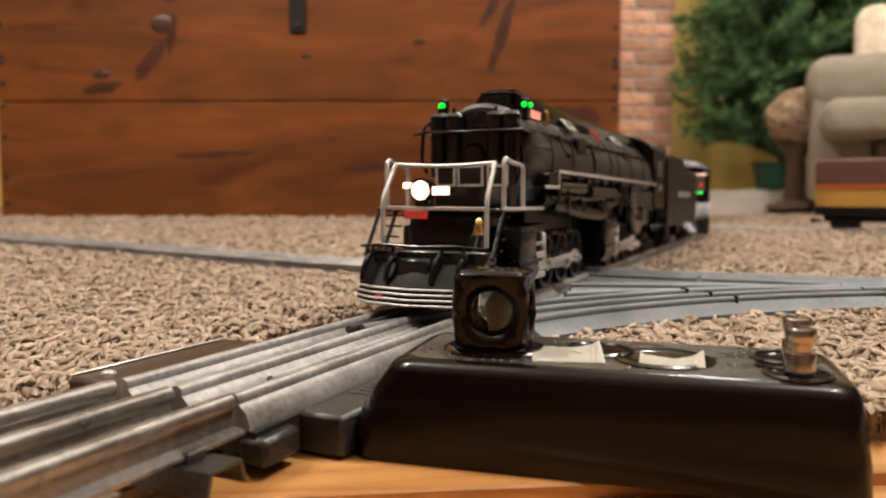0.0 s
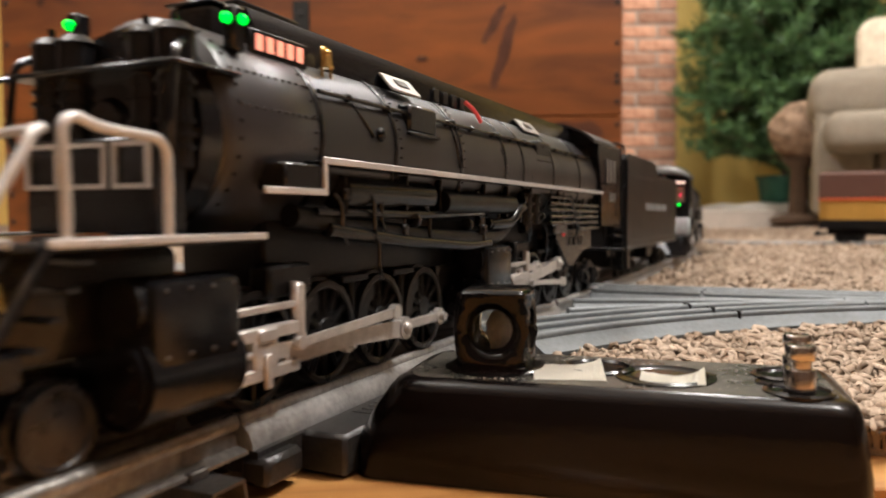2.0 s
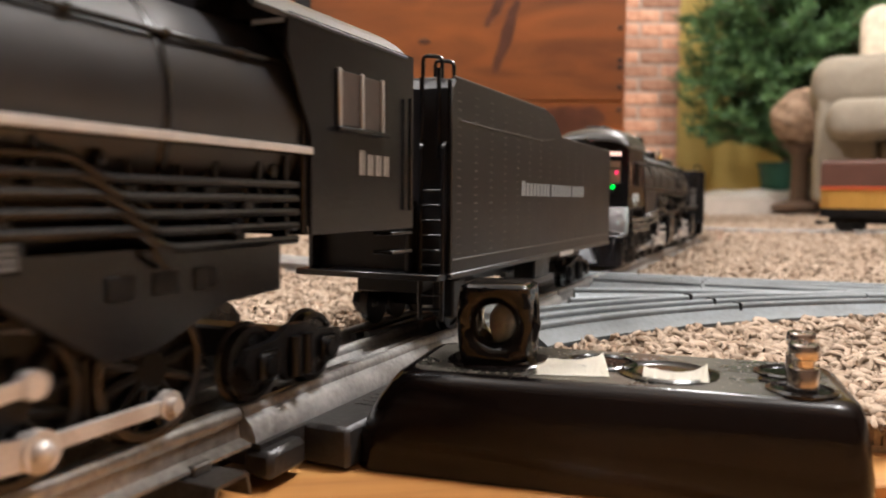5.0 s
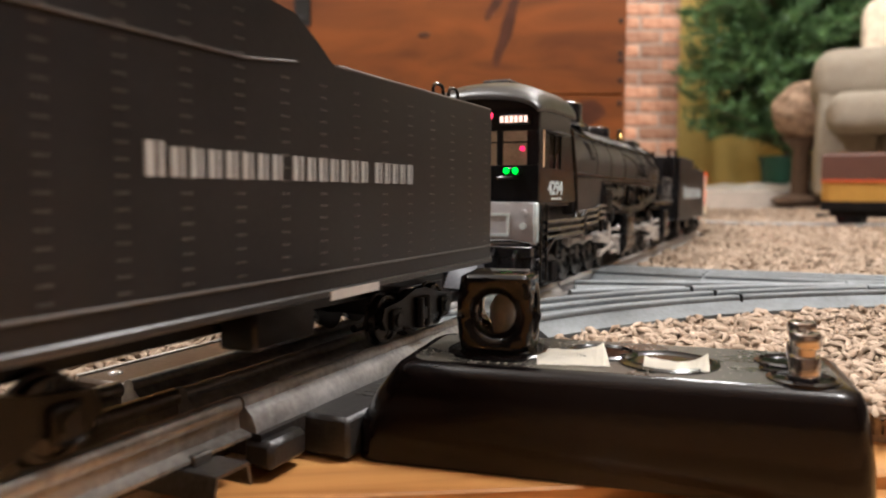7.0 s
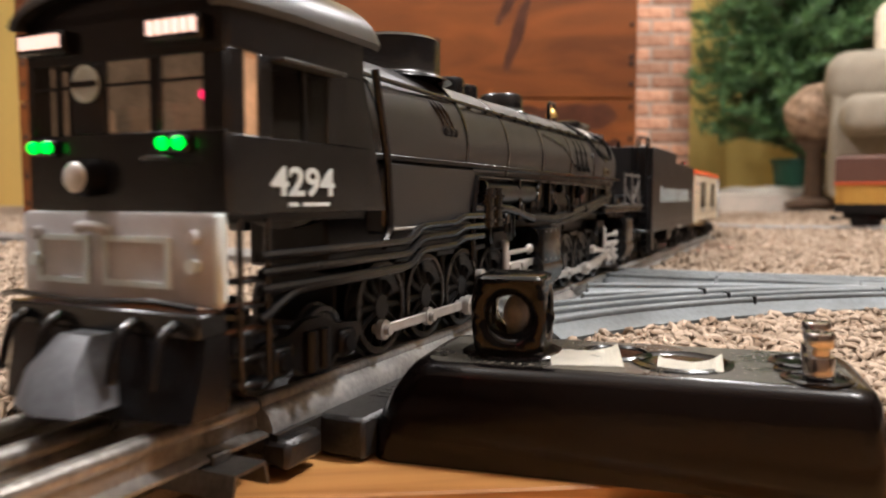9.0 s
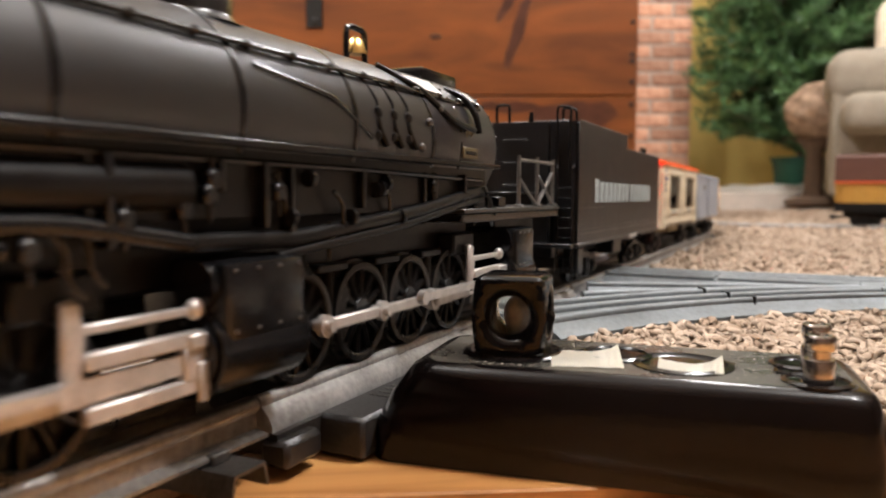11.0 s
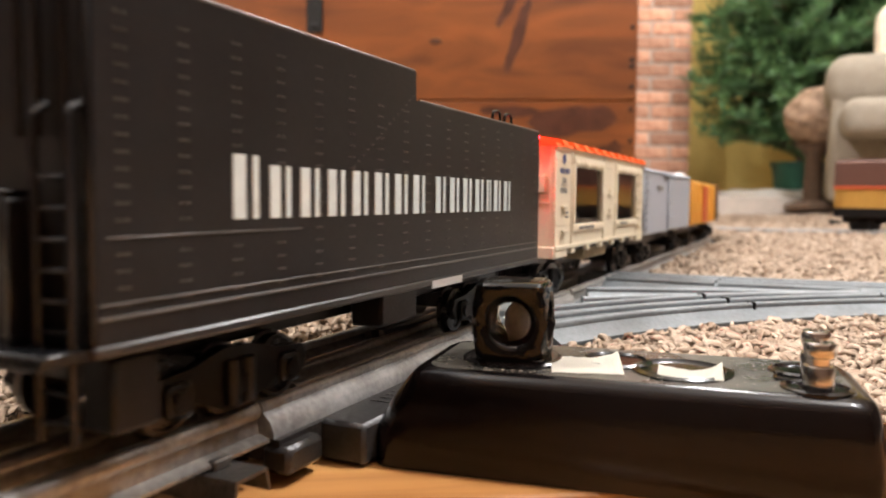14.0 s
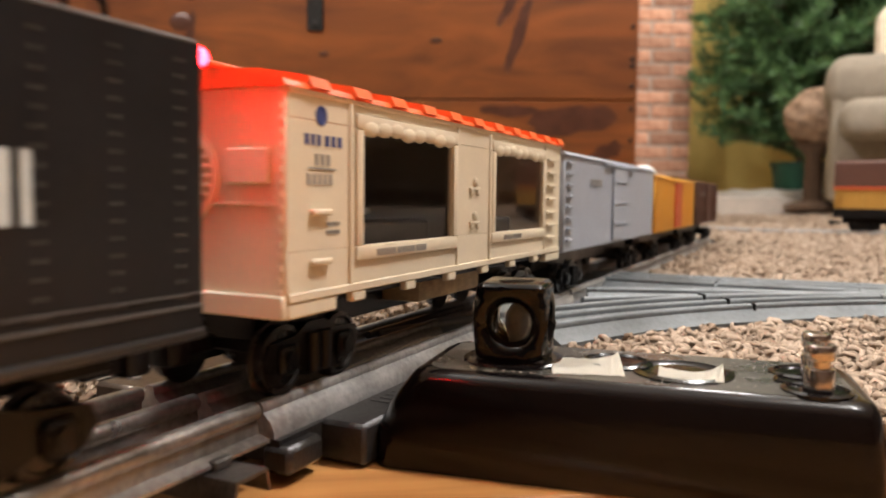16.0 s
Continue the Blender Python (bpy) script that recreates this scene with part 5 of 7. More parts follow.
    for y in (-22, -12, 12, 22):
        mpipe([(-5, y, 22), (-9, y, 26), (-8, y, 30)], 0.9, bm=bm)
    part("cut_lever", bm, LOCO, v)
    for k, y in enumerate((-22, -10, 12, 24)):
        part("air_hose", mpipe([(-5, y, 26), (-10, y, 24), (-12, y + 1, 19), (-13, y + 1, 14)], 1.3), LOCO, v)
    bm = B()
    lathe(bm, [(2.9 * MM, 0), (2.5 * MM, 0.9 * MM), (1.9 * MM, 3 * MM), (1.5 * MM, 5 * MM), (0.3 * MM, 6 * MM)], pose(10 * MM, -22 * MM, 34.5 * MM) @ Matrix.Diagonal((1.25, 1.25, 1.3, 1)), 18)
    part("front_bell", bm, BRASS, v, "polished brass bell on the pilot")
    part("bell_bracket", mbox(7, 12, -24, -18, 27.5, 34.4, 0.5), LOCO, v)
    part("deck_support", mbox(16, 62, -17, 17, 21, 44.4, 3.0, seg=2), LOCO, v)
    # running boards
    for sgn in (-1, 1):
        y0, y1 = sorted((sgn * 25, sgn * 33))
        rb = part("running_board", mbox(98.5, 433, y0, y1, 64.8, 66.0, 0.2), LOCO, v)
        y0, y1 = sorted((sgn * 33.05, sgn * 33.9))
        part("silver_edge", mbox(98.5, 433, y0, y1, 65.0, 66.9, 0.15), SILVER, rb, "silver walkway edge")
        part("silver_edge", mbox(98.5, 100.1, y0, y1, 58.2, 64.95, 0.15), SILVER, rb, "silver walkway edge")
        part("silver_edge", mbox(73, 100.1, y0, y1, 56.4, 58.15, 0.15), SILVER, rb, "silver walkway edge")
        y0, y1 = sorted((sgn * 24, sgn * 33))
        part("step_box", mbox(82, 99, y0, y1, 57.5, 64.7, 0.6), LOCO, rb)
    # boiler handrail
    for sgn in (-1, 1):
        y = sgn * 25.5
        handrail(v, [(108, y, 86.5), (300, y * 1.05, 87.5), (428, y * 1.09, 88)], [((x, y * (1 + 0.0003 * (x - 108)), 86.6 + 0.004 * (x - 108)), (x, y * 0.86, 84.5)) for x in range(124, 430, 24)])
    # details on the boiler side
    for x, w in ((172, 22), (318, 26)):
        pl = part("sand_hatch", mbox(-w / 2, w / 2, -4.2, 4.2, -0.5, 0.5, 0.2), TREAD, v, "pale grey tread plate on the casing", pose(x * MM, -18.4 * MM, 98.2 * MM, 48))
        part("hatch_vent", mbox(-w / 5, w / 5, -1.6, 1.6, 0.5, 1.0, 0.1), GEAR, pl)
        bx = part("side_box", mbox(x - w / 2, x + w / 2, -28.0, -22, 80, 90, 1.0), LOCO, v)
        part("side_box_lid", mbox(x - w / 2 - 1, x + w / 2 + 1, -29.0, -27, 79, 80.2, 0.3), LOCO, bx)
    for x in (200, 252, 290):
        bm = mpipe([(x, -17, 95), (x + 2, -24, 88), (x + 1, -27.6, 80), (x + 4, -28.6, 70)], 0.8)
        mball((x + 2, -25, 87.5), 2.1, bm=bm)
        part("check_valve", bm, LOCO, v)
    bm = mpipe([(126, -22.5, 88), (130, -26, 82), (136, -27.6, 76)], 0.8)
    mball((140, -28, 77), 2.4, (1, 0.6, 1), bm)
    part("steam_valve", bm, LOCO, v)
    part("red_lever", mpipe([(236, -17, 101), (238, -21, 97), (240, -23, 92)], 0.9), RED, v, "small red valve lever")
    for k in range(4):
        part("casing_vent", mbox(206 + k * 9, 211 + k * 9, -16.0, -15.05, 97.5, 102.5, 0.2), GEAR, v)
    for k in range(3):
        part("builder_bar", mbox(116, 124, -27.0, -26.4, 73 - k * 2, 73.8 - k * 2), BRASS, v, "thin worn brass print", smooth=False)
    # below the running board
    part("reservoir", mtube((186, -28, 56), (264, -28, 56), 4.3, n=22), GEAR, v, "dark brown air reservoir")
    part("reservoir", mtube((118, -25, 58), (178, -25, 58), 5.4, n=20), LOCO, v)
    part("steam_pipe", mpipe([(96, -24, 51), (150, -25, 45.5), (205, -26, 42), (250, -26, 41), (268, -24, 46)], 3.3, 16), GEAR, v, "thick dark steam pipe")
    part("steam_pipe", mpipe([(104, -27, 52), (170, -29, 51), (226, -29, 52)], 1.4), LOCO, v)
    part("steam_pipe", mpipe([(240, -27, 47), (262, -29, 47.5), (268, -30, 53), (276, -29.5, 55.5), (288, -28, 54)], 2.6, 12), LOCO, v)
    for x in (283, 297):
        pm = part("feed_pump", mtube((x, -28.5, 46.5), (x, -28.5, 62), 3.8, n=16), LOCO, v)
        for z in (47, 51, 56, 60.5):
            part("pump_flange", mtube((x, -28.5, z), (x, -28.5, z + 1.3), 4.8, n=16), LOCO, pm)
    part("steam_pipe", mpipe([(110, -27, 47), (160, -28, 42), (214, -28.5, 38.5), (236, -28, 39)], 2.2, 12), LOCO, v)
    r = random.Random(17)
    for i in range(46):
        x, z = r.uniform(108, 428), r.uniform(44, 62)
        y = -27.5 - r.uniform(0, 2.5)
        kind = i % 4
        if kind == 0:
            part("pipe_flange", mtube((x, y, z), (x + 1.6, y, z), 2.6, n=14), LOCO, v)
        elif kind == 1:
            bm = mbox(x - 2, x + 2, y - 1.2, y + 2, z - 2.2, z + 2.2, 0.6)
            mtube((x, y, z - 6), (x, y, z + 5), 0.7, n=8, bm=bm)
            part("valve_body", bm, LOCO, v)
        elif kind == 2:
            part("drain_pipe", mpipe([(x, y, z), (x + 4, y - 0.5, z - 3), (x + 5, y, z - 12), (x + 9, y + 1, z - 15)], 0.7), LOCO, v)
        else:
            part("bracket", mbox(x - 0.8, x + 0.8, y - 0.5, y + 4, z - 4, 64.5, 0.2), LOCO, v)
    for x in range(72, 106, 3):
        part("smokebox_rivet", mball((x, -27.5, 78), 0.55, sub=1), LOCO, v)
        part("smokebox_rivet", mball((x, -24.2, 87), 0.55, sub=1), LOCO, v)
    for k in range(14):
        a = 0.25 + k * 0.16
        part("smokebox_rivet", mball((71.5, -27.9 * math.sin(a), 73 + 27.9 * math.cos(a)), 0.6, sub=1), LOCO, v)
        part("smokebox_rivet", mball((103.5, -27.9 * math.sin(a), 73 + 27.9 * math.cos(a)), 0.6, sub=1), LOCO, v)
    for x in (151, 206, 256, 281, 331, 386):
        row = B()
        for k in range(15):
            q = 0.45 + k * 0.11
            mball((x + 1.2, -29.2 * math.sin(q), 73 + 29.2 * math.cos(q)), 0.5, bm=row, sub=1)
        part("band_rivets", row, LOCO, v)["kind"] = "stuff"
    part("lubricator", mbox(326, 352, -31.5, -24, 40.5, 46, 0.6), LOCO, v)
    for k in range(4):
        part("lubricator_rib", mbox(329, 350, -32, -31.5, 41.4 + k * 1.2, 42.0 + k * 1.2, 0.1), RAILGREY, v, smooth=False)
    for k, z in enumerate((61, 57.5, 54, 50.5, 47)):
        part("side_pipe", mpipe([(322, -30, z), (362 + 4 * k, -30, z), (368 + 4 * k, -30.5, z - 4), (430, -30.5, z - 4)], 1.15), LOCO, v)
    part("ash_pan", prism(B(), [(x * MM, z * MM) for x, z in ((346, 43), (346, 38), (372, 21), (384, 21), (406, 29), (428, 30), (428, 43))], -27 * MM, 27 * MM), LOCO, v, smooth=False)
    for k in range(3):
        part("ash_pan_vent", mbox(372 + k * 12, 379 + k * 12, -27.5, -26.9, 33, 38, 0.2), GEAR, v)
    part("red_dot", mball((344, -31.8, 40.2), 0.9), RED, v, "tiny glowing red dot")
    part("belly", mbox(96, 430, -15, 15, 30, 52, 1.0), GEAR, v)
    # cab
    bm = B()
    prism(bm, [(x * MM, z * MM) for x, z in ((434, 44), (434, 70), (424, 90), (424, 100), (493, 100), (493, 44))], -32.6 * MM, -31.4 * MM)
    cabside = part("cab_side", bm, LOCO, v, smooth=False)
    bm = B()
    prism(bm, [(x * MM, z * MM) for x, z in ((434, 44), (434, 70), (424, 90), (424, 100), (493, 100), (493, 44))], 31.4 * MM, 32.6 * MM)
    part("cab_side", bm, LOCO, v, smooth=False)
    bm = B()
    arc = [(33.5 * math.sin(a), 87.0 + 24.5 * math.cos(a)) for a in [(-1.05 + 2.1 * i / 12) * 1.0 for i in range(13)]]
    arc = [(y * 1.14, z) for y, z in arc]
    ring = arc + [(y * 0.97, z - 1.2) for y, z in reversed(arc)]
    loft(bm, [[(x * MM, y * MM, z * MM) for y, z in ring] for x in (411, 488)])
    part("cab_roof", bm, LOCO2, v, "arched black cab roof", angle=30)
    part("cab_front", mbox(432, 434, -31.4, 31.4, 44, 99.5, 0.2), LOCO, v)
    bm = B()
    loft(bm, [[(x * MM, y * 0.96 * MM, (z - 1.0) * MM) for y, z in arc] for x in (421, 423)])
    part("cab_gable", bm, LOCO, v, smooth=False)
    part("cab_rear", mbox(486, 487.5, -31.4, 31.4, 44, 94, 0.2), LOCO, v)
    # no opening here: a dark plate gives the shade inside the window
    win = part("cab_window", mbox(447, 470, -33.0, -32.65, 74, 89, 0.1), DARKINT, v, "dark plate standing for the shaded cab window opening")
    for x in (446, 458, 470):
        part("window_post", mbox(x, x + 1.4, -33.8, -33.05, 73.5, 89.5, 0.2), GREYINK, win)
    part("window_sill", mbox(445, 473, -35, -33.05, 72.2, 73.4, 0.2), LOCO, win)
    lettering([0.6, 0.6, 0.6, 0.6], 458, 60.5, 6.2, v, GREYINK, -32.7, "grey number bars on the cab side")
    part("cab_handrail", mpipe([(488, -34, 50), (488, -34, 86)], 0.7), LOCO, v)
    for z in (36, 42):
        part("cab_step", mbox(478, 492, -33, -26, z, z + 1.2, 0.2), LOCO, v)
    driving_set(v, (85, 119, 153, 187), 15.6, 8.0, 62, -1, 255)
    driving_set(v, (288, 322, 356, 390), 15.6, 8.0, 262, -1, 120)
    cylinder_block(v, 38, 67, 16.5)
    cylinder_block(v, 226, 258, 16.5)
    truck(v, 440, 2, 10, 28, 24)
    truck(v, 26, 1, 9, 20, 12)
    return v


def build_tender(u, length, high, low, step, label, letters, letter_x, letter_z, letter_h, letter_mat, rounded):
    v = vehicle("tender", u, label, "tender", (0.052, length - 0.052))
    L = length * 1000
    z0 = 26
    if rounded:
        outline = [(0, z0), (0, high - 4), (4, high), (step - 30, high), (step - 16, high - 1.5), (step - 6, high - 7), (step, low + 1), (step + 2, low), (L - 1, low), (L, low - 1), (L, z0)]
    else:
        outline = [(0, z0), (0, high), (step, high), (step, low), (L, low), (L, z0)]
    bm = B()
    prism(bm, [(x * MM, z * MM) for x, z in outline], -32 * MM, 32 * MM)
    bmesh.ops.bevel(bm, geom=[e for e in bm.edges if e.is_manifold and abs(e.verts[0].co.y - e.verts[1].co.y) < 1e-6 and e.calc_face_angle(0) > 0.5], offset=1.1 * MM, segments=2, affect="EDGES")
    body = part("tank", bm, TANK, v, "riveted black tender tank", angle=30)
    part("lower_sill", mbox(-1, L + 1, -32.6, 32.6, z0 - 2.4, z0 - 0.1, 0.5), LOCO2, v)
    part("sill_seam", mbox(0, L, -32.5, -32.02, z0 + 4.5, z0 + 5.2, 0.1), RIVET, body)
    part("top_bead", mpipe([(step + 3, -31.6, low + 0.3), (L - 1, -31.6, low + 0.3)], 0.55), RIVET, body, "rubbed top edge")
    part("top_bead", mpipe([(2, -31.6, high + 0.2), (step - (31 if rounded else 1), -31.6, high + 0.2)], 0.55), RIVET, body, "rubbed top edge")
    if rounded:
        part("seam", mbox(6, step - 36, -32.5, -32.02, high - 16, high - 15.4, 0.1), RIVET, body)
        part("seam", mpipe([(step - 36, -32.1, high - 15.7), (step - 16, -32.1, low - 1.5)], 0.3, 6), RIVET, body)
    if not rounded:
        part("seam", mbox(2, 62, -32.4, -32.02, 45.6, 46.0, 0.1), RIVET, body)
        part("sill_seam", mbox(0, L, -32.4, -32.02, z0 + 7.2, z0 + 7.6, 0.1), RIVET, body)
    cols = [6 + k * (L - 12) / 15 for k in range(16)]
    rivet_rows(body, cols, z0 + 7, (lambda x: (high - 4) if x < step - 26 else low - 3), -32.0)
    if not rounded:
        bm = B()
        for k in range(15):
            mball((step - 2 - 36 * k / 14, -32.0, high - 8 - 24 * k / 14), 0.42, (1, 0.6, 1), bm, 1)
        row = part("rivet_row", bm, RIVET, body, "slanting row of small rivets")
        row["kind"] = "stuff"

    lettering(letters, letter_x, letter_z, letter_h, v, letter_mat, -32.05, "row of white lettering bars on the tank side")
    # top fittings
    for x in (L - 18, L - 34):
        part("tank_hatch", mtube((x, 0, low), (x, 0, low + 3), 6, 5, 20), LOCO, v)
    for x in (L - 26, L - 40):
        part("top_grab", mpipe([(x, -24, low), (x, -24, low + 6), (x + 5, -24, low + 7), (x + 9, -24, low + 6), (x + 9, -24, low)], 0.7), LOCO, v)
    part("coal_bunker", mbox(6, step - 34, -24, 24, high, high + 1.2, 0.4), LOCO2, v)
    for x, z in ((3, high), (14, high)):
        part("front_grab", mpipe([(x, -26, z), (x, -26, z + 8), (x, -18, z + 9), (x, -18, z)], 0.8), LOCO, v)
    part("front_grab", mpipe([(6, 12, high), (6, 12, high + 11), (6, 20, high + 11), (6, 20, high)], 0.8), LOCO, v)
    part("vent_pipe", mtube((4, -2, high), (4, -2, high + 6), 1.8, 1.2), LOCO, v)
    # front ladder and steps
    for k in range(3):
        z = high - 10 - k * 13
        part("grab_iron", mpipe([(0, -1, z), (-2, -1, z), (-2, 13, z), (0, 13, z)], 0.55, 6), GEAR, v)
    lad = part("front_ladder", mpipe([(-3.5, -29.5, 8), (-3.5, -29.5, high - 26), (-0.5, -29.5, high - 24)], 0.9), LOCO, v)
    part("ladder_side", mpipe([(-3.5, -20.5, 8), (-3.5, -20.5, high - 26), (-0.5, -20.5, high - 24)], 0.9), LOCO, lad)
    for k in range(9):
        part("rung", mpipe([(-3.5, -29.5, 12 + k * 5.6), (-3.5, -20.5, 12 + k * 5.6)], 0.6, 6), LOCO, lad)
    for y in (-27, -20, -15):
        part("front_rail", mpipe([(-2, y, high - 30), (-2, y, high + (3 if y < -25 else 0))], 0.9), LOCO, v)
    part("front_rail", mpipe([(-2.5, 28, z0), (-2.5, 28, high)], 1.1), LOCO, v)
    part("front_ledge", mbox(-6, -0.1, -16, 28, z0 + 27, z0 + 28.6, 0.3), LOCO, v)
    part("bunker_wall", mbox(-7, -0.1, -17.5, -15.5, z0, z0 + 26.9, 0.3), LOCO, v)
    part("bunker_wall", mbox(-7, -0.1, 25.5, 27.5, z0, z0 + 26.9, 0.3), LOCO, v)
    part("front_deck", mbox(-11, -0.1, -31, 31, z0 - 2.5, z0 - 0.1, 0.3), LOCO, v)
    part("corner_post", mbox(-1.2, -0.05, -32, -30, z0, high - 1, 0.3), LOCO, v)
    part("step_block", mbox(4, 16, -31, -22, 8, 23, 0.8), GEAR, v)
    part("brake_box", mbox(L * 0.45, L * 0.55, -26, -14, 12, 23, 1.0), GEAR, v)
    part("underframe", mbox(8, L - 8, -14, 14, 16, 23.5, 0.5), GEAR, v)
    part("sill_plate", mbox(L * 0.54, L * 0.64, -32.9, -32.62, z0 - 3.2, z0 - 0.6), SILVER, v, "worn bright plate on the sill", smooth=False)
    truck(v, 48, 3, 8.5, 20, 23)
    truck(v, L - 48, 3, 8.5, 20, 23)
    knuckle(v, L - 6, 1)
    part("rear_marker", mball((L + 2.2, -29.4, low - 1.8), 2.1), REDDIM if rounded else REDLED, v, "glowing red rear marker lamp")
    return v


def build_cab_locomotive():
    v = vehicle("cab_forward_locomotive", 1.015, "black cab-forward toy steam locomotive with grey nose", "locomotive", (0.11, 0.386))
    # cab shell
    bm = B()
    # front wall in pieces round the windows
    front = part("cab_front", mbox(12, 13.4, -32, 32, 48.5, 67, 0.2), LOCO, v, "black cab front")
    part("front_band", mbox(12, 13.4, -32, 32, 84, 95.5, 0.2), LOCO, front)
    for y0, y1 in ((-32, -25.6), (-12.9, -9.6), (4.6, 16), (20, 22), (29.5, 32)):
        part("front_post", mbox(12, 13.4, y0, y1, 67.05, 83.95, 0.2), LOCO, front)
    for y0, y1 in ((-25.5, -13.0), (-9.5, 4.5), (16.1, 19.9), (22.1, 29.4)):
        w = part("front_window", mbox(12.6, 12.9, y0, y1, 67.1, 83.9), PANE, v, "clear cab window with lit interior", smooth=False)
        part("window_bar", mbox(12.0, 12.5, y0, y1, 78, 78.8), LOCO, w, smooth=False)
    # wall and seats glow by themselves to pass for a lit cab
    part("cab_interior", mbox(30, 31, -30, 30, 50, 88), TANINT, v, "tan cab interior wall with added glow", smooth=False)
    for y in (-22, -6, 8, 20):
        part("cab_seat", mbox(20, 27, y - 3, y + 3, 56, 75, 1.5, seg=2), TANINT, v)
    part("red_gauge", mball((17.5, -21.5, 75.5), 1.4), REDLED2, v, "small glowing red gauge lamp")
    # sides
    for sgn in (-1, 1):
        y0, y1 = sorted((sgn * 31.0, sgn * 32.2))
        side = part("cab_side", mbox(13.4, 72, y0, y1, 48, 66, 0.2), LOCO, v)
        part("side_band", mbox(13.4, 70, y0, y1, 85, 97.5, 0.2), LOCO, side)
        for x0, x1 in ((13.4, 18.5), (23.5, 28.5), (51.5, 60)):
            part("side_post", mbox(x0, x1, y0, y1, 66.05, 84.95, 0.2), LOCO, side)
        bm = B()
        prism(bm, [(x * MM, z * MM) for x, z in ((60, 66.02), (76.5, 66.02), (70.5, 85), (60, 85))], y0 * MM, y1 * MM)
        part("side_post", bm, LOCO, side, smooth=False)
        bm = B()
        prism(bm, [(x * MM, z * MM) for x, z in ((72.02, 48), (82, 48), (76.5, 66), (72.02, 66))], y0 * MM, y1 * MM)
        part("side_post", bm, LOCO, side, smooth=False)
        w = part("side_window", mbox(28.5, 51.5, sgn * 31.4 - 0.1, sgn * 31.4 + 0.1, 66.1, 84.9), PANE, v, smooth=False)
        part("window_post", mbox(41, 42.2, sgn * 31.8 - 0.4, sgn * 31.8 + 0.4, 66.1, 84.9), GEAR, w, smooth=False)
        part("awning", mbox(27.5, 54, sgn * 34.5 - 2.3, sgn * 34.5 + 2.3, 83.6, 84.6, 0.2), ROOFGREY, w)
        # solid glowing panel in place of lit door glass
        part("side_door_glow", mbox(18.5, 23.5, sgn * 31.4 - 0.1, sgn * 31.4 + 0.1, 66.1, 84.9), TANINT, v, smooth=False)
    part("cab_back", mbox(70, 72, -31, 31, 48, 90), LOCO, v)
    part("cab_floor", mbox(13.4, 72, -31, 31, 46, 48), GEAR, v)
    # roof
    bm = B()
    sweep = [math.pi * (-0.5 + i / 20) for i in range(21)]

    def arch(h, half=34.0, base=92.0):
        return [(half * math.copysign(abs(math.sin(q)) ** 0.9, q), base + h * math.cos(q) ** 0.85) for q in sweep[1:-1]]

    rings = []
    for x, h, k in ((8.0, 9.5, 0.985), (9.0, 11.6, 1.0), (14, 15.0, 1.0), (22, 17.8, 1.0), (34, 19.8, 1.0), (74, 20.5, 1.0), (78, 19.8, 0.985)):
        top = arch(h, 34.0 * k)
        rings.append([(x * MM, y * MM, z * MM) for y, z in top + [(y * 0.97, z - 1.5) for y, z in reversed(top)]])
    loft(bm, rings)
    part("cab_roof", bm, ROOFGREY, v, "arched dark grey cab roof with rounded front", angle=35)
    bm = B()
    loft(bm, [[(x * MM, y * MM, z * MM) for y, z in arch(10.4, 32.5, 91.0)] for x in (12.0, 13.4)])
    part("front_gable", bm, LOCO, v, angle=20)
    part("roof_hatch", mbox(36, 62, -8, 8, 111.4, 113.6, 0.6), ROOFGREY, v)
    # nose
    nose = part("nose_sheet", mbox(9.5, 12, -32.2, 32.2, 27, 48.4, 1.2, seg=2), GREYNOSE, v, "light grey painted nose sheet")
    for y0, y1 in ((-18, 3), (8, 26)):
        fr = B()
        for a, b, c, d in ((y0, y1, 31, 32.4), (y0, y1, 41.4, 42.8), (y0, y0 + 1.4, 32.4, 41.4), (y1 - 1.4, y1, 32.4, 41.4)):
            mbox(8.6, 9.6, a, b, c, d, 0, fr)
        part("nose_door_frame", fr, WHITE, nose, "pale door frame on the nose", smooth=False)
        part("nose_door", mbox(9.2, 9.45, y0 + 1.4, y1 - 1.4, 32.4, 41.4), GREYNOSE, nose, smooth=False)
    for y in (-25.5, 25.5):
        part("nose_knob", mtube((7.2, y, 43), (9.6, y, 43), 1.5, 1.8), GREYNOSE, nose)
        part("nose_knob", mtube((7.2, y, 36.5), (9.6, y, 36.5), 1.7, 1.5), WHITE, nose)
    part("nose_valve", mpipe([(8.5, 10, 44), (6, 8, 45), (6.5, 3, 45), (9, 1, 44)], 1.3), GREYNOSE, nose)
    part("corner_post", mbox(9.0, 12, -32.6, -30, 28, 48.3, 0.8), WHITE, nose)
    # lamps and boards on the face
    bm = mtube((7.0, 9.5, 56.5), (12, 9.5, 56.5), 4.4, 4.8, 24)
    hl = part("headlight", bm, LOCO, v)
    part("headlight_lens", mball((7.2, 9.5, 56.5), 3.9, (0.4, 1, 1)), SILVER, hl, "unlit clear headlight lens")
    part("front_emblem", lathe(B(), [(4.4 * MM, 0), (4.6 * MM, 0.6 * MM), (3.4 * MM, 0.9 * MM), (3.3 * MM, 0.2 * MM), (0.2 * MM, 0.2 * MM)], pose(11.9 * MM, 10.5 * MM, 79 * MM, 0, -90), 24), WHITE, v, "round silver emblem plate")
    part("emblem_bar", mbox(11.0, 11.5, 6.3, 14.7, 78.3, 79.7), LOCO, v, smooth=False)
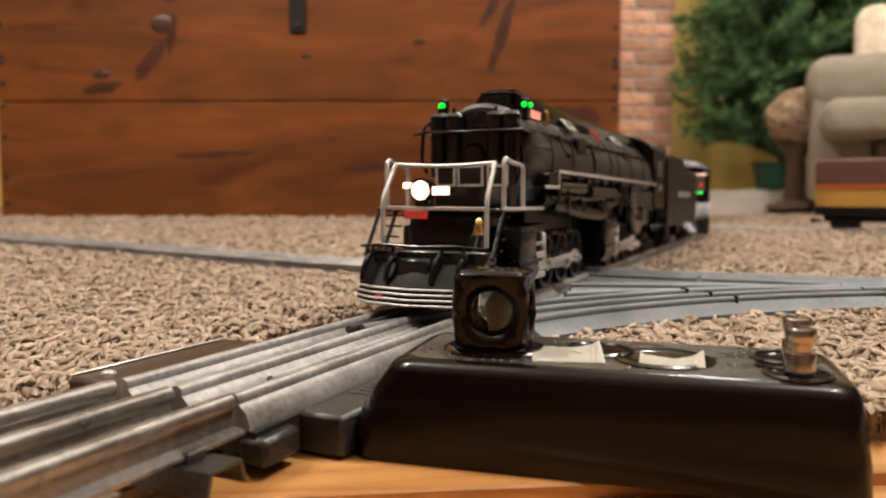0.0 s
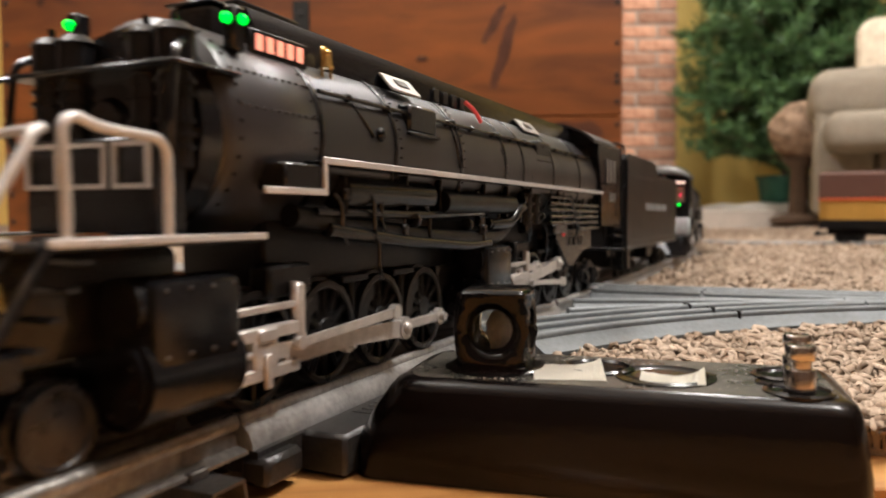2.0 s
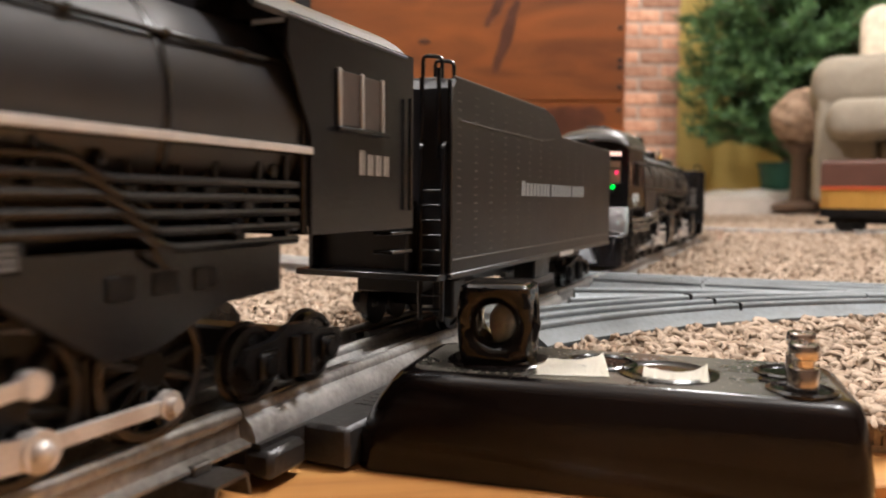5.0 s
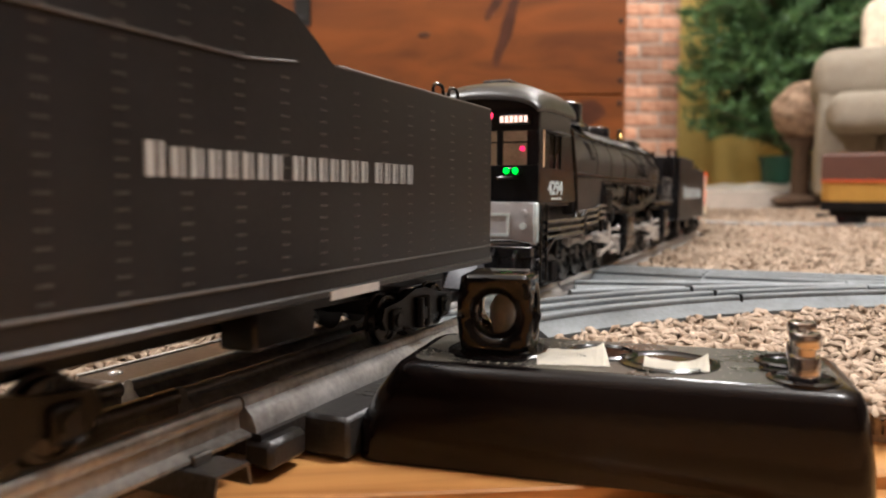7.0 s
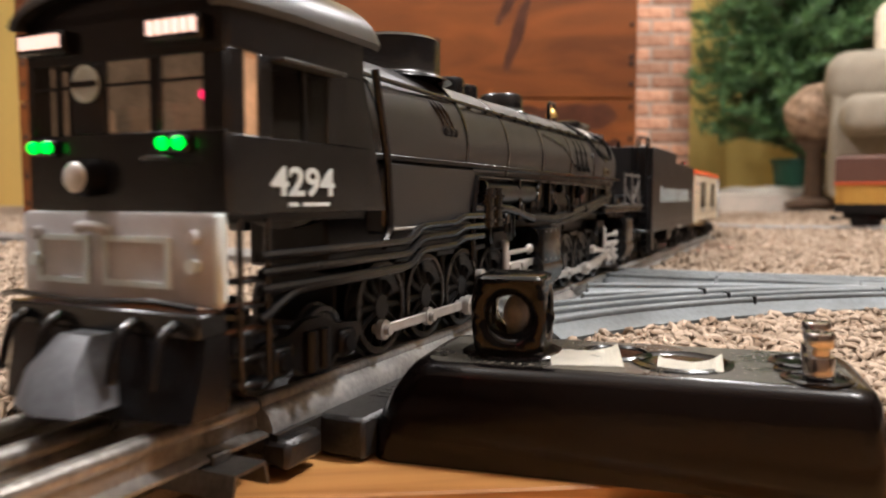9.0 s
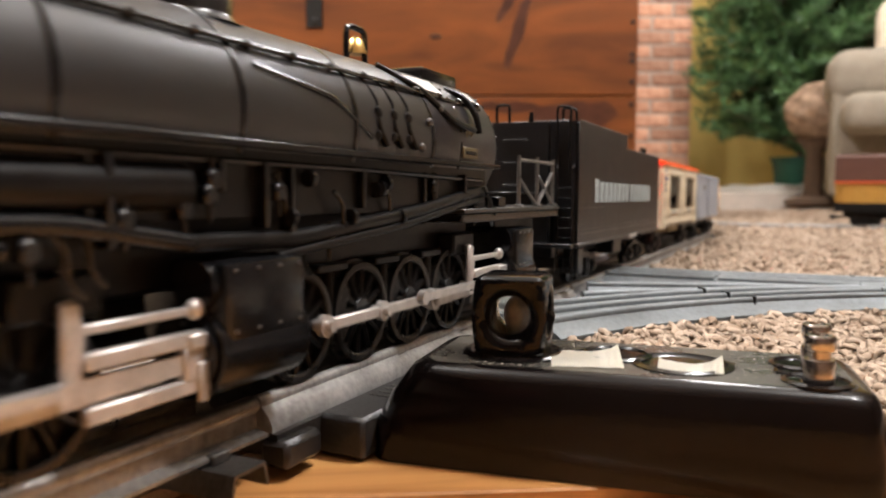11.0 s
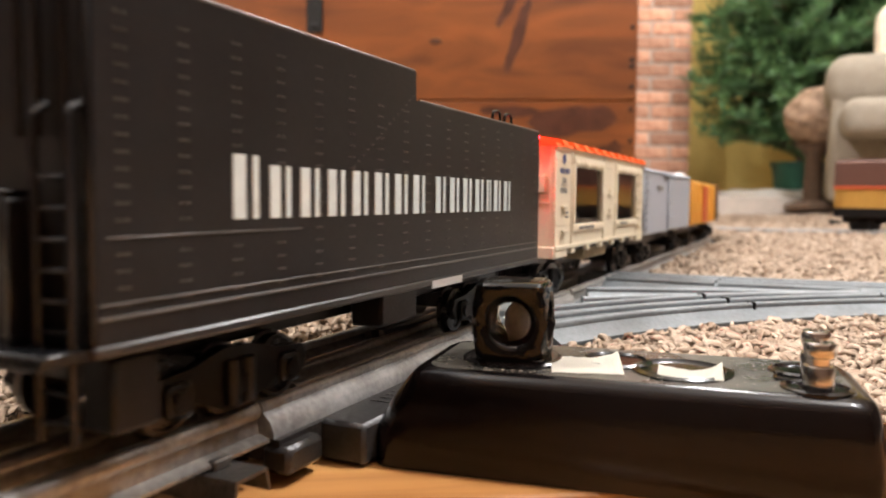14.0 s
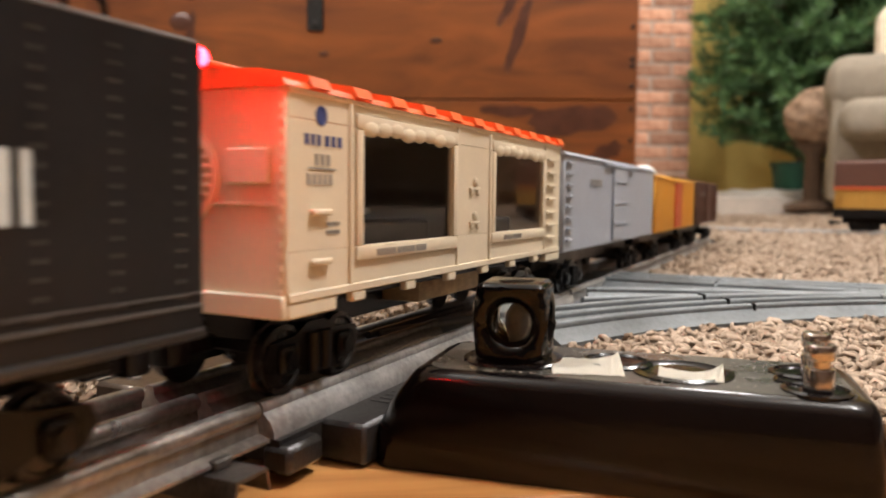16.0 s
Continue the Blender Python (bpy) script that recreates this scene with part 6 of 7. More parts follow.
    for y in (-18, 25.0):
        nb = part("number_board", mbox(9.2, 12, y - 9.8, y + 6.8, 86.6, 92.2, 0.5), LOCO, v)
        bm = B()
        for k in range(6):
            mbox(8.95, 9.2, y - 8.6 + k * 2.5, y - 6.9 + k * 2.5, 88.0, 91.2, 0, bm)
        part("lit_number", bm, BOARDWHITE, nb, "glowing white number bars", smooth=False)
        cl = part("class_lamp", mbox(10, 12, y - 4.5, y + 4.5, 61.8, 66, 0.8), LOCO, v)
        for d in (-2.4, 2.4):
            part("class_lens", mball((9.9, y + d, 64), 1.6), GREENLED, cl, "glowing green class lens")
    part("front_handrail", mpipe([(8, -12, 60), (7, -12, 60.6), (7, -20, 60.6), (8, -20, 60)], 0.6), LOCO, v)
    # pilot
    part("pilot_beam", mbox(4, 13, -31, 31, 21, 26.4, 0.6), LOCO, v)
    bm = B()
    loft(bm, [[(x * MM, y * MM, z * MM) for x, y, z in row] for row in (
        ((6, -31, 21), (4, -14, 21), (4, 14, 21), (6, 31, 21), (14, 31, 21), (14, -31, 21)),
        ((4, -31, 11), (1, -14, 11), (1, 14, 11), (4, 31, 11), (14, 31, 11), (14, -31, 11)),
        ((2, -30, 3), (-2, -14, 3), (-2, 14, 3), (2, 30, 3), (14, 30, 3), (14, -30, 3)))])
    part("pilot", bm, LOCO, v, "black pilot plate", angle=20)
    bm = B()
    loft(bm, [[(x * MM, y * MM, z * MM) for x, y, z in row] for row in (
        ((-2, -5, 21), (-4, 0, 21.5), (-2, 5, 21), (4, 5, 21), (4, -5, 21)),
        ((-9, -8, 14), (-12, 0, 14), (-9, 7, 14), (3, 7, 14), (3, -8, 14)),
        ((-13, -13, 6), (-15, -2, 6), (-11, 9, 6), (2, 9, 6), (2, -12, 6)))])
    part("coupler_shield", bm, SHIELD, v, "grey coupler shield")
    part("cut_lever", mpipe([(3, -31, 28), (0, -22, 29.5), (-1, 0, 28.6), (0, 22, 29.5), (3, 31, 28)], 0.75), LOCO, v)
    for y in (-24, -12, 12, 24):
        part("air_hose", mpipe([(4, y, 24), (0, y, 22), (-2, y, 16), (-3, y, 11)], 1.2), LOCO, v)
    for z in (22, 28, 34, 40, 46):
        part("cab_step", mbox(15, 26, -32.5, -27, z - 14, z - 13, 0.2), LOCO, v)
    for x in (15.5, 25.5):
        part("ladder_side", mpipe([(x, -32.5, 8), (x, -32.5, 47)], 0.8), LOCO, v)
    # writing on the cab side
    written("4294", 0.0072, pose(41 * MM, -32.3 * MM, 52.4 * MM) @ NEAR @ Matrix.Diagonal((1.36, 1, 1, 1)), v, WHITE, "cab_number", "white painted number on the cab side")
    bm = B()
    for x0, x1 in ((34, 38), (40, 44), (44.6, 52)):
        mbox(x0, x1, -32.5, -32.25, 49.6, 50.6, 0, bm)
    part("small_print", bm, WHITE, v, "tiny unreadable white print", smooth=False)
    # boiler
    part("boiler", boiler_shell([(72, 71, 29), (150, 71, 28.8), (160, 71.5, 27.6), (330, 72, 27.2), (412, 72, 27.2), (415, 72, 25.5)]), LOCO2, v, "matte black boiler barrel")
    for x, r in ((84, 28.9), (152, 28.6), (200, 27.5), (250, 27.5), (300, 27.4), (352, 27.3), (375, 27.3)):
        part("boiler_band", boiler_shell([(x, 71.6, r), (x + 0.3, 71.6, r + 0.3), (x + 2.0, 71.6, r + 0.3), (x + 2.3, 71.6, r)]), LOCO, v)
    part("smokebox", boiler_shell([(353, 72, 27.3), (353.5, 72, 27.6), (412, 72, 27.6), (412.5, 72, 27.3)]), SMOKEBOX, v, "graphite grey smokebox")
    part("smokebox_door", mtube((415, 0, 70), (419, 0, 70), 20, 17, 34), LOCO, v)
    for i in range(10):
        a = i * math.pi / 5
        part("door_dog", mbox(416, 419.5, -1, 1, 17.5, 23, 0.3), LOCO, v).matrix_basis = Matrix.Translation((0, 0, 70 * MM)) @ Matrix.Rotation(a, 4, "X")
    for x, r, h in ((144, 19, 17), (196, 7.5, 10), (262, 11.5, 10.5), (214, 6.5, 9)):
        bm = B()
        zb = 98.5 if x < 150 else 98.2
        lathe(bm, [(r * 1.25 * MM, 0), (r * 1.05 * MM, 1.6 * MM), (r * MM, 3 * MM), (r * MM, (h - 2) * MM), (r * 0.9 * MM, (h - 0.6) * MM), (r * 0.5 * MM, h * MM), (r * 0.05 * MM, (h + 0.2) * MM)], pose(x * MM, 0, (zb - 2.2) * MM), 30)
        part("boiler_dome", bm, LOCO, v, "rounded black boiler dome")
    bm = mbox(380, 413, -9, 9, 94, 103.5, 2.0, seg=2)
    part("smoke_box_vent", bm, LOCO, v)
    part("brass_bell", lathe(B(), [(4 * MM, 0), (3.4 * MM, 2 * MM), (2.2 * MM, 5 * MM), (0.4 * MM, 6.4 * MM)], pose(338 * MM, -4 * MM, 101 * MM), 18), BRASS, v, "brass bell on the boiler top")
    part("bell_yoke", mpipe([(332, -4, 98), (332, -4, 110), (344, -4, 110), (344, -4, 98)], 1.1), LOCO, v)
    for sgn in (-1, 1):
        y = sgn * 22.5
        handrail(v, [(80, y * 1.1, 89.5), (200, y, 89), (330, y, 89), (405, y, 88)], [((x, y * (1.08 if x < 130 else 1.0), 89), (x, y * 0.86, 86)) for x in range(150, 410, 18)], 0.8)
        y0, y1 = sorted((sgn * 22, sgn * 31.5))
        part("running_board", mbox(71, 408, y0, y1, 63.4, 65.2, 0.3), LOCO, v)
        y0, y1 = sorted((sgn * 24, sgn * 31.0))
        part("firebox_side", mbox(84, 155, y0, y1, 40.5, 63.3, 1.0), LOCO2, v)
    part("firebox_bead", mpipe([(87, -31.2, 42), (151, -31.2, 42)], 0.6), GREYINK, v)
    part("firebox_post", mpipe([(80, -30, 90), (85, -31.5, 62), (86, -32, 42), (80, -32.5, 37)], 1.3), LOCO, v)
    bm = mpipe([(156, -31, 60), (150, -32, 42), (150, -32, 28)], 1.3)
    part("steam_pipe", bm, LOCO, v)
    for k, z in enumerate((40, 36, 32)):
        part("side_pipe", mpipe([(22, -33, z - 2), (96, -33, z - 2), (104, -33, z + 2.5), (132, -33, z + 3), (138, -33, z + 5), (160, -32, z + 5)], 1.3), LOCO, v)
    part("side_pipe", mpipe([(22, -33, 23), (36, -33, 29), (92, -33, 29.5)], 1.2), LOCO, v)
    # boiler side fittings
    for x in (126, 130, 134):
        part("check_valve", mpipe([(x, -20, 90), (x + 3, -26, 84), (x + 8, -28, 76)], 0.8), LOCO, v)
        part("valve_body", mball((x + 8, -28.2, 76), 2.1, (1.3, 0.7, 1), sub=1), GEAR, v)
    part("boiler_stay", mpipe([(258, -24, 84), (290, -26, 80), (310, -27, 70)], 1.0), LOCO, v)
    for x in (312, 322, 332):
        bm = mpipe([(x, -20, 90), (x + 4, -25, 82), (x + 2, -27, 74), (x + 6, -28, 68)], 1.0)
        mball((x + 3, -26.2, 78), 2.4, (1, 0.7, 1), bm, 1)
        mball((x + 2, -27, 71), 2.0, (1, 0.7, 1), bm, 1)
        part("steam_valve", bm, GEAR, v)
    part("smokebox_pipe", mpipe([(338, -12, 97), (352, -22, 90), (368, -27.5, 80.5), (386, -28.6, 78)], 1.2), GEAR, v)
    part("smokebox_pipe", mpipe([(386, -15, 94.5), (389, -22, 92), (391, -27.5, 84), (391, -28.6, 77)], 1.3), GEAR, v)
    for x, z in ((350, 78), (362, 84), (344, 69)):
        part("pipe_clamp", mball((x, -27.0 if z < 80 else -25.6, z), 1.6, (1.2, 0.7, 1), sub=2), RAILGREY, v, "rubbed grey pipe clamp")
    part("tread_plate", mbox(-11, 11, -3.6, 3.6, -0.4, 0.4, 0.1), TREAD, v, "pale tread plate on the smokebox", pose(360 * MM, -18.6 * MM, 92.6 * MM, 42))
    part("tread_plate", mbox(-7, 7, -3.0, 3.0, -0.4, 0.4, 0.1), TREAD, v, "pale tread plate on the smokebox", pose(398 * MM, -18.6 * MM, 92.6 * MM, 42))
    pl = part("brass_plate", mbox(377, 391, -28.2, -27.0, 66.8, 71.0, 0.2), DULLBRASS, v, "small dull brass plate with unreadable print")
    part("print_bars", mbox(379, 389, -28.4, -28.22, 68.2, 69.7), LOCO, pl, smooth=False)
    part("round_badge", lathe(B(), [(3.4 * MM, 0), (3.4 * MM, 0.4 * MM), (2.6 * MM, 0.5 * MM), (2.5 * MM, 0.1 * MM), (0.1 * MM, 0.1 * MM)], pose(384 * MM, -27.3 * MM, 77.0 * MM, 102), 20), DULLBRASS, v, "faint round emblem")
    # lower gear
    part("steam_pipe", mpipe([(232, -26, 42), (270, -27, 41), (340, -27.5, 47), (388, -27, 53.5), (404, -25, 54.5)], 2.3, 14), GEAR, v, "thick dark steam pipe")
    part("steam_pipe", mpipe([(262, -28, 37), (330, -28.5, 43), (384, -28.5, 50), (400, -26, 51)], 1.3, 10), GEAR, v)
    part("steam_pipe", mpipe([(150, -28, 48), (200, -28, 47), (232, -28, 42)], 2.2, 10), LOCO, v)
    part("reservoir", mtube((168, -25, 54), (232, -25, 54), 5.2, n=20), GEAR, v)
    for x in (172, 182):
        pm = part("air_pump", mtube((x, -28, 40), (x, -28, 56), 3.8, n=16), LOCO, v)
        for z in (42, 47, 52):
            part("pump_flange", mtube((x, -28, z), (x, -28, z + 1.2), 4.8, n=16), LOCO, pm)
    part("belly", mbox(76, 410, -15, 15, 30, 50, 1.0), GEAR, v)
    # black sheet added to stand for the dark shade behind the pipes
    part("under_shade", mbox(158, 404, -26, -25, 47, 63.3, 0.2), GEAR, v, "added black sheet for the shade below the running board")
    part("side_pipe", mpipe([(160, -27.5, 60.5), (300, -27.5, 60), (396, -27.5, 58.5)], 0.9), LOCO, v)
    r = random.Random(29)
    for i in range(40):
        x, z = r.uniform(160, 405), r.uniform(40, 58)
        y = -27.0 - r.uniform(0, 2.5)
        kind = i % 4
        if kind == 0:
            part("pipe_flange", mtube((x, y, z), (x + 1.6, y, z), 2.4, n=14), LOCO, v)
        elif kind == 1:
            bm = mbox(x - 2, x + 2, y - 1.2, y + 2, z - 2.2, z + 2.2, 0.6)
            mtube((x, y, z - 6), (x, y, z + 5), 0.7, n=8, bm=bm)
            part("valve_body", bm, LOCO, v)
        elif kind == 2:
            part("drain_pipe", mpipe([(x, y, z), (x + 4, y - 0.5, z - 3), (x + 5, y, z - 10), (x + 9, y + 1, z - 13)], 0.7), LOCO, v)
        else:
            part("bracket", mbox(x - 0.8, x + 0.8, y - 0.5, y + 4, z - 3, 60.4, 0.2), LOCO, v)
    for x in (376, 412):
        for k in range(13):
            a = 0.2 + k * 0.17
            part("smokebox_rivet", mball((x, -27.6 * math.sin(a), 72 + 27.6 * math.cos(a)), 0.6, sub=1), LOCO, v)
    # rear platform
    pf = part("rear_platform", mbox(372, 494, -31, 31, 45.6, 47.4, 0.3), ROOFGREY, v, "dark grey rear platform")
    part("platform_beam", mbox(372, 494, -30, 30, 42, 45.5, 0.4), LOCO, v)
    for y in (-28, 28):
        part("platform_rail", mpipe([(440, y, 69), (466, y, 69), (491, y, 69)], 0.8), RAILGREY, pf, "thin grey platform railing")
        for x in (440, 466, 491):
            part("railing_post", mpipe([(x, y, 47.4), (x, y, 71)], 0.9), RAILGREY, pf)
            part("post_foot", mbox(x - 2.2, x + 2.2, y - 2, y + 2, 47.45, 48.6, 0.3), RAILGREY, pf)
        part("railing_brace", mpipe([(467, y, 48.5), (490, y, 64)], 0.9), RAILGREY, pf)
        part("railing_brace", mpipe([(490, y, 48.5), (468, y, 62)], 0.9), RAILGREY, pf)
        part("railing_brace", mpipe([(441, y, 60), (464, y, 48.5)], 0.9), RAILGREY, pf)
    part("rear_step", mbox(415, 424, -28, -20, 47.5, 52, 0.4), LOCO, v)
    part("frame_end", mbox(440, 496, -16, 16, 14, 41.8, 1.0), GEAR, v)
    driving_set(v, (100, 133, 166, 199), 15.6, 8.0, 240, 1, 75)
    driving_set(v, (282, 315, 348, 381), 15.6, 8.0, 426, 1, 75)
    cylinder_block(v, 238, 270, 16.5)
    cylinder_block(v, 427, 453, 17.0)
    truck(v, 52, 2, 10, 30, 27)
    truck(v, 484, 1, 9, 20, 20)
    return v


RAILGREY = mat("rubbed_grey_railing", (0.16, 0.155, 0.15), 0.35, 0.6, 200, 0.3)
REDLED2 = glow("dim_red_gauge", (1.0, 0.02, 0.10), 3.0)


def build_window_boxcar():
    v = vehicle("window_boxcar", 1.826, "cream plastic boxcar with orange roof and large windows", "boxcar", (0.045, 0.186))
    L = 231
    y = 31
    z0, z1 = 25, 79.6
    wins = ((35, 97), (139, 201))
    for sgn in (-1, 1):
        y0, y1 = sorted((sgn * (y - 1.6), sgn * y))
        side = part("side_panel", mbox(0, L, y0, y1, z0, 38, 0.3), CREAM, v, "cream plastic side")
        part("side_band", mbox(0, L, y0, y1, 71.5, z1, 0.3), CREAM, side)
        for a, b in ((0, 35), (97, 139), (201, L)):
            part("side_post", mbox(a, b, y0, y1, 38.02, 71.48, 0), CREAM, side, smooth=False)
        for a, b in wins:
            ya, yb = sorted((sgn * y, sgn * (y + 1.2)))
            fr = B()
            mbox(a - 4, b + 4, ya, yb, 71, 75.5, 0.8, fr, 2)
            mbox(a - 4, b + 4, ya, yb, 33.5, 38, 0.8, fr, 2)
            mbox(a - 4, a, ya, yb, 38, 71, 0.8, fr, 2)
            mbox(b, b + 4, ya, yb, 38, 71, 0.8, fr, 2)
            wf = part("window_frame", fr, CREAM, v, "raised cream window frame")
            bm = B()
            for k in range(8):
                x = a + (b - a) * (k + 0.5) / 8
                mball((x, sgn * (y + 0.6), 71.6 + 0.4 * (k % 3)), 4.2, (1.2, 0.28, 0.6), bm, 2)
            part("valance", bm, CREAM, wf, "moulded scalloped valance")
            part("window_pane", mbox(a, b, sgn * (y - 1.0) - 0.15, sgn * (y - 1.0) + 0.15, 38, 71.5), PANE, wf, smooth=False)
        # mouldings
        ya, yb = sorted((sgn * y, sgn * (y + 0.7)))
        for x in (28, 101, 133, 205):
            part("rib", mbox(x, x + 2.2, ya, yb, z0, z1, 0.3), CREAM, side)
        part("bottom_rail", mbox(0, L, ya, yb, z0, z0 + 2.4, 0.3), CREAM, side)
        part("top_rail", mbox(0, L, ya, yb, z1 - 2.0, z1, 0.3), CREAM, side)
        for k in range(7):
            part("rung", mbox(209, 221, *sorted((sgn * (y + 0.2), sgn * (y + 1.6))), 32 + k * 6.4, 33.4 + k * 6.4, 0.3), CREAM, side)
        for z in (34, 47):
            part("grab_iron", mbox(9, 18, *sorted((sgn * (y + 0.2), sgn * (y + 1.8))), z, z + 1.6, 0.4), CREAM, side)
        for k in range(6):
            part("sill_bracket", mbox(30 + k * 32, 37 + k * 32, *sorted((sgn * (y - 2), sgn * (y + 0.6))), z0 - 3.0, z0 - 0.02, 0.5), CREAM, side)
        for z in (45, 58):
            bm = mball((118, sgn * (y + 0.5), z), 2.2, (1, 0.5, 1), sub=1)
            mbox(113, 123, *sorted((sgn * y, sgn * (y + 0.9))), z - 3.0, z - 2.0, 0.2, bm)
            mball((115, sgn * (y + 0.4), z - 4), 1.5, (1, 0.5, 1), bm, 1)
            mball((121, sgn * (y + 0.4), z - 4), 1.5, (1, 0.5, 1), bm, 1)
            part("moulding", bm, CREAM, side)
    # prints
    part("print_emblem", lathe(B(), [(2.6 * MM, 0), (2.6 * MM, 0.2 * MM), (1.9 * MM, 0.22 * MM), (1.8 * MM, 0.05 * MM), (0.1 * MM, 0.05 * MM)], pose(14.5 * MM, -31.05 * MM, 73 * MM, 90), 18), BLUEINK, v, "small round blue emblem")
    lettering([0.8, 0.8, 0.8, -0.3, 0.9, 0.9, 0.9], 7, 65.2, 2.8, v, BLUEINK, -31.05, "dark blue print bars")
    lettering([0.7, 0.7, 0.7], 11.5, 60.0, 3.0, v, GREYINK, -31.05, "grey print bars")
    part("print_line", mbox(9, 21, -31.3, -31.05, 59.0, 59.4), GREYINK, v, smooth=False)
    lettering([0.7, 0.7, 0.7, 0.7, 0.7], 8, 55.0, 2.8, v, GREYINK, -31.05, "grey number bars")
    lettering([0.8] * 6, 17, 44, 1.1, v, GREYINK, -31.05, "tiny grey print bars")
    lettering([0.8] * 6, 17, 41.8, 1.1, v, GREYINK, -31.05, "tiny grey print bars")
    lettering([0.8] * 6 + [-0.4] + [0.8] * 6 + [-0.4] + [0.8] * 4, 42, 34.6, 2.0, v, GREYINK, -32.25, "small grey print bars under the window")
    lettering([0.8] * 5 + [-0.4] + [0.8] * 6, 148, 34.6, 2.0, v, GREYINK, -32.25, "small grey print bars under the window")
    # ends
    for x0, x1, d in ((0, 1.6, -1), (L - 1.6, L, 1)):
        end = part("end_panel", mbox(x0, x1, -y + 1.62, y - 1.62, z0, z1 + 1, 0.2), CREAM, v, "cream end wall")
        x = x0 - 0.01 if d < 0 else x1 + 0.01
        bm = lathe(B(), [(13.5 * MM, -0.2 * MM), (13.5 * MM, 1.0 * MM), (11.8 * MM, 1.4 * MM), (11.2 * MM, 0.3 * MM), (0.5 * MM, 0.3 * MM)], pose(x * MM, 4 * MM, 57 * MM, 0, 90 * d), 32)
        part("round_vent", bm, CREAM, end, "round louvred end vent")
        for k in range(9):
            h = 11 * math.sin(math.acos((k - 4) / 4.6))
            part("louvre", mbox(*sorted((x + d * 0.2, x + d * 1.2)), 4 - h, 4 + h, 57 + (k - 4) * 2.4 - 0.5, 57 + (k - 4) * 2.4 + 0.5, 0.2), CREAM, end)
        part("end_plate", mbox(*sorted((x, x + d * 1.4)), -26, -13, 55, 64, 0.4), CREAM, end)
        for yy in (-29.5, 29.5):
            part("end_post", mbox(*sorted((x, x + d * 1.0)), yy - 1.4, yy + 1.4, z0, z1, 0.3), CREAM, end)
            row = B()
            for k in range(17):
                mbox(*sorted((x + d * 1.0, x + d * 1.7)), yy - 0.7, yy + 0.7, z0 + 2 + k * 3.1, z0 + 3.4 + k * 3.1, 0, row)
            part("end_rivets", row, CREAM, end, smooth=False)["kind"] = "stuff"
        part("end_seam", mbox(*sorted((x, x + d * 0.7)), -28, 28, 49.5, 50.3, 0.1), CREAM, end)
        part("end_sill", mbox(*sorted((x, x + d * 2.2)), -y, y, z0 - 4, z0 + 2, 0.5), CREAM, end)
    bm = B()
    ring = [(-32.2, 78.9), (-31, 80.6), (-16, 83.4), (0, 84.6), (16, 83.4), (31, 80.6), (32.2, 78.9)]
    loft(bm, [[(x * MM, a * MM, b * MM) for a, b in ring] for x in (-2.2, L + 2.2)])
    roof = part("roof", bm, ORANGE, v, "bright orange ribbed roof", angle=25)
    for k in range(11):
        x = 8 + k * 21.5
        bm = B()
        rr = [(-33.0, 79.6), (-31.4, 82.6), (-16, 85.4), (0, 86.4), (16, 85.4), (31.4, 82.6), (33.0, 79.6)]
        loft(bm, [[(q * MM, a * MM, b * MM) for a, b in rr] for q in (x, x + 9)])
        part("roof_rib", bm, ORANGE, roof, angle=25)
    part("roof_walk", mbox(2, L - 2, -5, 5, 85.6, 87.2, 0.4), ORANGE, roof)
    # dark block added to darken the lower third behind the windows
    part("interior_block", mbox(24, 210, -12, 12, 27, 43, 1.0), DARKINT, v, "dark low block added inside the car")
    part("interior_strip", mbox(38, 70, -13.2, -12.1, 46, 48.2, 0.2), SHEET, v, "pale metal strip inside the car")
    part("interior_shelf", mbox(150, 198, 6, 12, 56, 58.5, 0.2), SHEET, v, "pale metal shelf inside the car")
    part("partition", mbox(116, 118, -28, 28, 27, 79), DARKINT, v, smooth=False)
    part("battery_box", mbox(86, 142, -24, -8, 14.5, 22.8, 1.6, seg=2), CORK, v, "tan speckled box under the floor")
    part("floor_frame", mbox(3, L - 3, -y + 2, y - 2, z0 - 2, z0 + 1, 0.4), GEAR, v)
    part("underframe", mbox(14, L - 14, -9, 9, 13, z0 - 2.1, 0.5), GEAR, v)
    truck(v, 27, 2, 9.5, 28, 21)
    truck(v, L - 30, 2, 9.5, 28, 21)
    for sgn in (-1, 1):
        for x in (0, L - 22):
            part("corner_step", mbox(x, x + 22, *sorted((sgn * (y - 3), sgn * (y + 0.4))), z0 - 4.2, z0 - 0.02, 0.6), CREAM, v)
    knuckle(v, 6, -1)
    knuckle(v, L - 6, 1)
    for ob in v.children:
        if ob.name.split(".")[0] not in ("truck", "coupler", "underframe"):
            ob.matrix_basis = pose(0, 0, 2.0 * MM) @ ob.matrix_basis
    return v


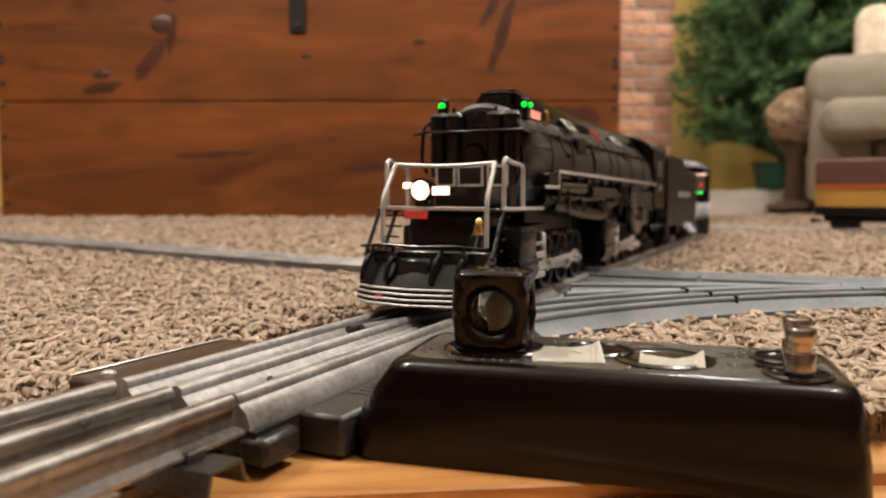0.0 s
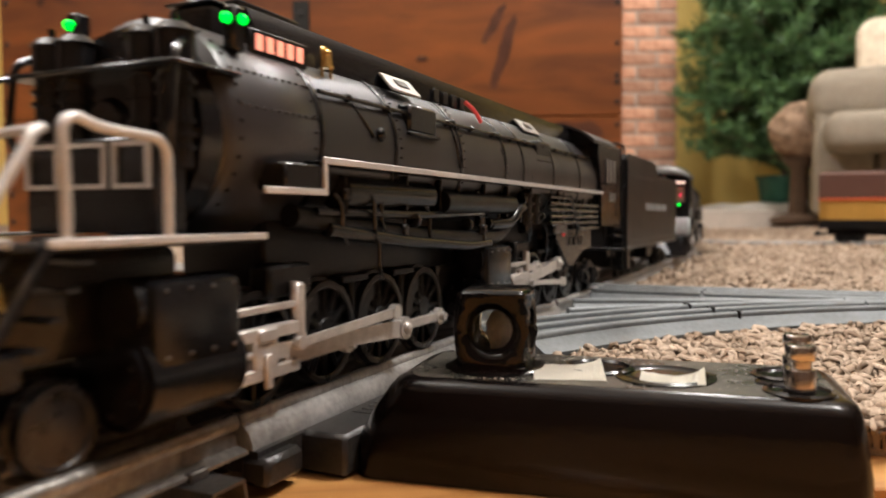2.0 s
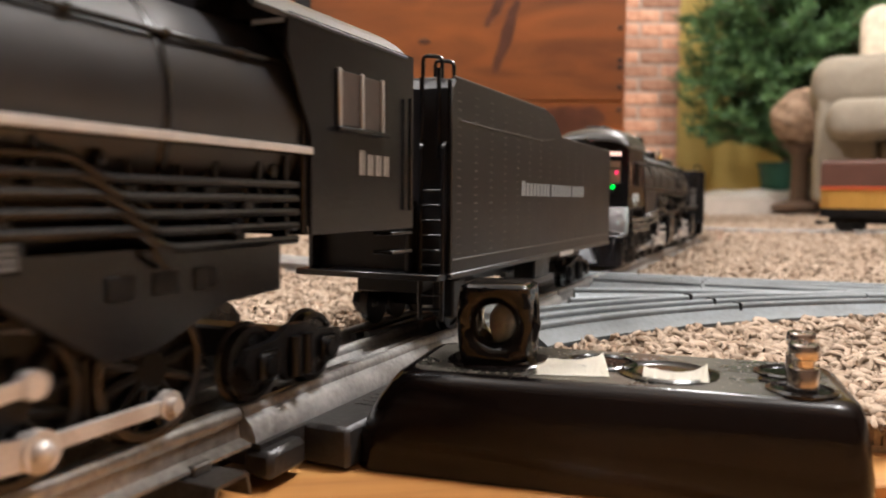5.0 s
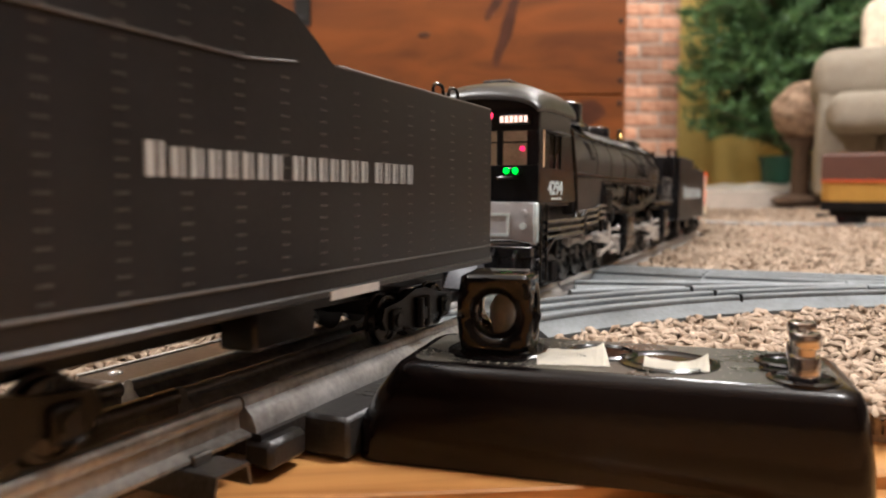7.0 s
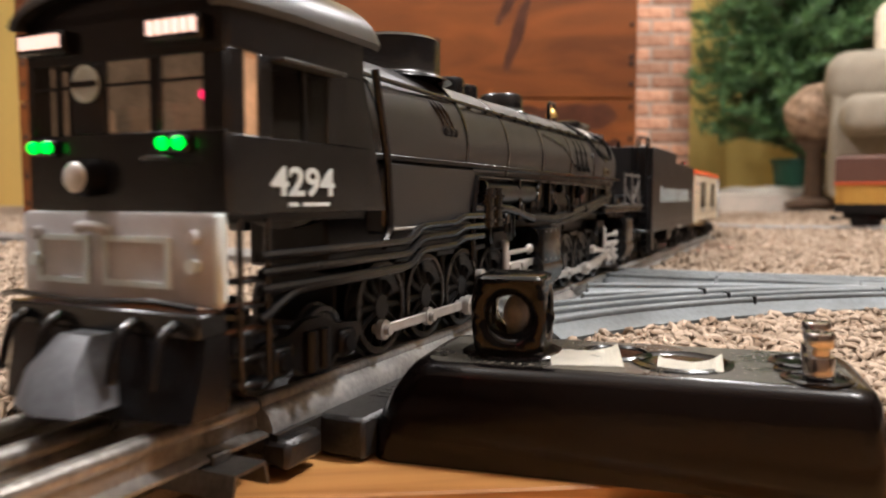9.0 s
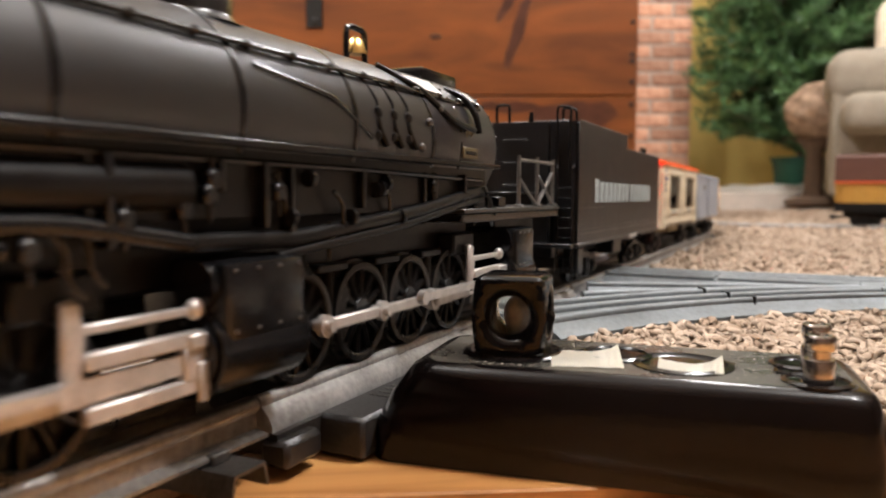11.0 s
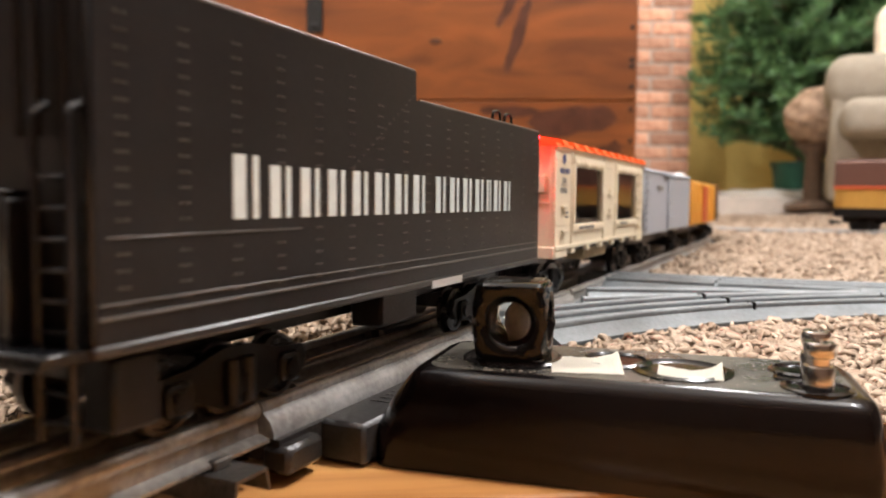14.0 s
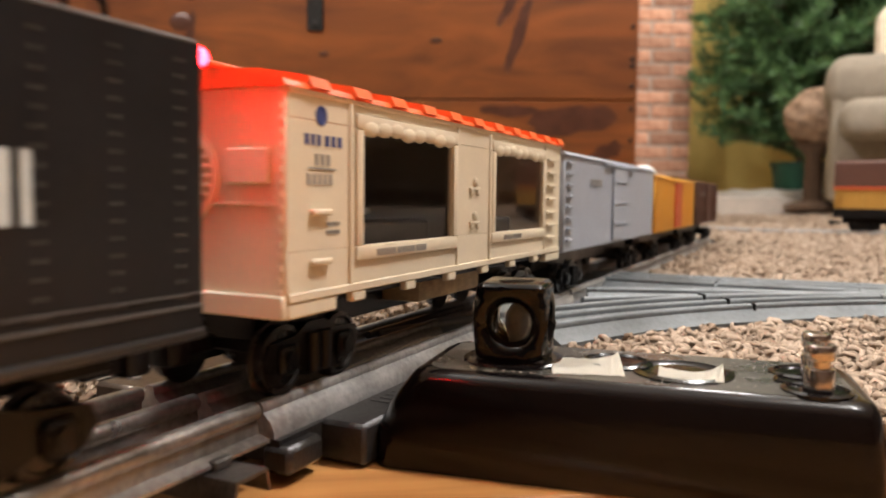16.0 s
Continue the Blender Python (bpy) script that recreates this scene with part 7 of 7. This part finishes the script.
def build_boxcar(name, u, L, body, door, roof_m, label, top=78, dome=False, parked=None, stripes=True, group="train on the main line"):
    if parked is None:
        v = vehicle(name, u, label, "boxcar", (0.045, L * MM - 0.045))
    else:
        v = tagged(empty(name, parked), label, "rail car", group)
    y, z0 = 30.5, 25
    part("body", mbox(0, L, -y, y, z0, top, 0.8), body, v)
    for k in range(int((L - 10) / 12)):
        x = 8 + k * 12
        if body is not GREYCAR and abs(x - L / 2) > 24:
            part("side_rib", mbox(x, x + 1.6, -y - 0.6, -y, z0 + 1, top - 1, 0.2), body, v)
    d = part("door", mbox(L / 2 - 20, L / 2 + 20, -y - 1.6, -y, z0 + 2, top - 3, 0.5), door, v)
    for z in (z0 + 12, z0 + 26, z0 + 40):
        part("door_rib", mbox(L / 2 - 19, L / 2 + 19, -y - 2.3, -y - 1.6, z, z + 1.4, 0.2), door, d)
    part("door_rail", mbox(L / 2 - 44, L / 2 + 44, -y - 2.2, -y, top - 2.8, top - 1.2, 0.2), body, v)
    for k in range(8):
        part("rung", mbox(3, 14, -y - 1.6, -y - 0.3, 31 + k * 6, 32.2 + k * 6, 0.2), body, v)
    if stripes:
        lettering([0.7] * 8, L * 0.2, top - 16, 4.0, v, GREYINK, -y - 0.7, "faded print bars")
    bm = B()
    ring = [(-31.6, top - 0.4), (-30, top + 1.4), (0, top + 5.4), (30, top + 1.4), (31.6, top - 0.4)]
    loft(bm, [[(x * MM, a * MM, b * MM) for a, b in ring] for x in (-1, L + 1)])
    roof = part("roof", bm, roof_m, v, angle=25)
    part("roof_walk", mbox(0, L, -5, 5, top + 5.2, top + 6.8, 0.3), roof_m, roof)
    if parked is not None:
        part("upper_panel", mbox(-0.4, L + 0.4, -y - 2.6, y + 0.4, 78, top - 0.5, 0.5), BROWNCAR, v, "brown upper body")
        part("red_line", mbox(-0.6, L + 0.6, -y - 2.9, y + 0.6, 74.0, 77.9, 0.2), REDCAR, v)
        part("dark_skirt", mbox(-0.4, L + 0.4, -y - 2.6, y + 0.4, 24.5, 40, 0.5), GEAR, v, "black lower skirt")
    if dome:
        part("roof_dome", mball((L * 0.4, 0, top + 4), 14, (1.2, 1, 0.75), sub=3), SILVER, v, "silver dome on the roof")
    part("underframe", mbox(10, L - 10, -10, 10, 13, z0 - 0.05, 0.5), GEAR, v)
    truck(v, 45, 2, 8.5, 26, 23)
    truck(v, L - 45, 2, 8.5, 26, 23)
    knuckle(v, 6, -1)
    knuckle(v, L - 6, 1)
    return v


SP = [0.75] * 8 + [-0.5] + [0.75] * 7
build_front_locomotive()
build_tender(0.692, 0.269, 99, 87, 147, "riveted black tender with rounded coal bunker", [0.95] + [0.72] * 7 + [-0.45] + [0.85] + [0.7] * 6 + [-0.45] + [0.8] + [0.65] * 4, 80, 55.5, 6.2, FADED, True)
build_cab_locomotive()
build_tender(1.543, 0.252, 94.3, 85, 125, "square riveted black tender with bold lettering bars", [0.86] + [0.80] * 7 + [-0.36] + [0.75] * 4 + [0.45] + [0.72] * 2, 36, 48.6, 12.5, WHITE, False)
build_window_boxcar()
build_boxcar("boxcar", 2.068, 262, GREYCAR, GREYCAR, GREYCAR, "grey blue boxcar with sliding door")
build_boxcar("boxcar", 2.342, 250, YELCAR, REDCAR, YELCAR, "yellow orange boxcar with red door and silver dome", 74, True, stripes=False)
build_boxcar("boxcar", 2.604, 250, BROWNCAR, BROWNCAR, BROWNCAR, "dark brown boxcar at the end of the train", 76)
build_boxcar("parked_rail_car", 0, 260, OCHRE, OCHRE, BROWNCAR, "ochre rail car with brown upper body on the siding", 120, parked=pose(0.685, 1.400, TOP + dip(0.7, 1.4), 0, 0, -38), stripes=False, group="")

build_carpet()

# ---- how things move ----
TRAVEL = [(0, 0.0), (2, 0.233), (4.2, 0.4842), (6.3, 0.7231), (7.5, 0.863), (9.2, 1.0646), (11.3, 1.302), (13.5, 1.539), (15.5, 1.7575), (16, 1.8185)]


def travel(t):
    """Metres run since the start: a smooth curve through the rows."""
    n = len(TRAVEL)
    sl = [(b[1] - a[1]) / (b[0] - a[0]) for a, b in zip(TRAVEL, TRAVEL[1:])]
    tan = [sl[0]] + [(a + b) / 2 for a, b in zip(sl, sl[1:])] + [sl[-1]]
    for i in range(n - 1):
        (t0, s0), (t1, s1) = TRAVEL[i], TRAVEL[i + 1]
        if t <= t1 or i == n - 2:
            h = t1 - t0
            k = (t - t0) / h
            return s0 * (1 + 2 * k) * (1 - k) ** 2 + h * tan[i] * k * (1 - k) ** 2 + s1 * k * k * (3 - 2 * k) + h * tan[i + 1] * k * k * (k - 1)


def on_line(s, wheels):
    """Pose of a vehicle whose nose is at s: its two trucks ride on the line."""
    a, b = main_line(s + wheels[0]), main_line(s + wheels[1])
    pa = Vector((a[0], a[1], rail_top(a[0], a[1])))
    pb = Vector((b[0], b[1], rail_top(b[0], b[1])))
    d = (pb - pa).normalized()
    q = Vector((-d.y, d.x, 0)).normalized()
    up = d.cross(q)
    m = Matrix((d, q, up)).transposed().to_4x4()
    m.translation = pa - d * wheels[0]
    return m


def motions():
    for ob, u, wheels in VEHICLES:
        walk(ob, [(i * 0.25, on_line(u - travel(i * 0.25), wheels)) for i in range(65)])
    for ob, x, z, r, phase in WHEELS:
        walk(ob, [(i * 0.1, pose(x, 0, z, 0, math.degrees(phase - travel(i * 0.1) / r), 0)) for i in range(161)])
    for ob, crank, r, z, y, phase in RODS:
        rows = []
        for i in range(161):
            a = phase - travel(i * 0.1) / r
            rows.append((i * 0.1, pose(crank * math.sin(a), y, z + crank * math.cos(a))))
        walk(ob, rows)
    for ob, x, crank, r, z, y, length, side, phase in MAIN_RODS:
        rows = []
        for i in range(161):
            a = phase - travel(i * 0.1) / r
            px, pz = x + crank * math.sin(a), z + crank * math.cos(a)
            lean = math.asin((pz - z) / length)
            rows.append((i * 0.1, pose(px, y, pz, 0, side * math.degrees(lean), 0)))
        walk(ob, rows)
    for ob, x, crank, r, z, y, length, side, phase in CROSSHEADS:
        rows = []
        for i in range(161):
            a = phase - travel(i * 0.1) / r
            px, pz = x + crank * math.sin(a), crank * math.cos(a)
            rows.append((i * 0.1, pose(px + side * math.sqrt(length ** 2 - pz ** 2), y, z)))
        walk(ob, rows)


motions()
